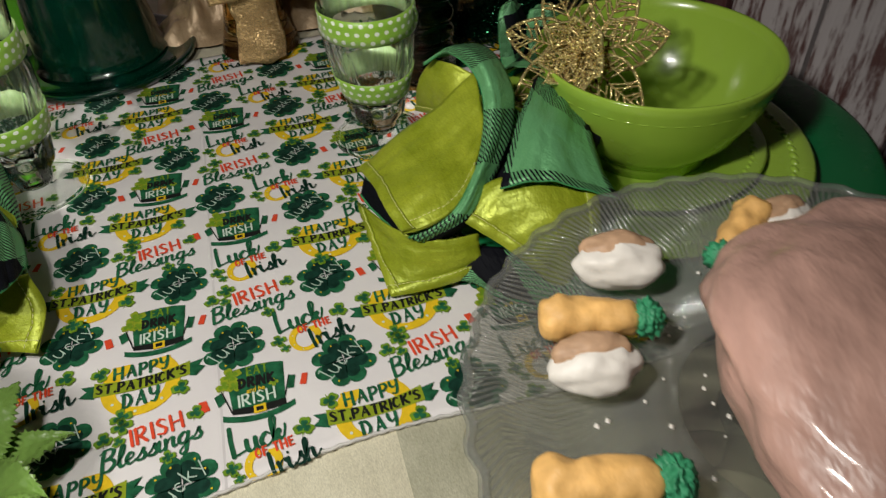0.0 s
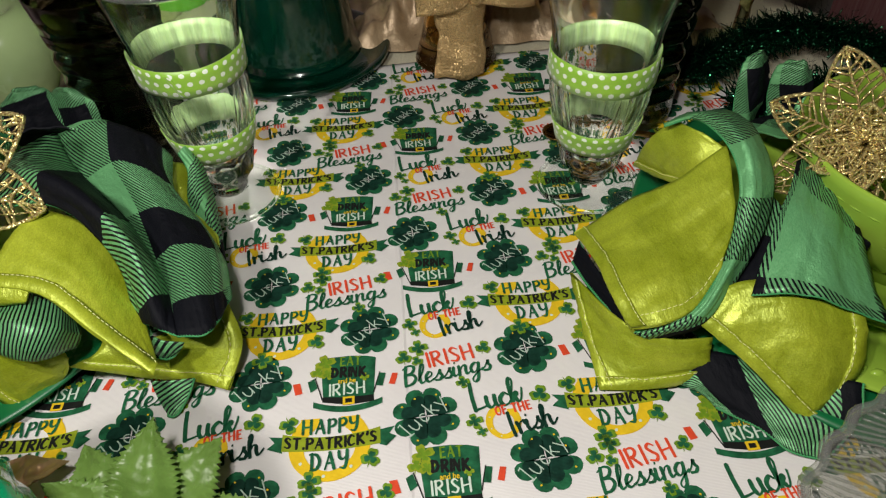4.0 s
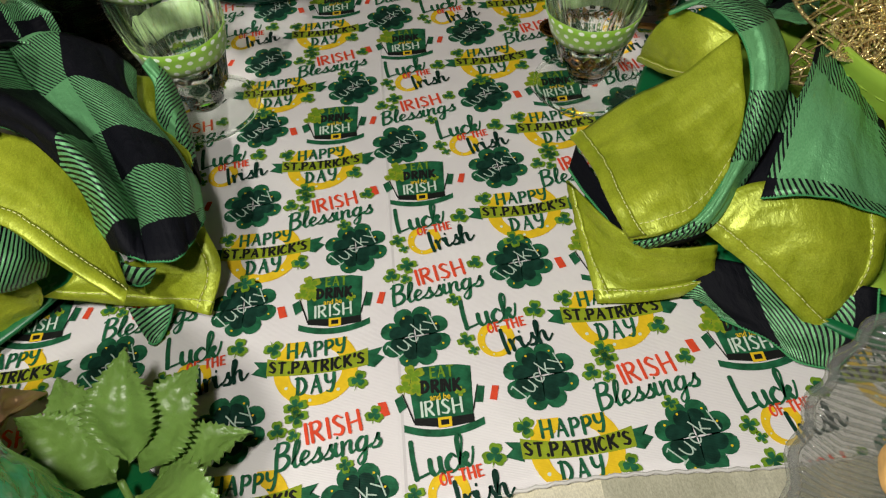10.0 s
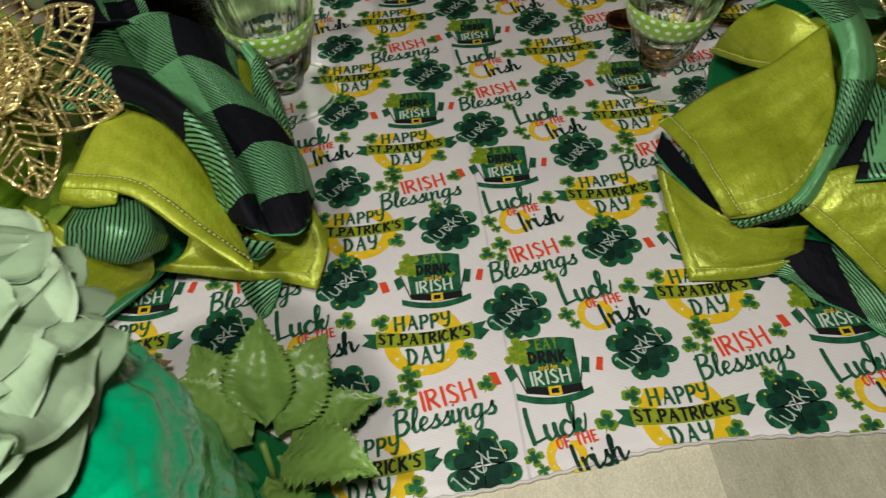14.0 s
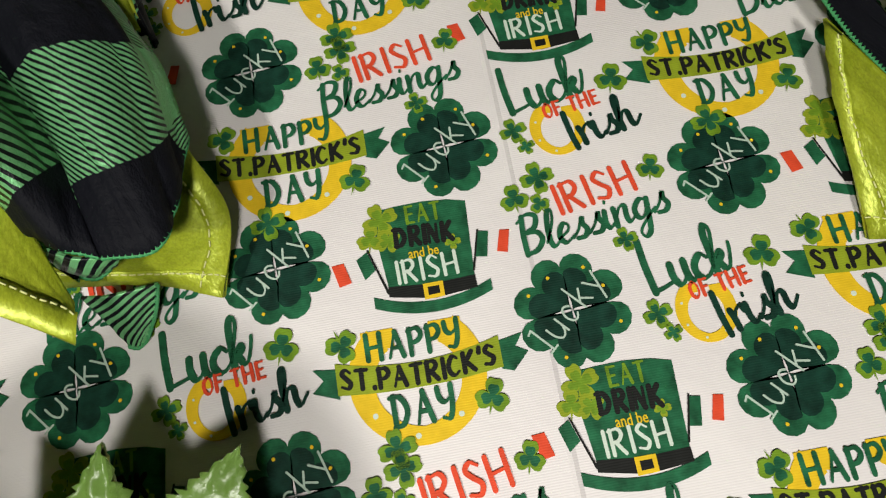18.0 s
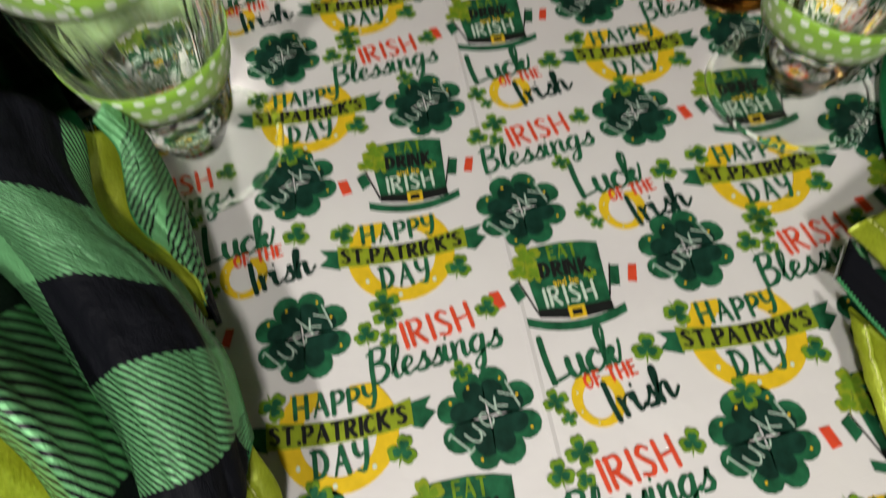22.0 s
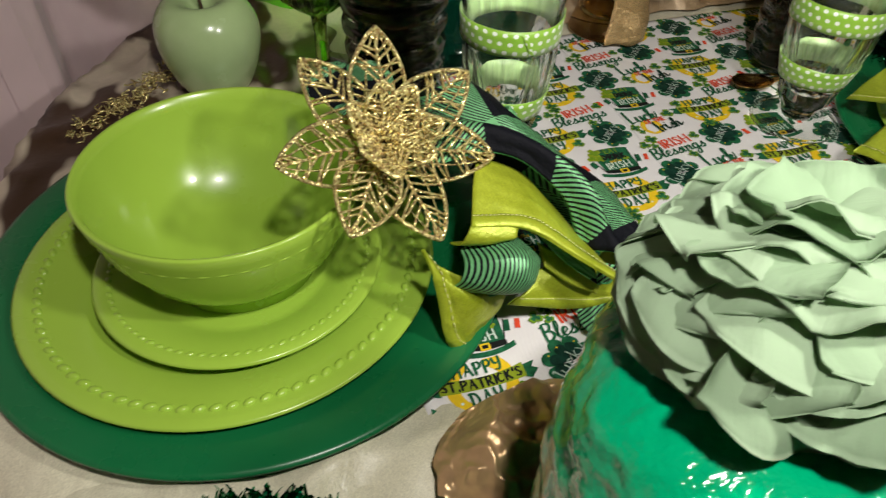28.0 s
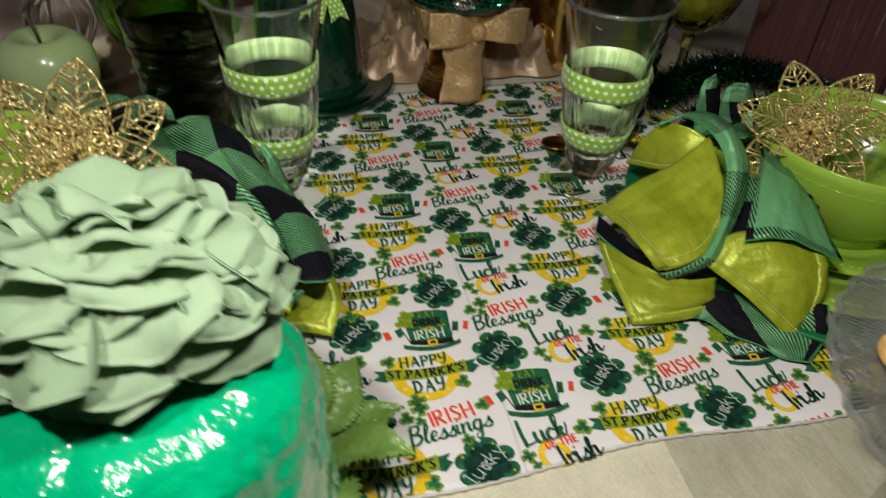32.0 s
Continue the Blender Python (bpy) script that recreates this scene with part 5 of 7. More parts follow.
def leaf_mesh(length, width, seed):
    """A pinked cloth leaf, pleated along its side veins, with a folded midrib."""
    n, m = 56, 10
    vs, fs = [], []
    for lay in (0, 1):
        for i in range(n + 1):
            f = i / n
            half = width * 0.5 * math.sin(math.pi * (0.03 + 0.97 * f) ** 0.72) * (1.12 - 0.12 * f)
            for j in range(m + 1):
                s = 2 * j / m - 1
                tooth = 0.11 * width * ((i % 3) / 2.0 - 0.5) * max(0.0, abs(s) - 0.75) * 4 * math.sin(math.pi * f)
                vein = abs(((f * 9.0 - 2.2 * abs(s)) % 1.0) - 0.5)
                z = 0.16 * length * math.sin(math.pi * f * 0.9) + 0.22 * abs(s) * half - 0.16 * width * vein * min(1.0, 3 * abs(s)) + 0.004 * noise.noise(Vector((f * 3, s * 2, seed)))
                vs.append((length * f + 0.10 * length * abs(s) * (1 - f), (half + tooth) * s, z - 0.0004 * lay))
    w, k = m + 1, (n + 1) * (m + 1)
    for i in range(n):
        for j in range(m):
            a, b, c, d = i * w + j, (i + 1) * w + j, (i + 1) * w + j + 1, i * w + j + 1
            fs.append((a, b, c, d)), fs.append((a + k, d + k, c + k, b + k))
    body = len(fs)
    rim = list(range(m + 1)) + [i * w + m for i in range(1, n + 1)] + [n * w + j for j in range(m - 1, -1, -1)] + [i * w for i in range(n - 1, 0, -1)]
    for a, b in zip(rim, rim[1:] + rim[:1]):
        fs.append((a, a + k, b + k, b))
    return mesh_of("leaf", vs, fs, LEAF, flat_from=body)


sprig = thing("leaf_sprig", "sprig of green fabric leaves tucked beside the cake", "artificial leaves", (-0.135, -0.172, 0.006))
LEAVES = [leaf_mesh(0.050, 0.029, s) for s in (1, 2, 3)]
for i, (a, up, dx, dy, dz) in enumerate(((122, -22, -0.006, 0.012, 0.018), (88, -30, 0.0, 0.014, 0.020), (58, -18, 0.004, 0.012, 0.016), (-22, -12, 0.006, 0.0, 0.022), (-70, -4, 0.0, -0.004, 0.012), (150, -32, -0.006, 0.01, 0.014), (20, -10, 0.006, 0.006, 0.010))):
    part("leaf", LEAVES[i % 3], sprig, m=pose(dx, dy, dz, 10 * (i % 3 - 1), up, a))
part("stalk", mesh_of("stalk", *tube([(0, -0.004, -0.004), (0.001, 0.0, 0.01), (0.0, 0.006, 0.024)], 0.0016, 8), LEAF), sprig)


def crumpled(name, rows, material, size, seed):
    """Stiff foil crushed into sharp ridges and dents."""
    g = grid_surface(rows, 26)
    n, m = g.shape[:2]
    for i in range(n):
        for j in range(m):
            q = Vector(g[i, j])
            h = 0.0
            for f, k in ((38, 1.0), (85, 0.45), (170, 0.18)):
                h += k * (1 - 2.2 * abs(noise.noise(q * f + Vector((seed, f, 0)))))
            g[i, j] += np.array([0.25, -0.3, 0.9]) * size * h
    w = list(map(tuple, g.reshape(-1, 3)))
    low = [(x, y, z - 0.0006) for x, y, z in w]
    k = len(w)
    fs = []
    for i in range(n - 1):
        for j in range(m - 1):
            a, b, c, d = i * m + j, (i + 1) * m + j, (i + 1) * m + j + 1, i * m + j + 1
            fs.append((a, b, c, d)), fs.append((a + k, d + k, c + k, b + k))
    return mesh_of(name, w + low, fs, material)


thing("gold_foil_leaf", "crumpled gold foil leaves tucked under the cake board", "foil decoration", data=crumpled("gold_foil_leaf", [
    [(-0.268, -0.150, 0.004), (-0.262, -0.130, 0.010), (-0.245, -0.112, 0.006)],
    [(-0.248, -0.168, 0.006), (-0.242, -0.142, 0.026), (-0.226, -0.112, 0.016)],
    [(-0.228, -0.178, 0.008), (-0.215, -0.150, 0.016), (-0.205, -0.110, 0.020)],
    [(-0.215, -0.165, 0.012), (-0.196, -0.140, 0.030), (-0.186, -0.112, 0.014)]], FOIL_GOLD, 0.0065, 3))
thing("green_wax_egg", "small pale green rounded ornament beside the gold foil", "ornament", (-0.232, -0.186, 0.012), data=blob("green_wax_egg", (0.020, 0.016, 0.014), APPLE, 3, 0.05))


def tinsel(name, path, radius, count, length, material, seed, width=0.0009):
    """A garland of thin foil strips round a cord."""
    p = smooth_curve(path, 24)
    r = random.Random(seed)
    pieces = [tube(p, 0.0012, 5)]
    for _ in range(count):
        q = Vector(p[r.randrange(len(p))])
        d = Vector((r.gauss(0, 1), r.gauss(0, 1), r.gauss(0, 1))).normalized()
        side = d.orthogonal().normalized() * width
        bend = Vector((r.gauss(0, 1), r.gauss(0, 1), r.gauss(0, 1))) * radius * 0.15
        l = radius * r.uniform(0.55, 1.0)
        a, b, c = q, q + d * l * 0.5 + bend, q + d * l
        vs = [a - side, a + side, b + side, b - side, c + side * 0.6, c - side * 0.6]
        lowest = min(v.z for v in vs)
        if lowest < 0.0005:
            vs = [Vector((v.x, v.y, v.z + 0.0005 - lowest)) for v in vs]
        pieces.append(([tuple(v) for v in vs], [(0, 1, 2, 3), (3, 2, 4, 5)]))
    return mesh_of(name, *join(pieces), material, smooth=False)


thing("sequin_garland", "bright green sequin garland lying before the charger", "garland", kind="stuff", data=tinsel("sequin_garland", [(-0.455, -0.118, 0.006), (-0.40, -0.132, 0.007), (-0.35, -0.136, 0.008), (-0.318, -0.150, 0.006)], 0.016, 700, 0.01, SEQUIN, 4, 0.0016))

# ---- glass platter with ham, carrots and mushrooms ----
PX, PY = 0.190, -0.278
stand = thing("glass_cake_stand", "clear pressed glass platter raised on a short foot", "cake stand", (PX, PY, -0.0022))


def scallop(a, r, z):
    return r * (1 + 0.010 * math.sin(40 * a) * max(0, (r - 0.08) / 0.033)) if r > 0.08 else r


part("platter", turned("platter", [(0.0, 0.100), (0.074, 0.100), (0.085, 0.1025), (0.105, 0.112), (0.112, 0.1145), (0.1135, 0.1130), (0.106, 0.1085), (0.086, 0.0985), (0.074, 0.096), (0.0, 0.096)], GLASS_PLATE, 240, scallop), stand)
ribs = []
for i in range(280):
    a0 = 2 * math.pi * i / 280
    pts = []
    for k in range(9):
        f = k / 8
        r, a = 0.040 + 0.071 * f, a0 + 0.36 * f + 0.06 * math.sin(5 * f + 0.4 * math.sin(11 * a0)) + 0.03 * math.sin(13 * f + 7 * a0)
        pts.append((r * math.cos(a), r * math.sin(a), 0.1000 + 0.0145 * max(0.0, (r - 0.074) / 0.037) ** 1.25))
    ribs.append(tube(pts, [0.0003 + 0.0009 * math.sin(math.pi * (k + 0.6) / 9.4) * (0.7 + 0.3 * math.sin(3 * i)) for k in range(9)], 5))
part("swirled_rib", mesh_of("swirled_rib", *join(ribs), GLASS_RIB), stand)
rim = [(0.1128 * (1 + 0.010 * math.sin(40 * a)) * math.cos(a), 0.1128 * (1 + 0.010 * math.sin(40 * a)) * math.sin(a), 0.1142) for a in [2 * math.pi * i / 240 for i in range(240)]]
part("rim", mesh_of("rim", *tube(rim, 0.0020, 8, True), GLASS_RIB), stand)
part("foot", turned("foot", [(0.0, 0.096), (0.026, 0.096), (0.018, 0.080), (0.016, 0.05), (0.024, 0.02), (0.055, 0.004), (0.056, 0.0), (0.0, 0.0)], GLASS_PLATE, 64), stand)
for ob in stand.children:
    ob.visible_shadow = False


def ham_shape(v):
    k = 1 + 0.16 * (v.y / 0.09)
    return Vector((v.x * k, v.y, v.z if v.z > -0.018 else -0.018))


ham = thing("ham", "smooth pinkish brown roast ham resting on a glass platter", "roast ham", m=pose(0.226, -0.300, 0.1180, 0, 0, -18))
part("meat", blob("meat", (0.073, 0.088, 0.031), HAM, 11, 0.12, 1.6, 48, ham_shape), ham)
part("cut_face", blob("cut_face", (0.036, 0.012, 0.020), HAM_FAT, 4, 0.1, 2.0, 20), ham, "pink cut face of the ham", pose(-0.026, -0.076, 0.0, 0, 0, -14))


def carrot(at, turn, k=1.0):
    ob = thing("carrot", "small orange toy carrot with a green top on glass platter", "carrot", m=pose(*at, 0, 0, turn), group="carrots")
    prof = smooth_curve([(0.0, 0.0), (0.0065, 0.001), (0.0092, 0.006), (0.0085, 0.014), (0.0078, 0.024), (0.0072, 0.034), (0.0045, 0.038), (0.0, 0.039)], 6)

    def w(a, r, z):
        return r * (1 + 0.24 * noise.noise(Vector((math.cos(a) * 1.5, math.sin(a) * 1.5, z * 160 + at[0] * 50))))
    part("root", turned("root", [(r * k, z * k) for r, z in prof], CARROT, 32, w), ob, m=pose(0, 0, 0, 0, 90, 0))
    part("leafy_top", blob("leafy_top", (0.0062 * k, 0.0078 * k, 0.0070 * k), CARROT_TOP, at[0] * 90, 0.4, 5, 20), ob, "crumpled green top", pose(0.042 * k, 0, 0, 0, 0, 0))


carrot((0.117, -0.222, 0.112), -18, 0.93)
carrot((0.090, -0.283, 0.112), -14, 1.0)
carrot((0.226, -0.196, 0.114), -145, 0.9)


def mushroom(at, turn, k=1.0):
    ob = thing("mushroom", "white rounded toy mushroom with toasted brown cap on platter", "mushroom", m=pose(*at, 0, 0, turn), group="mushrooms")
    part("body", blob("body", (0.0170 * k, 0.0105 * k, 0.0095 * k), MUSHROOM, at[1] * 60, 0.14, 1.7, 24), ob)
    part("cap", blob("cap", (0.0145 * k, 0.0080 * k, 0.0068 * k), MUSH_BROWN, at[0] * 40, 0.16, 1.7, 24), ob, "toasted brown patch", pose(-0.001, 0.0030, 0.0036, 25, 0, 0))


mushroom((0.158, -0.205, 0.1115), -14, 1.05)
mushroom((0.128, -0.247, 0.1105), -8, 0.95)
mushroom((0.232, -0.205, 0.112), 4, 0.8)
crumbs = []
r_ = random.Random(8)
for i in range(46):
    a, q = r_.uniform(1.2, 4.6), r_.uniform(0.02, 0.09)
    c = Vector((PX + q * math.cos(a), PY + q * math.sin(a), 0.0995 + max(0, q - 0.074) * 0.3))
    s = r_.uniform(0.0005, 0.0013)
    vs = [tuple(c + Vector(o) * s) for o in ((1, 0, 0), (-1, 0, 0), (0, 1, 0), (0, -1, 0), (0, 0, 1), (0, 0, -0.4))]
    crumbs.append((vs, [(0, 2, 4), (2, 1, 4), (1, 3, 4), (3, 0, 4), (2, 0, 5), (1, 2, 5), (3, 1, 5), (0, 3, 5)]))
thing("crumbs", "scattered pale crumbs on a glass platter", "crumbs", kind="stuff", data=mesh_of("crumbs", *join(crumbs), MUSHROOM, smooth=False))

# ---- folded napkins, buffalo check outside and lime satin inside ----
SQ = 1 / 0.032        # squares of the check


def hem_band(g, side, parent, width=0.0080):
    """The turned-over hem: a doubled strip along an edge on both faces, with a pale running stitch at its inner side."""
    lines = {"u0": g, "u1": g[::-1], "v0": g.transpose(1, 0, 2), "v1": g[:, ::-1].transpose(1, 0, 2)}[side]
    n, m = lines.shape[:2]
    nu = np.cross(np.gradient(lines, axis=0).reshape(-1, 3), np.gradient(lines, axis=1).reshape(-1, 3)).reshape(lines.shape)
    nu /= np.maximum(np.linalg.norm(nu, axis=2, keepdims=True), 1e-9)
    rows, seam = [], []
    for j in range(m):
        run = np.concatenate([[0], np.cumsum(np.linalg.norm(np.diff(lines[:, j], axis=0), axis=1))])

        def at(d, up):
            return np.array([np.interp(d, run, lines[:, j, c]) + up * np.interp(d, run, nu[:, j, c]) for c in range(3)])
        wob = width * (1 + 0.12 * noise.noise(Vector((j * 0.4, 3.1, 0))))
        rows.append([at(wob, 0.0001), at(wob, 0.0005), at(wob * 0.5, 0.0007), at(0.0003, 0.0006), at(-0.0005, 0.0001), at(-0.0005, -0.0010), at(0.0003, -0.0015), at(wob * 0.5, -0.0016), at(wob, -0.0014), at(wob, -0.0010)])
        seam.append((at(wob * 0.88, 0.0008), at(wob * 0.88, -0.0017)))
    k = len(rows[0])
    vs = [tuple(p) for r in rows for p in r]
    fs = [(j * k + i, j * k + i + 1, (j + 1) * k + i + 1, (j + 1) * k + i) for j in range(m - 1) for i in range(k - 1)]
    fs += [tuple(range(k)), tuple((m - 1) * k + i for i in range(k - 1, -1, -1))]
    part("hem", mesh_of("hem", vs, fs, LIME_SATIN), parent)
    bits = []
    for f in (0, 1):
        pts = smooth_curve([s[f] for s in seam], 4)
        step = float(np.mean(np.linalg.norm(np.diff(pts, axis=0), axis=1)))
        run = max(2, int(0.0024 / step))
        bits += [tube(pts[i:i + run + 1], 0.00028, 4) for i in range(0, len(pts) - run - 1, run + max(1, run // 2))]
    part("stitching", mesh_of("stitching", *join(bits), STITCH), parent, "pale running stitch")


def overlock(g, side, parent, radius=0.0008):
    """The looped green edging of the check cloth: a cord with a stitch slung round it every millimetre and a half."""
    e = smooth_curve(edge_path(g, side), 5)
    run = np.concatenate([[0], np.cumsum(np.linalg.norm(np.diff(e, axis=0), axis=1))])
    at = np.arange(0, run[-1], 0.00075)
    pts = np.stack([np.interp(at, run, e[:, c]) for c in range(3)], axis=1)
    zig = np.array([0.0, 0.0, 1.0]) * 0.0004
    pts = pts + zig * np.where(np.arange(len(at)) % 2, 1, -1)[:, None]
    rad = [radius * (1.0 if k % 2 else 0.62) for k in range(len(at))]
    return part("edging", mesh_of("edging", *tube(pts, rad, 5), EDGE_GREEN), parent, "green looped edging")


def fold_part(napkin, name, rows, material, uv=(SQ, SQ, 0, 0), fold=0.002, seed=1, turn=0.0, edges=(), hems=(), label="", steps=10, freq=38, pleat=(0.0, 1.0), crease=0.0014, uvmap=None):
    me, g = sheet(name, rows, material, 0.0009, uv, fold, seed, steps, turn, freq, pleat, crease, uvmap)
    ob = part(name, me, napkin, label)
    for side in edges:
        overlock(g, side, ob)
    for side in hems:
        hem_band(g, side, ob)
    return ob


left_napkin = thing("napkin", "folded green and black buffalo check napkin lined with lime satin", "napkin", group="napkins")
fold_part(left_napkin, "checked_fold", [
    [(-0.2293, -0.0133, 0.0940), (-0.2001, -0.0115, 0.0980), (-0.1769, -0.0219, 0.0920), (-0.1602, -0.0382, 0.0760), (-0.1560, -0.0549, 0.0540)],
    [(-0.2261, 0.0179, 0.1040), (-0.1995, 0.0021, 0.1080), (-0.1734, -0.0151, 0.1020), (-0.1478, -0.0425, 0.0850), (-0.1416, -0.0679, 0.0580)],
    [(-0.2194, 0.0653, 0.0900), (-0.1998, 0.0374, 0.0780), (-0.1737, 0.0115, 0.0640), (-0.1457, -0.0318, 0.0580), (-0.1299, -0.0723, 0.0560)]],
    CHECK, uvmap=(0.65, -0.25, 0.8, -0.1, 0.0, 2.75, 0, 0.68, 0, 0, 0, 0), fold=0.0012, seed=2, edges=("v1", "u0"), crease=0.0012)
fold_part(left_napkin, "checked_ridge", [
    [(-0.2194, 0.0653, 0.0900), (-0.1998, 0.0374, 0.0780), (-0.1737, 0.0115, 0.0640), (-0.1457, -0.0318, 0.0580), (-0.1299, -0.0723, 0.0560)],
    [(-0.1906, 0.0589, 0.1000), (-0.1737, 0.0343, 0.0900), (-0.1505, 0.0049, 0.0750), (-0.1333, -0.0279, 0.0680), (-0.1172, -0.0721, 0.0560)],
    [(-0.1697, 0.0663, 0.0840), (-0.1520, 0.0297, 0.0750), (-0.1319, 0.0041, 0.0630), (-0.1210, -0.0212, 0.0600), (-0.1133, -0.0610, 0.0520)],
    [(-0.1549, 0.0612, 0.0690), (-0.1481, 0.0292, 0.0640), (-0.1278, 0.0038, 0.0520), (-0.1168, -0.0145, 0.0470), (-0.1108, -0.0375, 0.0440)]],
    CHECK, uvmap=(1.43, 0.38, 2.77, 0.28, 1.93, 3.69, -1.3, -0.54, -0.44, -0.02, -0.85, 1.14), fold=0.0012, seed=3, edges=("v1", "u1"), crease=0.0012)
fold_part(left_napkin, "hanging_fold", [
    [(-0.1537, 0.0682, 0.0660), (-0.1488, 0.0602, 0.0560), (-0.1466, 0.0399, 0.0480), (-0.1358, 0.0239, 0.0420), (-0.1274, 0.0065, 0.0340)],
    [(-0.1509, 0.0704, 0.0680), (-0.1434, 0.0627, 0.0580), (-0.1396, 0.0459, 0.0500), (-0.1317, 0.0280, 0.0440), (-0.1241, 0.0046, 0.0360)],
    [(-0.1517, 0.0749, 0.0660), (-0.1431, 0.0708, 0.0520), (-0.1375, 0.0575, 0.0430), (-0.1326, 0.0374, 0.0360), (-0.1261, 0.0073, 0.0260)]],
    CHECK, uvmap=(-0.1, -0.3, 0.4, 0.3, 2.6, 1.1, 0, 0, 0, 0, 0, 0), fold=0.0012, seed=5, edges=("u0", "u1"))
fold_part(left_napkin, "loop_lining", [
    [(-0.1620, 0.0701, 0.0600), (-0.1621, 0.0507, 0.0560), (-0.1538, 0.0362, 0.0520), (-0.1356, 0.0192, 0.0460), (-0.1279, 0.0054, 0.0380)],
    [(-0.1537, 0.0750, 0.0520), (-0.1494, 0.0545, 0.0470), (-0.1474, 0.0399, 0.0440), (-0.1302, 0.0208, 0.0410), (-0.1263, 0.0065, 0.0350)]],
    LIME_SATIN, fold=0.0006, seed=6, label="lime satin inside")
fold_part(left_napkin, "side_fold", [
    [(-0.1680, 0.0730, 0.0560), (-0.1560, 0.0330, 0.0480), (-0.1340, 0.0040, 0.0400), (-0.1200, -0.0216, 0.0380)],
    [(-0.1671, 0.0811, 0.0300), (-0.1490, 0.0417, 0.0280), (-0.1341, 0.0131, 0.0220), (-0.1263, -0.0120, 0.0180)],
    [(-0.1734, 0.0823, 0.0040), (-0.1544, 0.0461, 0.0040), (-0.1373, 0.0134, 0.0040), (-0.1282, -0.0118, 0.0050)]],
    CHECK, uvmap=(0.2, 0.4, 1.2, 0.3, 3.0, 2.0, 0, 0, 0, 0, 0, 0), fold=0.0015, seed=4)
fold_part(left_napkin, "lime_flap", [
    [(-0.2028, -0.0081, 0.0930), (-0.1756, -0.0164, 0.0800), (-0.1563, -0.0455, 0.0600), (-0.1409, -0.0793, 0.0480)],
    [(-0.2106, -0.0271, 0.0910), (-0.1817, -0.0424, 0.0830), (-0.1610, -0.0615, 0.0640), (-0.1401, -0.0858, 0.0500)],
    [(-0.2207, -0.0545, 0.0840), (-0.1926, -0.0585, 0.0800), (-0.1657, -0.0758, 0.0660), (-0.1403, -0.0907, 0.0500)]],
    LIME_SATIN, fold=0.0010, seed=7, hems=("u1",), label="lime satin inside", crease=0.0006)
fold_part(left_napkin, "rolled_corner", [
    [(-0.2207, -0.0540, 0.0850), (-0.2087, -0.0544, 0.0840), (-0.1960, -0.0583, 0.0810)],
    [(-0.2239, -0.0564, 0.0800), (-0.2105, -0.0599, 0.0790), (-0.1979, -0.0611, 0.0770)],
    [(-0.2265, -0.0544, 0.0730), (-0.2133, -0.0577, 0.0730), (-0.2009, -0.0573, 0.0730)],
    [(-0.2289, -0.0468, 0.0680), (-0.2172, -0.0482, 0.0680), (-0.2049, -0.0506, 0.0700)]],
    LIME_SATIN, fold=0.0005, seed=8, label="lime satin inside", crease=0.0002)
fold_part(left_napkin, "inner_green_fold", [
    [(-0.1796, -0.0131, 0.0740), (-0.1655, -0.0305, 0.0600), (-0.1494, -0.0591, 0.0460)],
    [(-0.1765, -0.0247, 0.0640), (-0.1649, -0.0453, 0.0520), (-0.1486, -0.0652, 0.0420)],
    [(-0.1743, -0.0362, 0.0540), (-0.1633, -0.0542, 0.0440), (-0.1467, -0.0699, 0.0360)]],
    CHECK, uvmap=(-0.2, -0.2, 0.3, 0.2, 0.5, 0.3, 0, 0, 0, 0, 0, 0), fold=0.001, seed=10)
fold_part(left_napkin, "under_lime_fold", [
    [(-0.1747, -0.0406, 0.0500), (-0.1579, -0.0550, 0.0420), (-0.1426, -0.0635, 0.0340)],
    [(-0.1745, -0.0532, 0.0420), (-0.1597, -0.0620, 0.0320), (-0.1450, -0.0669, 0.0240)]],
    LIME_SATIN, fold=0.0010, seed=11, label="lime satin inside", crease=0.0004)
fold_part(left_napkin, "checked_curl", [
    [(-0.1488, -0.0645, 0.0500), (-0.1401, -0.0683, 0.0490), (-0.1305, -0.0685, 0.0460)],
    [(-0.1488, -0.0671, 0.0430), (-0.1401, -0.0708, 0.0430), (-0.1332, -0.0694, 0.0420)],
    [(-0.1480, -0.0677, 0.0360), (-0.1418, -0.0698, 0.0360), (-0.1376, -0.0674, 0.0360)]],
    CHECK, uvmap=(0.8, -0.2, 0.3, 0.2, 0.5, 0.3, 0, 0, 0, 0, 0, 0), fold=0.0005, seed=12, edges=("u1",), crease=0.0004)
fold_part(left_napkin, "lower_lime_fold", [
    [(-0.1152, -0.0353, 0.0360), (-0.1081, -0.0522, 0.0240), (-0.1162, -0.0740, 0.0100)],
    [(-0.1276, -0.0453, 0.0400), (-0.1273, -0.0596, 0.0240), (-0.1371, -0.0660, 0.0100)],
    [(-0.1510, -0.0549, 0.0360), (-0.1571, -0.0587, 0.0220), (-0.1632, -0.0621, 0.0120)],
    [(-0.1784, -0.0461, 0.0360), (-0.1841, -0.0560, 0.0300), (-0.1978, -0.0608, 0.0260)]],
    LIME_SATIN, fold=0.0010, seed=9, hems=("v1", "u0"), label="lime satin inside", crease=0.0006)
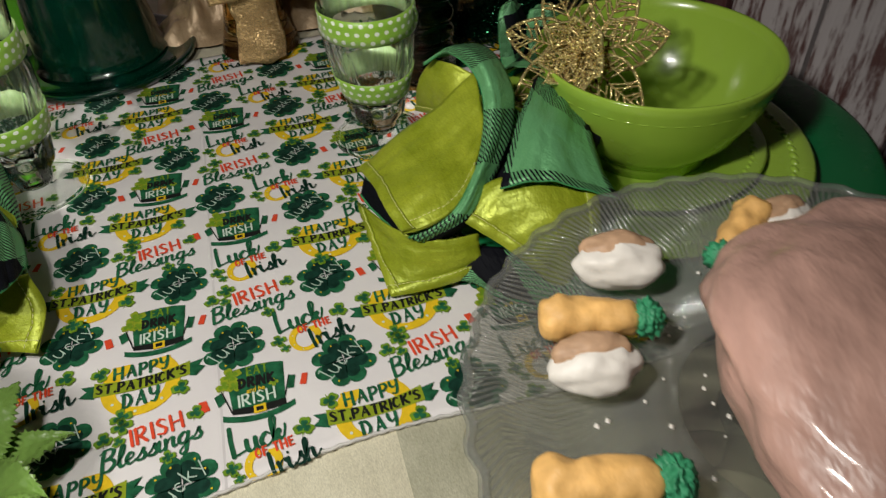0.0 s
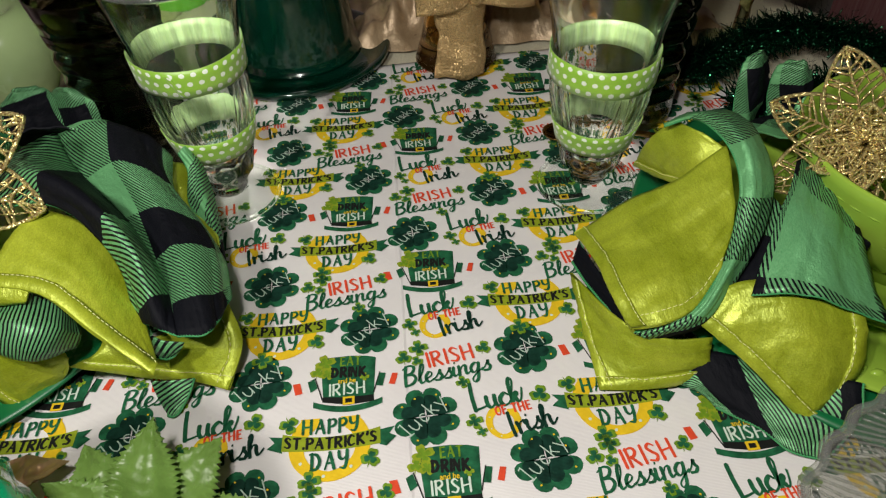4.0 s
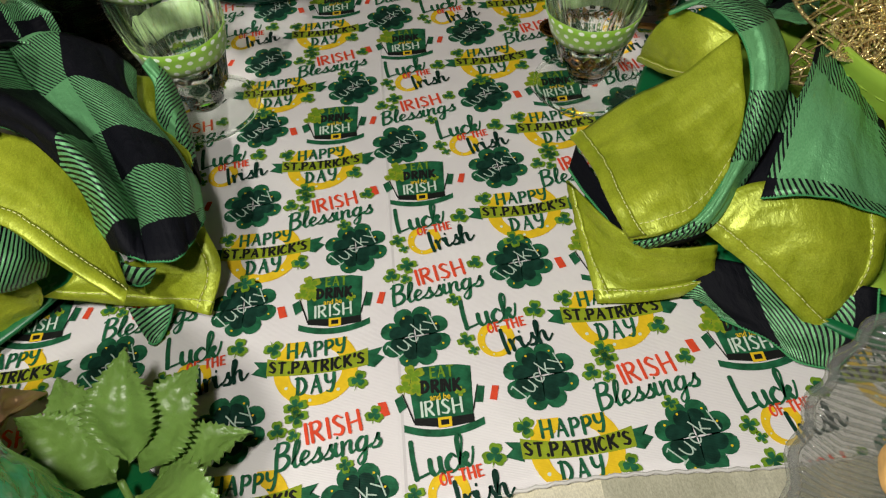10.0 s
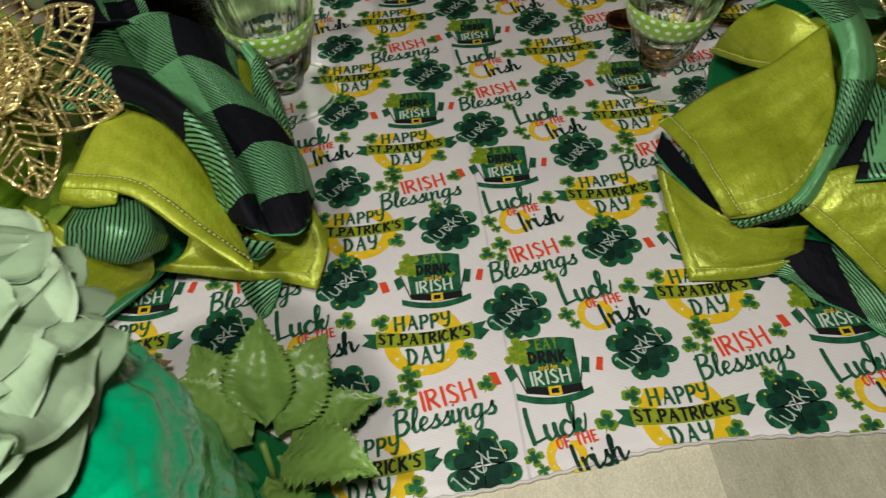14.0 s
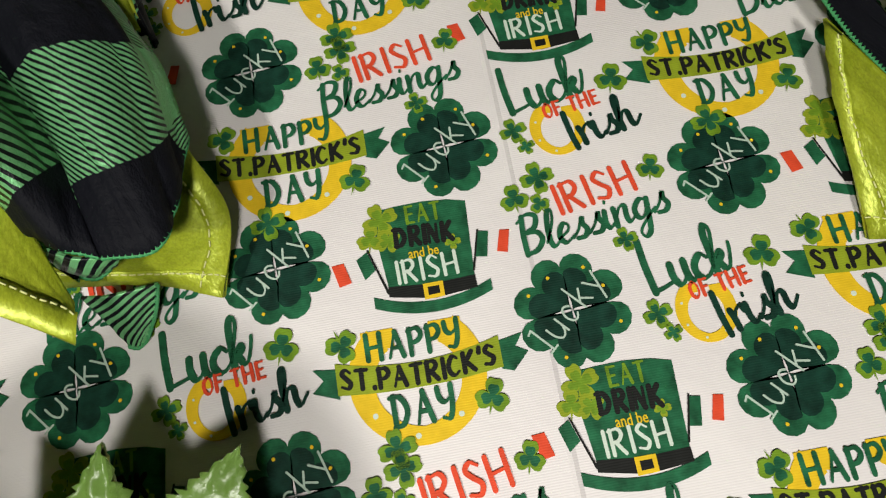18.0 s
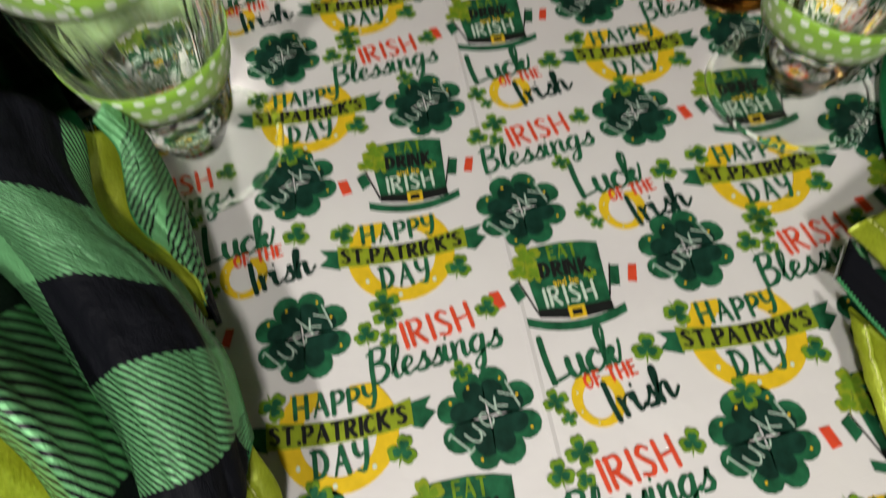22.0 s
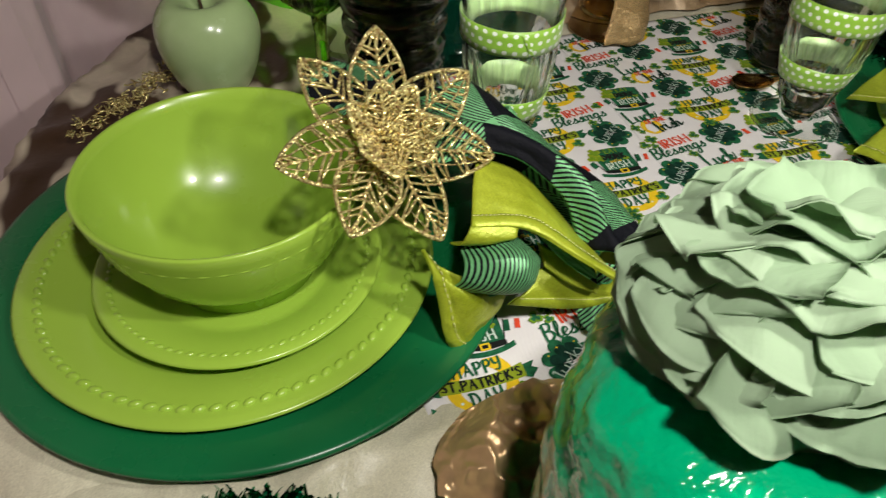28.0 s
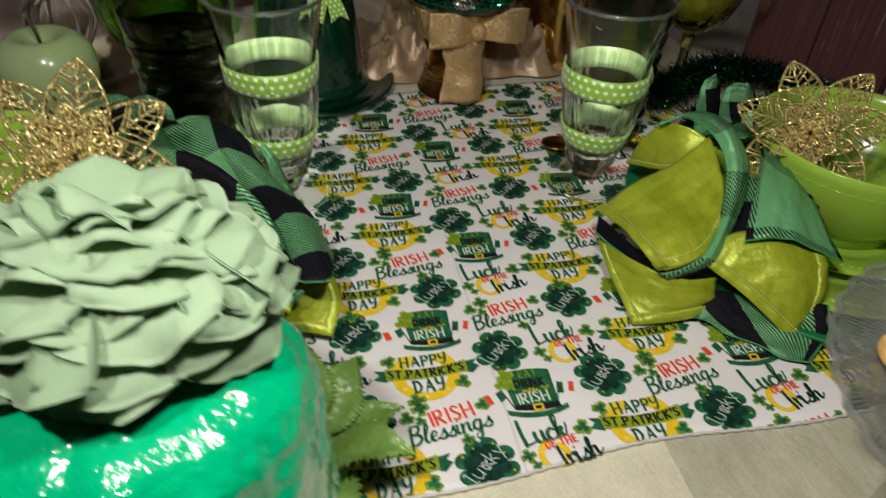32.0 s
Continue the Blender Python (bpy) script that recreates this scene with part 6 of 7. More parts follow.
fold_part(left_napkin, "inner_checked_fold", [
    [(-0.2255, -0.0504, 0.0660), (-0.2076, -0.0484, 0.0700), (-0.1922, -0.0493, 0.0660), (-0.1868, -0.0531, 0.0520)],
    [(-0.2267, -0.0629, 0.0660), (-0.2027, -0.0711, 0.0730), (-0.1874, -0.0700, 0.0660), (-0.1848, -0.0582, 0.0460)],
    [(-0.2296, -0.0652, 0.0560), (-0.2087, -0.0775, 0.0580), (-0.1956, -0.0777, 0.0540), (-0.1901, -0.0588, 0.0380)],
    [(-0.2351, -0.0543, 0.0400), (-0.2198, -0.0607, 0.0400), (-0.2057, -0.0622, 0.0380), (-0.1991, -0.0506, 0.0300)]],
    CHECK_WIDE, uvmap=(0.58, 0.35, 0.1, 0.1, 0.8, -0.78, 0, 0, 0, 0, 0, 0), fold=0.001, seed=12, edges=("u1",), crease=0.0008)
fold_part(left_napkin, "lime_tail", [
    [(-0.2457, -0.0513, 0.0720), (-0.2411, -0.0609, 0.0520), (-0.2387, -0.0681, 0.0220), (-0.2303, -0.0749, 0.0040)],
    [(-0.2399, -0.0509, 0.0620), (-0.2284, -0.0649, 0.0460), (-0.2249, -0.0695, 0.0220), (-0.2234, -0.0704, 0.0080)],
    [(-0.2219, -0.0564, 0.0480), (-0.2106, -0.0630, 0.0360), (-0.2079, -0.0624, 0.0220), (-0.2095, -0.0608, 0.0120)],
    [(-0.2035, -0.0522, 0.0400), (-0.1983, -0.0560, 0.0320), (-0.1995, -0.0574, 0.0240), (-0.2055, -0.0585, 0.0160)]],
    LIME_SATIN, fold=0.002, seed=15, hems=("u0",), label="lime satin inside")
fold_part(left_napkin, "tip_of_check", [
    [(-0.1572, -0.0676, 0.0160), (-0.1471, -0.0687, 0.0160), (-0.1349, -0.0672, 0.0140)],
    [(-0.1551, -0.0726, 0.0080), (-0.1464, -0.0755, 0.0090), (-0.1386, -0.0736, 0.0080)],
    [(-0.1492, -0.0816, 0.0030), (-0.1463, -0.0829, 0.0030), (-0.1436, -0.0811, 0.0030)]],
    CHECK, uvmap=(0.6, -0.2, 0.6, 0.2, 0.5, 0.3, 0, 0, 0, 0, 0, 0), fold=0.0006, seed=3, edges=("u1", "v1"), crease=0.0004)
for k, (x, y, a, h) in enumerate(((-0.262, 0.118, 20, 0.060), (-0.236, 0.122, -15, 0.056), (-0.249, 0.100, 5, 0.040))):
    c, s = math.cos(radians(a)), math.sin(radians(a))
    rows = []
    for f, wd, z in ((0, 0.010, 0.030), (0.4, 0.018, 0.030 + h * 0.45), (0.8, 0.016, 0.030 + h * 0.86), (1.0, 0.007, 0.030 + h)):
        rows.append([(x + wd * t * c - 0.008 * (1 - abs(t)) * s, y + wd * t * s - 0.008 * (1 - abs(t)) + 0.012 * f, z - 0.006 * f * abs(t)) for t in (-1, -0.4, 0.1, 0.6, 1)])
    fold_part(left_napkin, "upright_fold", rows, CHECK, (SQ, SQ, 0.3 * k, 0.2), 0.002, 20 + k, 0.2, ("v0",))
fold_part(left_napkin, "under_ring_fold", [
    [(-0.262, 0.112, 0.020), (-0.250, 0.080, 0.050), (-0.246, 0.040, 0.088)],
    [(-0.238, 0.116, 0.036), (-0.226, 0.086, 0.070), (-0.222, 0.046, 0.104)],
    [(-0.212, 0.112, 0.020), (-0.196, 0.086, 0.056), (-0.196, 0.058, 0.096)]],
    CHECK, (SQ, SQ, 0.2, 0.3), 0.002, 31, 0.1)

right_napkin = thing("napkin", "rumpled lime satin napkin backed with green and black buffalo check", "napkin", group="napkins")
fold_part(right_napkin, "upper_lime_fold", [
    [(0.1428, 0.0684, 0.0280), (0.1422, 0.0502, 0.0640), (0.1504, 0.0407, 0.0820)],
    [(0.1452, 0.0426, 0.0400), (0.1478, 0.0273, 0.0700), (0.1580, 0.0209, 0.0870)],
    [(0.1501, 0.0175, 0.0520), (0.1557, 0.0079, 0.0700), (0.1686, 0.0102, 0.0820)]],
    LIME_SATIN, fold=0.0015, seed=33, hems=("v0",), label="lime satin inside", crease=0.0008)
fold_part(right_napkin, "lime_flap", [
    [(0.1701, 0.0105, 0.0840), (0.1421, 0.0015, 0.0700), (0.1137, 0.0040, 0.0530), (0.0842, -0.0028, 0.0370)],
    [(0.1658, -0.0106, 0.0780), (0.1382, -0.0249, 0.0630), (0.1093, -0.0276, 0.0520), (0.0882, -0.0261, 0.0420)],
    [(0.1606, -0.0332, 0.0700), (0.1351, -0.0518, 0.0580), (0.1087, -0.0592, 0.0520), (0.0900, -0.0555, 0.0460)],
    [(0.1452, -0.0622, 0.0600), (0.1283, -0.0769, 0.0500), (0.1110, -0.0826, 0.0460), (0.0952, -0.0825, 0.0440)]],
    LIME_SATIN, fold=0.0012, seed=3, hems=("v1", "u1"), label="lime satin inside", crease=0.0016)
fold_part(right_napkin, "checked_fold", [
    [(0.1425, 0.0371, 0.0820), (0.1541, 0.0270, 0.0920), (0.1635, 0.0025, 0.0930), (0.1645, -0.0193, 0.0850), (0.1578, -0.0416, 0.0700), (0.1425, -0.0647, 0.0580), (0.1227, -0.0792, 0.0460), (0.0979, -0.0794, 0.0370)],
    [(0.1520, 0.0458, 0.0800), (0.1608, 0.0224, 0.0970), (0.1692, -0.0031, 0.0990), (0.1704, -0.0249, 0.0870), (0.1627, -0.0455, 0.0710), (0.1468, -0.0661, 0.0590), (0.1277, -0.0812, 0.0460), (0.1038, -0.0810, 0.0340)],
    [(0.1684, 0.0642, 0.0700), (0.1762, 0.0328, 0.0910), (0.1852, 0.0092, 0.0910), (0.1856, -0.0169, 0.0790), (0.1754, -0.0396, 0.0620), (0.1566, -0.0613, 0.0500), (0.1362, -0.0779, 0.0380), (0.1135, -0.0773, 0.0240)]],
    CHECK, uvmap=(-0.3, -2.2, 0.6, 0.1, 0.4, 5.5, 0, 0, 0, 0, 0, 0), fold=0.0012, seed=6, edges=("u0",), crease=0.0010)
fold_part(right_napkin, "lower_lime_fold", [
    [(0.0791, -0.0258, 0.0280), (0.0956, -0.0693, 0.0340), (0.1159, -0.0812, 0.0320), (0.1402, -0.0823, 0.0300)],
    [(0.0802, -0.0488, 0.0160), (0.0956, -0.0772, 0.0200), (0.1166, -0.0868, 0.0200), (0.1394, -0.0878, 0.0180)],
    [(0.0826, -0.0899, 0.0030), (0.1002, -0.0917, 0.0040), (0.1213, -0.0914, 0.0050), (0.1412, -0.0896, 0.0060)]],
    LIME_SATIN, fold=0.0012, seed=11, hems=("v0", "u1"), label="lime satin inside", crease=0.0010)
fold_part(right_napkin, "checked_lining", [
    [(0.0876, -0.0027, 0.0310), (0.0926, -0.0375, 0.0350), (0.0976, -0.0727, 0.0370)],
    [(0.0819, -0.0131, 0.0240), (0.0870, -0.0389, 0.0270), (0.0957, -0.0707, 0.0310)]],
    CHECK, uvmap=(0.7, 0.4, 0.5, 0.5, 0.5, 0.8, 0, 0, 0, 0, 0, 0), fold=0.0006, seed=13, edges=("u1",), crease=0.0004)
fold_part(right_napkin, "inner_checked_fold", [
    [(0.1873, -0.0025, 0.0660), (0.1721, -0.0331, 0.0520), (0.1514, -0.0576, 0.0440)],
    [(0.1908, -0.0303, 0.0680), (0.1763, -0.0526, 0.0580), (0.1678, -0.0671, 0.0480)]],
    CHECK_WIDE, uvmap=(0.8, 0.0, 0.4, 0.1, 0.2, 1.2, 0, 0, 0, 0, 0, 0), fold=0.0008, seed=17)
fold_part(right_napkin, "side_checked_fold", [
    [(0.2243, 0.0256, 0.0740), (0.1970, -0.0160, 0.0780), (0.1786, -0.0418, 0.0740), (0.1553, -0.0776, 0.0580)],
    [(0.2296, 0.0035, 0.0700), (0.2047, -0.0398, 0.0750), (0.1902, -0.0642, 0.0710), (0.1841, -0.0852, 0.0600)],
    [(0.2373, -0.0145, 0.0600), (0.2244, -0.0511, 0.0600), (0.2211, -0.0731, 0.0540), (0.2253, -0.0930, 0.0420)]],
    CHECK_WIDE, uvmap=(-0.55, -0.98, 1.15, 0.0, -0.05, 1.6, 0, 0, 0, 0, 0, 0), fold=0.0016, seed=18, edges=("v1",), crease=0.0022)
fold_part(right_napkin, "wide_lime_fold", [
    [(0.1309, -0.0774, 0.0400), (0.1494, -0.0669, 0.0540), (0.1764, -0.0714, 0.0580), (0.2149, -0.0755, 0.0500)],
    [(0.1405, -0.0861, 0.0340), (0.1575, -0.0832, 0.0470), (0.1799, -0.0872, 0.0510), (0.2117, -0.0922, 0.0440)],
    [(0.1581, -0.1011, 0.0220), (0.1688, -0.1001, 0.0330), (0.1856, -0.1032, 0.0370), (0.2092, -0.1040, 0.0300)],
    [(0.1780, -0.1219, 0.0080), (0.1808, -0.1218, 0.0100), (0.1885, -0.1177, 0.0140), (0.2007, -0.1123, 0.0140)]],
    LIME_SATIN, fold=0.0012, seed=14, hems=("v0", "v1"), label="lime satin inside", freq=30, crease=0.0014)
fold_part(right_napkin, "lower_checked_fold", [
    [(0.1245, -0.0921, 0.0060), (0.1376, -0.0825, 0.0200), (0.1663, -0.0907, 0.0180), (0.2068, -0.1130, 0.0240)],
    [(0.1335, -0.0980, 0.0050), (0.1427, -0.1016, 0.0120), (0.1672, -0.1125, 0.0120), (0.2014, -0.1270, 0.0140)],
    [(0.1398, -0.1063, 0.0030), (0.1563, -0.1202, 0.0040), (0.1652, -0.1351, 0.0040), (0.1810, -0.1415, 0.0040)]],
    CHECK_WIDE, uvmap=(0.75, 0.09, 0.5, 0.0, 0.0, 2.6, 0, 0, 0, 0, 0, 0), fold=0.0010, seed=22, edges=("u1", "v1"), crease=0.0010)
fold_part(right_napkin, "far_checked_fold", [
    [(0.215, -0.002, 0.074), (0.227, -0.018, 0.068), (0.236, -0.044, 0.054)],
    [(0.206, -0.018, 0.072), (0.216, -0.034, 0.066), (0.226, -0.056, 0.052)]],
    CHECK, uvmap=(0.8, 0.7, 0.3, 0.2, 0.4, 0.4, 0, 0, 0, 0, 0, 0), fold=0.001, seed=24, edges=("u0",))
care_tag = part("care_tag", sheet("care_tag", [[(0.0887, -0.0022, 0.0250), (0.0821, -0.0122, 0.0210)], [(0.0938, -0.0077, 0.0250), (0.0868, -0.0175, 0.0210)]], TAG_WHITE, 0.0004, steps=4)[0], right_napkin, "small white care tag")
for k, (x, y, a, h) in enumerate(((0.236, 0.112, 15, 0.056), (0.262, 0.104, -20, 0.050), (0.276, 0.092, -5, 0.030))):
    c, s = math.cos(radians(a)), math.sin(radians(a))
    rows = []
    for f, wd, z in ((0, 0.010, 0.026), (0.4, 0.014, 0.026 + h * 0.45), (0.8, 0.012, 0.026 + h * 0.86), (1.0, 0.004, 0.026 + h)):
        rows.append([(x + wd * t * c - 0.008 * (1 - abs(t)) * s, y + wd * t * s - 0.007 * (1 - abs(t)) + 0.012 * f, z - 0.006 * f * abs(t)) for t in (-1, -0.4, 0.1, 0.6, 1)])
    fold_part(right_napkin, "upright_fold", rows, CHECK, (SQ, SQ, 0.35 * k + 0.2, 0.1), 0.002, 40 + k, 0.2, ("v0",))
fold_part(right_napkin, "under_ring_fold", [
    [(0.222, 0.112, 0.018), (0.222, 0.088, 0.040), (0.226, 0.050, 0.056)],
    [(0.252, 0.108, 0.026), (0.246, 0.082, 0.050), (0.242, 0.042, 0.062)],
    [(0.282, 0.096, 0.014), (0.268, 0.076, 0.034), (0.258, 0.036, 0.050)]],
    CHECK, (SQ, SQ, 0.4, 0.1), 0.002, 51, 0.1)

# ---- gold glitter flowers on the napkin rings ----


def filigree_petal(length, width, seed, curl):
    """A leaf-shaped wire outline filled with a net of glittering wires."""
    r = random.Random(seed)

    def lift(x, y):
        f = x / length
        return curl * length * f * f + 0.10 * width * (1 - (2 * y / width) ** 2) * math.sin(math.pi * min(1, f))

    def half(f):
        return width * 0.5 * math.sin(math.pi * f ** 0.85) ** 0.8 if 0 < f < 1 else 0.0
    out = []
    for side in (1, -1):
        pts = []
        for i in range(15):
            f = i / 14
            y = side * half(f)
            pts.append((length * f, y, lift(length * f, y)))
        out.append(tube(pts, 0.0015, 5))
    mid = [(length * i / 10, 0.0008 * math.sin(i), lift(length * i / 10, 0)) for i in range(11)]
    out.append(tube(mid, 0.0011, 5))
    for i in range(12):
        f0 = 0.08 + 0.84 * i / 11
        for side in (1, -1):
            f1 = min(0.97, max(0.06, f0 + r.uniform(0.05, 0.22)))
            y1 = side * half(f1)
            a = (length * f0, 0, lift(length * f0, 0))
            b = (length * f1, y1, lift(length * f1, y1))
            m_ = tuple((p + q) / 2 + r.uniform(-0.0012, 0.0012) for p, q in zip(a, b))
            out.append(tube([a, m_, b], 0.0010, 4))
            if i % 2 == 0 and f1 < 0.85:
                f2 = min(0.95, f1 + 0.22)
                y2 = side * half(f2) * 0.5
                out.append(tube([(length * f1, y1 * 0.5, lift(length * f1, y1 * 0.5)), (length * f2, y2, lift(length * f2, y2))], 0.0006, 4))
    return mesh_of("petal", *join(out), GOLD_GLITTER)


OUTER = [filigree_petal(0.066, 0.040, s, 0.12) for s in (1, 2, 3)]
INNER = [filigree_petal(0.032, 0.022, s, 0.45) for s in (4, 5, 6)]


def gold_flower(at, normal, spin, size, label, seed):
    r = random.Random(seed)
    z = Vector(normal).normalized()
    x = z.orthogonal().normalized()
    m = Matrix.Translation(at) @ Matrix((x, z.cross(x), z)).transposed().to_4x4() @ pose(0, 0, 0, 0, 0, spin)
    ob = thing("napkin_ring_flower", label, "artificial flower", m=m @ Matrix.Scale(size, 4), group="gold flowers")
    for i in range(7):
        part("petal", OUTER[i % 3], ob, m=pose(0, 0, 0, 0, 0, 51.4 * i + r.uniform(-6, 6)) @ pose(0.004, 0, 0, r.uniform(-12, 12), r.uniform(-8, 8), 0))
    for i in range(7):
        part("petal", INNER[i % 3], ob, m=pose(0, 0, 0.003, 0, 0, 51.4 * i + 20 + r.uniform(-8, 8)) @ pose(0.003, 0, 0, r.uniform(-12, 12), r.uniform(-22, -8), 0))
    stamens = []
    for i in range(48):
        a, q, l = r.uniform(0, 2 * math.pi), r.uniform(0.15, 1.0), r.uniform(0.008, 0.019)
        e = (q * 0.021 * math.cos(a), q * 0.021 * math.sin(a), l * (1.1 - 0.5 * q))
        stamens.append(tube([(0, 0, 0), (e[0] * 0.6, e[1] * 0.6, l * 0.5), e], [0.0006, 0.0006, 0.0011], 5))
    part("flower_heart", mesh_of("flower_heart", *join(stamens), GOLD_GLITTER), ob, "gold glitter wire heart")
    ring = [(0.017 * math.cos(2 * math.pi * i / 40), 0.006 * math.sin(2 * math.pi * i / 40), -0.020 + 0.017 * math.sin(2 * math.pi * i / 40)) for i in range(40)]
    part("ring", mesh_of("ring", *tube(ring, 0.0022, 8, True), GOLD_METAL), ob, "plain gold napkin ring")


gold_flower((-0.253, -0.004, 0.109), (0.16, -0.60, 0.78), 34, 0.85, "gold glitter wire flower leaning against a lime bowl", 2)
gold_flower((0.2355, -0.010, 0.093), (-0.62, -0.56, 0.40), 20, 0.76, "gold glitter wire flower hooked over a bowl rim", 5)

# ---- behind the place settings ----
apple = thing("apple", "pale green glossy artificial apple with a brown stem", "apple", (-0.341, 0.262, -0.0022))
ap = [(0.0, 0.076), (0.006, 0.0765), (0.014, 0.083), (0.024, 0.086), (0.034, 0.080), (0.0405, 0.068), (0.0415, 0.052), (0.037, 0.032), (0.029, 0.014), (0.020, 0.003), (0.012, 0.0), (0.005, 0.003), (0.0, 0.005)]
part("flesh", turned("flesh", smooth_curve(ap, 5), APPLE, 64, lambda a, r, z: r * (1 + 0.02 * math.cos(5 * a) * (1 if z < 0.03 else 0.4) + 0.01 * math.sin(a))), apple)
part("stem", mesh_of("stem", *tube([(0.0, 0.0, 0.074), (-0.001, 0.0, 0.086), (-0.004, 0.001, 0.100)], [0.0016, 0.0013, 0.0018], 8), STEM), apple)


def tumbler(at, label):
    ob = thing("tumbler", label, "drinking glass", (*at, -0.0022), "smoky tumblers")
    out = [(0.0, 0.0), (0.029, 0.0), (0.031, 0.004)]
    z = 0.006
    while z < 0.112:
        r = 0.0315 + 0.0075 * z / 0.14
        out += [(r - 0.0012, z), (r + 0.0009, z + 0.005), (r + 0.0011, z + 0.011), (r - 0.0012, z + 0.0168)]
        z += 0.0172
    out += [(0.0378, 0.116), (0.0392, 0.130), (0.0405, 0.1425), (0.0400, 0.1438), (0.0390, 0.1425), (0.0375, 0.128), (0.0355, 0.112), (0.0325, 0.060), (0.0295, 0.010), (0.0, 0.009)]
    body = part("glass_body", turned("glass_body", out, GLASS_BROWN, 72, lambda a, r, z: r + (0.0006 * math.cos(9 * a + 30 * z) if 0.006 < z < 0.112 else 0)), ob)
    part("drink", turned("drink", [(0.0, 0.0095), (0.029, 0.0105), (0.032, 0.060), (0.0338, 0.098), (0.0, 0.098)], DRINK, 48), ob, "dark drink inside")
    return ob


DRINK = mat("dark_olive_drink", (0.022, 0.020, 0.010), 0.1, var=0.2, bump=0.0)
tumbler((-0.208, 0.158), "smoky olive ribbed glass tumbler on the tablecloth")
tumbler((0.172, 0.176), "smoky olive ribbed glass tumbler behind a ribboned glass")


def spoon(at, turn):
    ob = thing("spoon", "small dark gold spoon lying behind a footed glass", "spoon", m=pose(*at, 0, 0, turn))
    n, vs, fs = 20, [], []
    for lay in (0.0, -0.0009):
        for k in range(7):
            f = k / 6
            for i in range(n):
                a = 2 * math.pi * i / n
                vs.append((0.019 * f * math.cos(a), 0.0125 * f * (1 - 0.12 * math.cos(a)) * math.sin(a), 0.0065 * f * f + lay + 0.001))
    h = 7 * n
    for k in range(6):
        for i in range(n):
            j = (i + 1) % n
            fs += [(k * n + i, k * n + j, (k + 1) * n + j, (k + 1) * n + i), (h + k * n + i, h + (k + 1) * n + i, h + (k + 1) * n + j, h + k * n + j)]
    fs += [(6 * n + i, 6 * n + (i + 1) % n, h + 6 * n + (i + 1) % n, h + 6 * n + i) for i in range(n)]
    part("bowl", mesh_of("bowl", vs, fs, SPOON_GOLD), ob)
    part("handle", mesh_of("handle", *tube([(0.0185, 0, 0.0072), (0.030, 0, 0.0098), (0.055, 0, 0.0085), (0.085, 0, 0.0035)], [0.0026, 0.0018, 0.0022, 0.0036], 10), SPOON_GOLD), ob)


SPOON_GOLD = mat("dark_gold_metal", (0.36, 0.22, 0.07), 0.24, 1.0, var=0.25, bump=0.05)
spoon((0.113, 0.142, 0.0016), -12)


def goblet(at, glass, h, label, bands):
    ob = thing("goblet", label, "goblet", (*at, -0.0022), "green goblets")
    h = h - 0.016
    foot = [(0.0, 0.0), (0.034, 0.0), (0.034, 0.0025), (0.018, 0.006), (0.0065, 0.0138), (0.0, 0.0138)]
    stem = [(0.0, 0.0140), (0.0065, 0.0140), (0.0055, 0.040), (0.0072, 0.0558), (0.0, 0.0558)]
    out = [(0.0, 0.0560), (0.0075, 0.0560), (0.018, 0.064), (0.032, 0.076), (0.043, 0.100), (0.0485, 0.130), (0.0495, 0.136), (0.0505, 0.142), (0.0515, 0.148), (0.0525, 0.154), (0.0532, 0.160), (0.0540, h - 0.004), (0.0548, h), (0.0536, h + 0.0005), (0.0525, h - 0.004), (0.0468, 0.130), (0.0413, 0.100), (0.030, 0.079), (0.014, 0.068), (0.0, 0.066)]

    def facets(a, r, z):
        return r + (0.0028 * (abs(math.cos(7 * a)) - 0.5) if 0.062 < z < 0.122 and r > 0.01 else 0.0016 * math.cos(14 * a) * math.sin(z * 420) if 0.122 <= z < h - 0.006 else 0)
    for name, prof, wave in (("glass_bowl", out, facets), ("stem", stem, None), ("foot", foot, None)):
        part(name, turned(name, prof, glass, 84, wave), ob).visible_shadow = False
    pts = [(0.0542 * math.cos(2 * math.pi * i / 72), 0.0542 * math.sin(2 * math.pi * i / 72), h) for i in range(72)]
    part("rim", mesh_of("rim", *tube(pts, 0.0012, 8, True), GREEN_RIM), ob).visible_shadow = False
    if bands:
        for z in (0.138, 0.1425, 0.147):
            pts = [((0.0530) * math.cos(2 * math.pi * i / 60), 0.0530 * math.sin(2 * math.pi * i / 60), z) for i in range(60)]
            part("rhinestone_band", mesh_of("rhinestone_band", *tube(pts, [0.0014 + 0.0006 * (i % 2) for i in range(60)], 6, True), GREEN_STONE), ob, "row of green rhinestones")
        part("drink", turned("drink", [(0.0, 0.0685), (0.012, 0.070), (0.028, 0.080), (0.0400, 0.100), (0.0455, 0.128), (0.0, 0.128)], YELLOW_DRINK, 48), ob, "yellow-green drink inside")


YELLOW_DRINK = mat("yellow_green_drink", (0.12, 0.115, 0.02), 0.15, var=0.2, bump=0)
goblet((-0.248, 0.275), GLASS_GREEN, 0.190, "tall green faceted glass goblet beside a tumbler", False)
goblet((0.300, 0.275), GLASS_YELLOW, 0.192, "yellow-green glass goblet with rows of green rhinestones", True)

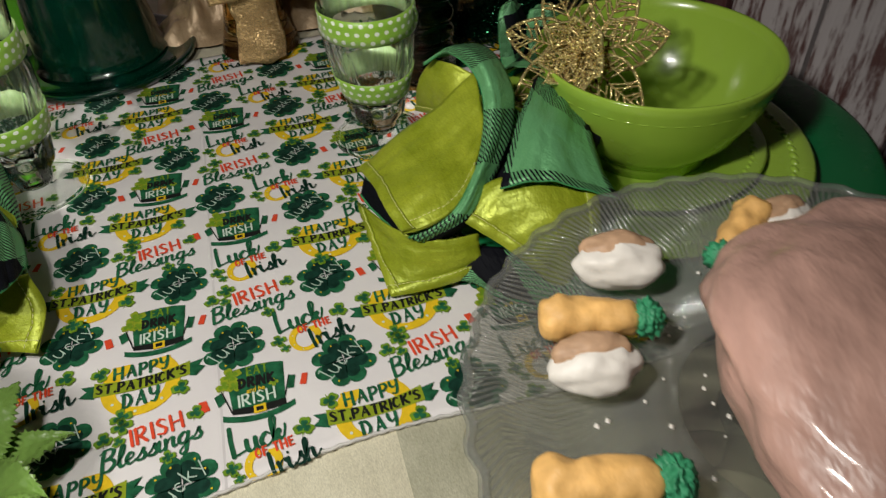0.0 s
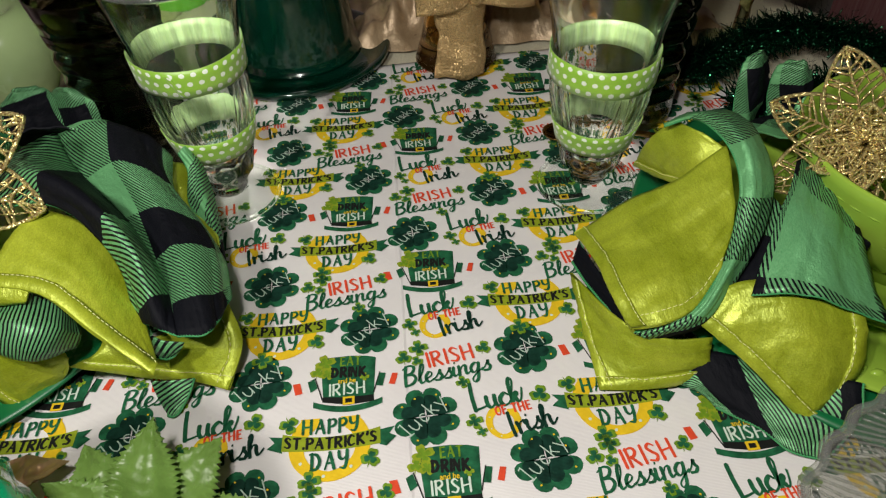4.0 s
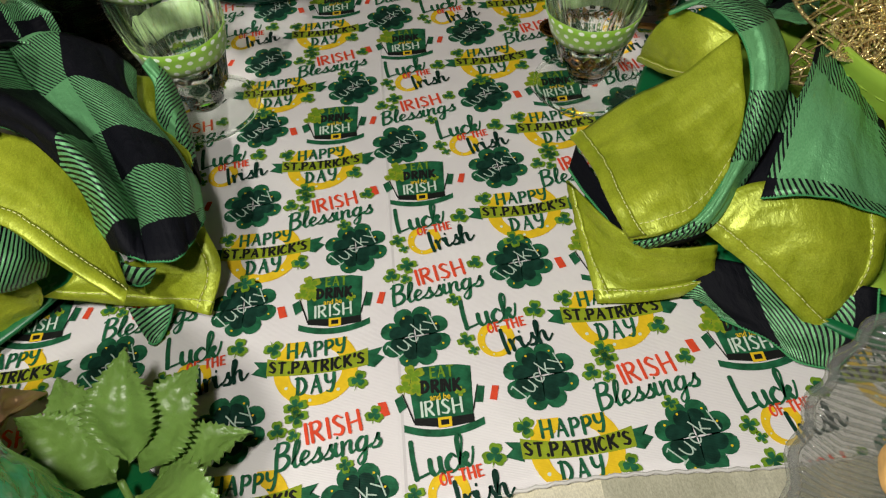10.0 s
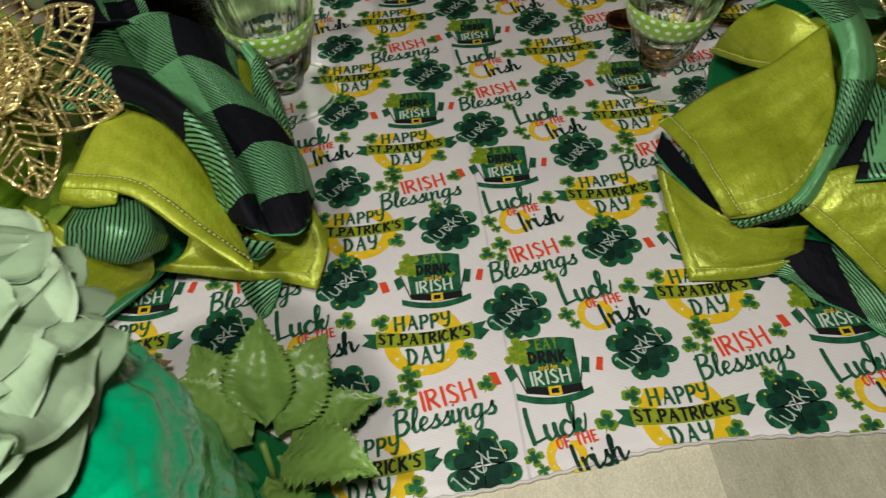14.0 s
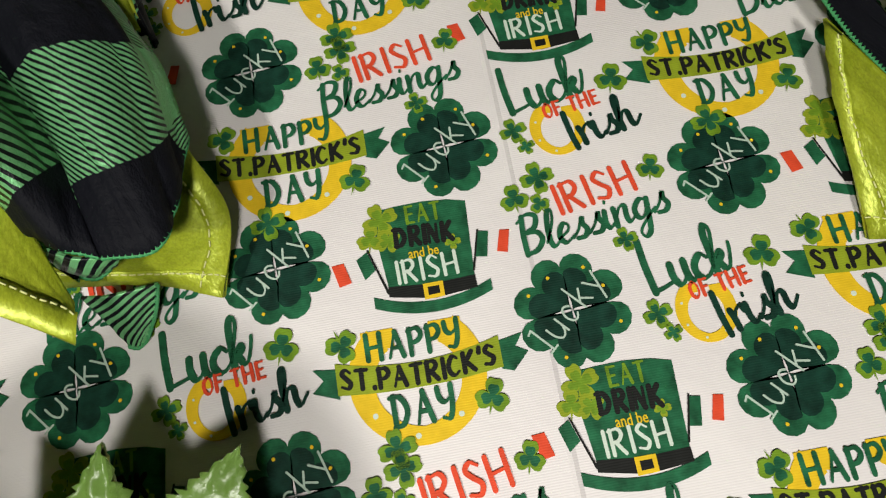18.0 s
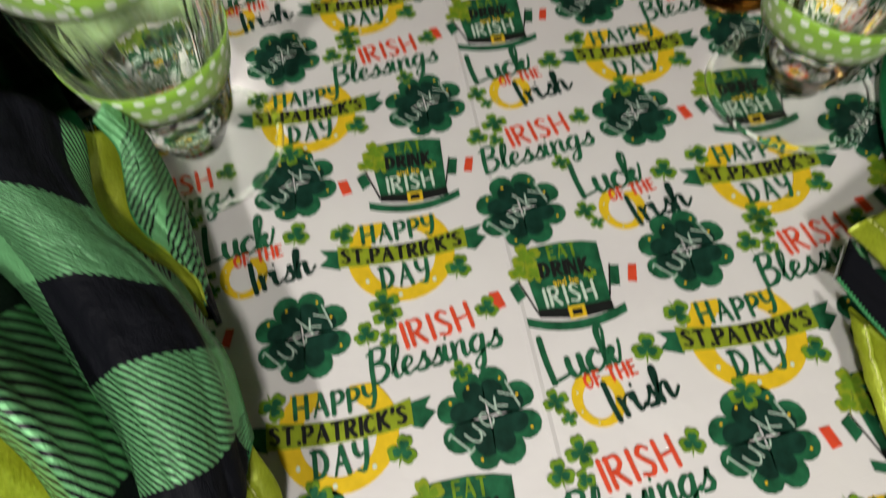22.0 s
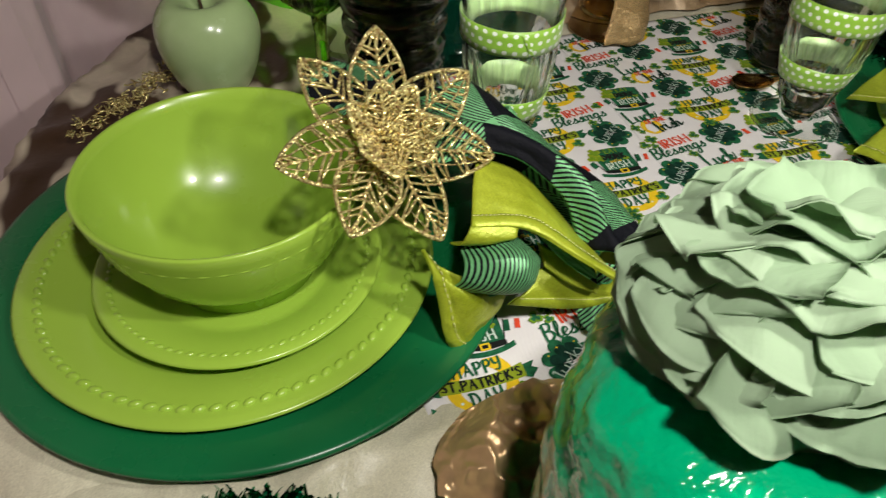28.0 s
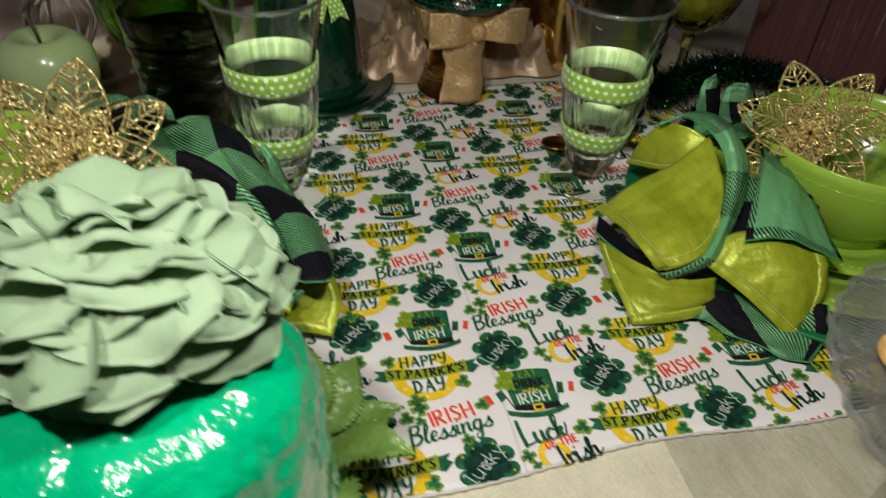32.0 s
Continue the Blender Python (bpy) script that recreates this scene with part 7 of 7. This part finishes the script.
tub = thing("green_canister", "plain bright green round canister behind a goblet", "canister", m=pose(-0.243, 0.455, -0.0022) @ Matrix.Diagonal((1.45, 1.45, 1, 1)))
part("body", turned("body", [(0.0, 0.0), (0.035, 0.0), (0.037, 0.003), (0.037, 0.212), (0.035, 0.215), (0.0, 0.215)], LIME_WAX, 72), tub)
part("lid", turned("lid", [(0.0, 0.222), (0.036, 0.222), (0.0395, 0.218), (0.0395, 0.205), (0.0375, 0.205), (0.0375, 0.216), (0.0, 0.216)], LIME_WAX, 72), tub)

# pie in foil on a glass stand
pie_stand = thing("pie_stand", "clear glass pedestal under a foil pie pan", "cake stand", (-0.350, 0.372, -0.0022))


def knobs(a, r, z):
    return r * (1 + 0.05 * math.cos(10 * a)) if 0.03 < z < 0.11 else r


part("pedestal", turned("pedestal", smooth_curve([(0.0, 0.0), (0.045, 0.0), (0.046, 0.005), (0.028, 0.014), (0.020, 0.030), (0.030, 0.050), (0.036, 0.066), (0.030, 0.082), (0.014, 0.094), (0.012, 0.108), (0.024, 0.116), (0.046, 0.120), (0.047, 0.123), (0.0, 0.123)], 5), GLASS, 80, knobs), pie_stand).visible_shadow = False
pie = thing("pie", "cream topped pie in a dark crinkled foil pan", "pie", (-0.350, 0.372, 0.1210))


def crinkle(a, r, z):
    return r + 0.0014 * math.sin(70 * a) + 0.001 * noise.noise(Vector((math.cos(a) * 12, math.sin(a) * 12, z * 90))) if r > 0.03 else r


part("foil_pan", turned("foil_pan", [(0.0, 0.0005), (0.066, 0.0005), (0.078, 0.004), (0.090, 0.026), (0.096, 0.030), (0.094, 0.031), (0.087, 0.026), (0.074, 0.006), (0.0, 0.004)], BLACK_FOIL, 220, crinkle), pie, "dark crinkled foil pan")
part("filling", turned("filling", [(0.0, 0.036), (0.05, 0.036), (0.082, 0.033), (0.086, 0.026), (0.0, 0.022)], CREAM, 64), pie)
puffs = random.Random(3)
PUFF = [blob("cream_puff", (0.0115, 0.0100, 0.0085), CREAM, s, 0.5, 3.4, 16) for s in (1, 2, 3)]
for i in range(38):
    a = 2 * math.pi * i / 38 + puffs.uniform(-0.05, 0.05)
    q = 0.0885 + puffs.uniform(-0.004, 0.004)
    part("cream_puff", PUFF[i % 3], pie, m=pose(q * math.cos(a), q * math.sin(a), 0.034 + puffs.uniform(-0.004, 0.003), puffs.uniform(-30, 30), 0, puffs.uniform(0, 360)))
SLICE = mat("peach_slice", (0.72, 0.40, 0.10), 0.4, var=0.2, scale=40, bump=0.2)
CRUST = mat("golden_crumb_topping", (0.62, 0.42, 0.24), 0.6, var=0.3, scale=60, bump=0.5, bscale=220, dist=0.002)
CRUMB = [blob("topping", (0.0170, 0.0120, 0.0085), (CREAM, CRUST, YOLK)[k], k + 5, 0.45, 2.6, 16) for k in range(3)]
for ring, count in ((0.074, 18), (0.054, 13), (0.032, 8), (0.010, 3)):
    for i in range(count):
        a = 2 * math.pi * i / count + puffs.uniform(-0.15, 0.15)
        part("topping", CRUMB[puffs.choice((0, 0, 1, 1, 2))], pie, m=pose(ring * math.cos(a), ring * math.sin(a), 0.041 + 0.010 * (1 - ring / 0.08) + puffs.uniform(-0.002, 0.003), puffs.uniform(-25, 25), puffs.uniform(-20, 20), puffs.uniform(0, 360)))
PEACH = blob("fruit_slice", (0.018, 0.007, 0.009), SLICE, 3, 0.1, 2, 14)
for i in range(7):
    a = 2 * math.pi * i / 7 + 0.35
    part("fruit_slice", PEACH, pie, m=pose(0.062 * math.cos(a), 0.062 * math.sin(a), 0.053, 0, 0, math.degrees(a) + 20))

# dark green hat-shaped jar with a lid
jar = thing("lidded_jar", "dark green hat-shaped glass jar with a crystal knob and ribbon", "jar", (-0.108, 0.312, -0.0022))
part("brim", turned("brim", smooth_curve([(0.0, 0.0), (0.070, 0.0), (0.084, 0.004), (0.088, 0.009), (0.085, 0.012), (0.070, 0.008), (0.054, 0.010), (0.0, 0.010)], 4), GREEN_ENAMEL, 80), jar)
part("body", turned("body", smooth_curve([(0.0, 0.010), (0.057, 0.010), (0.0575, 0.020), (0.053, 0.060), (0.047, 0.100), (0.0425, 0.128), (0.0415, 0.132), (0.0, 0.132)], 5), GREEN_ENAMEL, 80), jar)
lid = part("lid", turned("lid", smooth_curve([(0.0, 0.147), (0.018, 0.1465), (0.036, 0.143), (0.0405, 0.139), (0.0405, 0.1325), (0.0, 0.1325)], 4), GREEN_ENAMEL, 80), jar)
part("knob", turned("knob", [(0.0, 0.146), (0.006, 0.146), (0.004, 0.152), (0.004, 0.157), (0.0130, 0.168), (0.0100, 0.176), (0.0, 0.176)], RHINESTONE, 8), lid, "faceted crystal knob")


def bow(parent, at, material, size, turn, uvs=(200, 200, 0, 0), tails=True, lift=0.0):
    """Two ribbon loops, a knot and two tails."""
    m = pose(*at, 0, 0, turn)
    s = size
    for side in (1, -1):
        rows = []
        for w in (-0.35, 0.0, 0.35):
            rows.append([(0, 0, w * s * 0.35), (side * 0.5 * s, -0.12 * s, w * s * 0.9 + 0.10 * s), (side * 1.0 * s, 0.02 * s, w * s + 0.06 * s), (side * 0.55 * s, 0.16 * s, w * s * 0.9 + 0.02 * s), (0, 0.06 * s, w * s * 0.35)])
        part("loop", sheet("loop", rows, material, 0.0005, uvs, 0.0012, side + 3, 7, 0, 60)[0], parent, m=m)
        if tails:
            rows = []
            for w in (-0.3, 0.0, 0.3):
                rows.append([(w * s * 0.5, -0.06 * s, 0), (side * 0.25 * s + w * s * 0.8, -0.14 * s, -0.55 * s), (side * 0.42 * s + w * s, -0.10 * s, -1.15 * s + (0.18 * s if w == 0 else 0))])
            part("tail", sheet("tail", rows, material, 0.0005, uvs, 0.0012, side + 9, 7, 0, 60)[0], parent, m=m)
    part("knot", blob("knot", (0.16 * s, 0.12 * s, 0.18 * s), material, 2, 0.15, 2, 12), parent, m=m)


bow(jar, (0.018, -0.044, 0.121), RIBBON, 0.031, 12, (210, 210, 0, 0))
part("neck_ribbon", band("neck_ribbon", 0.0462, 0.0432, 0.108, 0.128, RIBBON, 34), jar, "lime ribbon with white dots")
part("pearl", blob("pearl", (0.004, 0.004, 0.004), MUSHROOM, 1, 0.0, 1, 12), jar, m=pose(0.019, -0.051, 0.121))

# amber vase with a gold bow, carrying a green ornament
vase = thing("amber_vase", "amber glass vase dressed with a gold organza bow", "vase", (0.040, 0.285, 0.0016))
part("glass_body", turned("glass_body", smooth_curve([(0.0, 0.0), (0.034, 0.0), (0.036, 0.005), (0.031, 0.022), (0.026, 0.050), (0.030, 0.075), (0.036, 0.090), (0.034, 0.0905), (0.027, 0.075), (0.023, 0.050), (0.026, 0.020), (0.0, 0.012)], 5), GLASS_AMBER, 64), vase)
part("wrap", turned("wrap", smooth_curve([(0.034, 0.058), (0.037, 0.064), (0.0385, 0.074), (0.041, 0.084), (0.043, 0.091), (0.0420, 0.091), (0.0375, 0.074), (0.033, 0.058)], 4), GOLD_SATIN, 90, lambda a, r, z: r + 0.0012 * math.sin(9 * a + 90 * z) + 0.0008 * math.sin(23 * a - 140 * z)), vase, "gathered gold organza wrap")
bow(vase, (0.014, -0.042, 0.076), GOLD_SATIN, 0.050, 4, (30, 30, 0, 0), False)
part("sash", sheet("sash", [[(-0.020, -0.036, 0.070), (-0.018, -0.037, 0.040), (-0.024, -0.041, 0.004)], [(0.004, -0.043, 0.070), (0.006, -0.042, 0.040), (0.006, -0.048, 0.003)], [(0.022, -0.034, 0.068), (0.020, -0.036, 0.040), (0.022, -0.041, 0.006)]], GOLD_SATIN, 0.0006, (30, 30, 0, 0), 0.003, 6, 8, 0, 70)[0], vase, "hanging gold organza sash")
orn = thing("green_ornament", "emerald metallic bowl-shaped ornament with a rhinestone band", "ornament", (0.046, 0.288, 0.0925))
part("shell", turned("shell", smooth_curve([(0.0, 0.0), (0.040, 0.0), (0.052, 0.004), (0.058, 0.012), (0.060, 0.026), (0.070, 0.040), (0.084, 0.062), (0.088, 0.085), (0.080, 0.112), (0.055, 0.132), (0.0, 0.142)], 5), GREEN_METAL, 80), orn)
for z, mtl in ((0.0140, GREEN_STONE), (0.0180, GREEN_STONE), (0.0220, GREEN_STONE), (0.0260, GREEN_STONE)):
    rr = float(np.interp(z, (0.012, 0.026, 0.040), (0.0585, 0.0605, 0.070)))
    pts = [(rr * math.cos(2 * math.pi * i / 168), rr * math.sin(2 * math.pi * i / 168), z) for i in range(168)]
    part("rhinestone_band", mesh_of("rhinestone_band", *tube(pts, [0.0006 + 0.0013 * (i % 2) for i in range(168)], 5, True), mtl, smooth=False), orn, "row of glittering stones")
part("buckle", blob("buckle", (0.011, 0.003, 0.0065), RHINESTONE, 2, 0.35, 7, 20), orn, "round rhinestone buckle", pose(-0.012, -0.0615, 0.020))
for sx, drop in ((-0.026, 0.036), (0.004, 0.038)):
    part("ribbon_tail", sheet("ribbon_tail", [[(sx - 0.004, -0.088, 0.090), (sx - 0.010, -0.080, 0.060), (sx - 0.022 + 0.02 * (sx > 0), -0.068, drop - 0.006)], [(sx + 0.006, -0.090, 0.090), (sx + 0.002, -0.083, 0.060), (sx - 0.006, -0.072, drop + 0.014)], [(sx + 0.016, -0.088, 0.090), (sx + 0.014, -0.080, 0.060), (sx + 0.010, -0.068, drop)]], TEAL_RIBBON, 0.0006, (30, 30, 0, 0), 0.001, 4, 6)[0], orn, "teal satin ribbon tail")

column = thing("gold_vase", "tall fluted gold metallic vase behind the glasses", "vase", (0.192, 0.368, -0.0022))
part("body", turned("body", [(0.0, 0.0), (0.050, 0.0), (0.052, 0.006), (0.049, 0.02), (0.050, 0.20), (0.055, 0.235), (0.058, 0.24), (0.054, 0.24), (0.048, 0.20), (0.0, 0.19)], GOLD_METAL, 160, lambda a, r, z: r * (1 + 0.02 * math.cos(12 * a)) if 0.01 < z < 0.22 and r > 0.02 else r), column)
trim = []
for k in range(3):
    trim.append(tube([((0.060 + 0.003 * math.sin(9 * a)) * math.cos(a), (0.060 + 0.003 * math.sin(9 * a)) * math.sin(a), 0.222 + 0.006 * k + 0.004 * math.sin(13 * a + k)) for a in [2 * math.pi * i / 120 for i in range(120)]], 0.0022, 6, True))
part("trim", mesh_of("trim", *join(trim), GOLD_GLITTER), column, "gold lace trim at the rim")

thing("tinsel_garland", "dark green glittering tinsel garland along the table edge", "garland", kind="stuff", data=tinsel("tinsel_garland", [(0.190, 0.215, 0.020), (0.240, 0.205, 0.024), (0.300, 0.235, 0.026), (0.350, 0.240, 0.026), (0.405, 0.190, 0.022), (0.420, 0.120, 0.020), (0.370, 0.150, 0.018), (0.310, 0.160, 0.018), (0.250, 0.150, 0.016)], 0.026, 9000, 0.02, TINSEL, 7, 0.0006))


def rumpled(name, label, x0, x1, y0, y1, amp, freq, material, seed, base=0.002, edge=0.02):
    """A gathered cloth lying on the table."""
    nx, ny = 70, 60
    vs, fs = [], []
    for j in range(ny + 1):
        for i in range(nx + 1):
            x, y = x0 + (x1 - x0) * i / nx, y0 + (y1 - y0) * j / ny
            q = noise.noise(Vector((x * freq + seed, y * freq * 0.55, seed))) + 0.5 * noise.noise(Vector((x * freq * 2.3, y * freq * 1.6 + seed, 3)))
            ridge = (1 - abs(q)) ** 2
            fade = min(1.0, min(i, nx - i) / 10, min(j, ny - j) / 10)
            over = math.hypot(x - TABLE_X, y - TABLE_Y) - 0.488
            if over > 0:
                k = 0.493 / math.hypot(x - TABLE_X, y - TABLE_Y)
                vs.append((TABLE_X + (x - TABLE_X) * k, TABLE_Y + (y - TABLE_Y) * k, base - over * 1.4 + 0.3 * amp * ridge))
                continue
            vs.append((x + 0.010 * noise.noise(Vector((y * 30, seed, 0))), y + 0.010 * noise.noise(Vector((x * 30, seed, 5))), base + amp * ridge * fade))
    for j in range(ny):
        for i in range(nx):
            a = j * (nx + 1) + i
            fs.append((a, a + 1, a + nx + 2, a + nx + 1))
    return thing(name, label, "cloth", data=mesh_of(name, vs, fs, material))


rumpled("satin_drape", "gathered gold satin ruffled along the back of the table", -0.06, 0.30, 0.30, 0.47, 0.045, 26, GOLD_DRAPE := satin("gold_beige_satin", (0.30, 0.20, 0.11), (0.46, 0.34, 0.21), 0.34, 0.25), 4)
rumpled("satin_overlay", "cream satin overlay cloth woven with large brown leaves", -0.60, -0.23, 0.10, 0.52, 0.009, 14, SATIN_DARK, 9, -0.001)
rumpled("satin_fold", "cream satin cloth in soft folds beside the charger", -0.46, -0.20, -0.26, -0.09, 0.012, 16, SATIN_CREAM, 2, -0.004)
lace = []
lr = random.Random(6)
for i in range(150):
    f = lr.random()
    x, y = -0.445 + 0.09 * f + lr.gauss(0, 0.006), 0.20 + 0.11 * f + lr.gauss(0, 0.008)
    a = lr.uniform(0, 6.28)
    q = lr.uniform(0.002, 0.005)
    lace.append(tube([(x + q * math.cos(a + t), y + q * math.sin(a + t), 0.012 + 0.006 * lr.random() + 0.001 * k) for k, t in enumerate((0, 1.5, 3.0, 4.5))], 0.0007, 4))
thing("lace_trim", "gold embroidered lace on the gathered satin", "lace trim", kind="stuff", data=mesh_of("lace_trim", *join(lace), GOLD_GLITTER))
thing("damask_band", "sage damask satin panel on the tablecloth", "cloth panel", data=mesh_of("damask_band", [(0.062, -0.36, -0.0018), (0.30, -0.30, -0.0018), (0.30, -0.17, -0.0018), (0.064, -0.17, -0.0018), (0.062, -0.36, -0.0021), (0.30, -0.30, -0.0021), (0.30, -0.17, -0.0021), (0.064, -0.17, -0.0021)], [(0, 1, 2, 3), (7, 6, 5, 4), (0, 4, 5, 1), (1, 5, 6, 2), (2, 6, 7, 3), (3, 7, 4, 0)], SAGE_BAND, smooth=False))
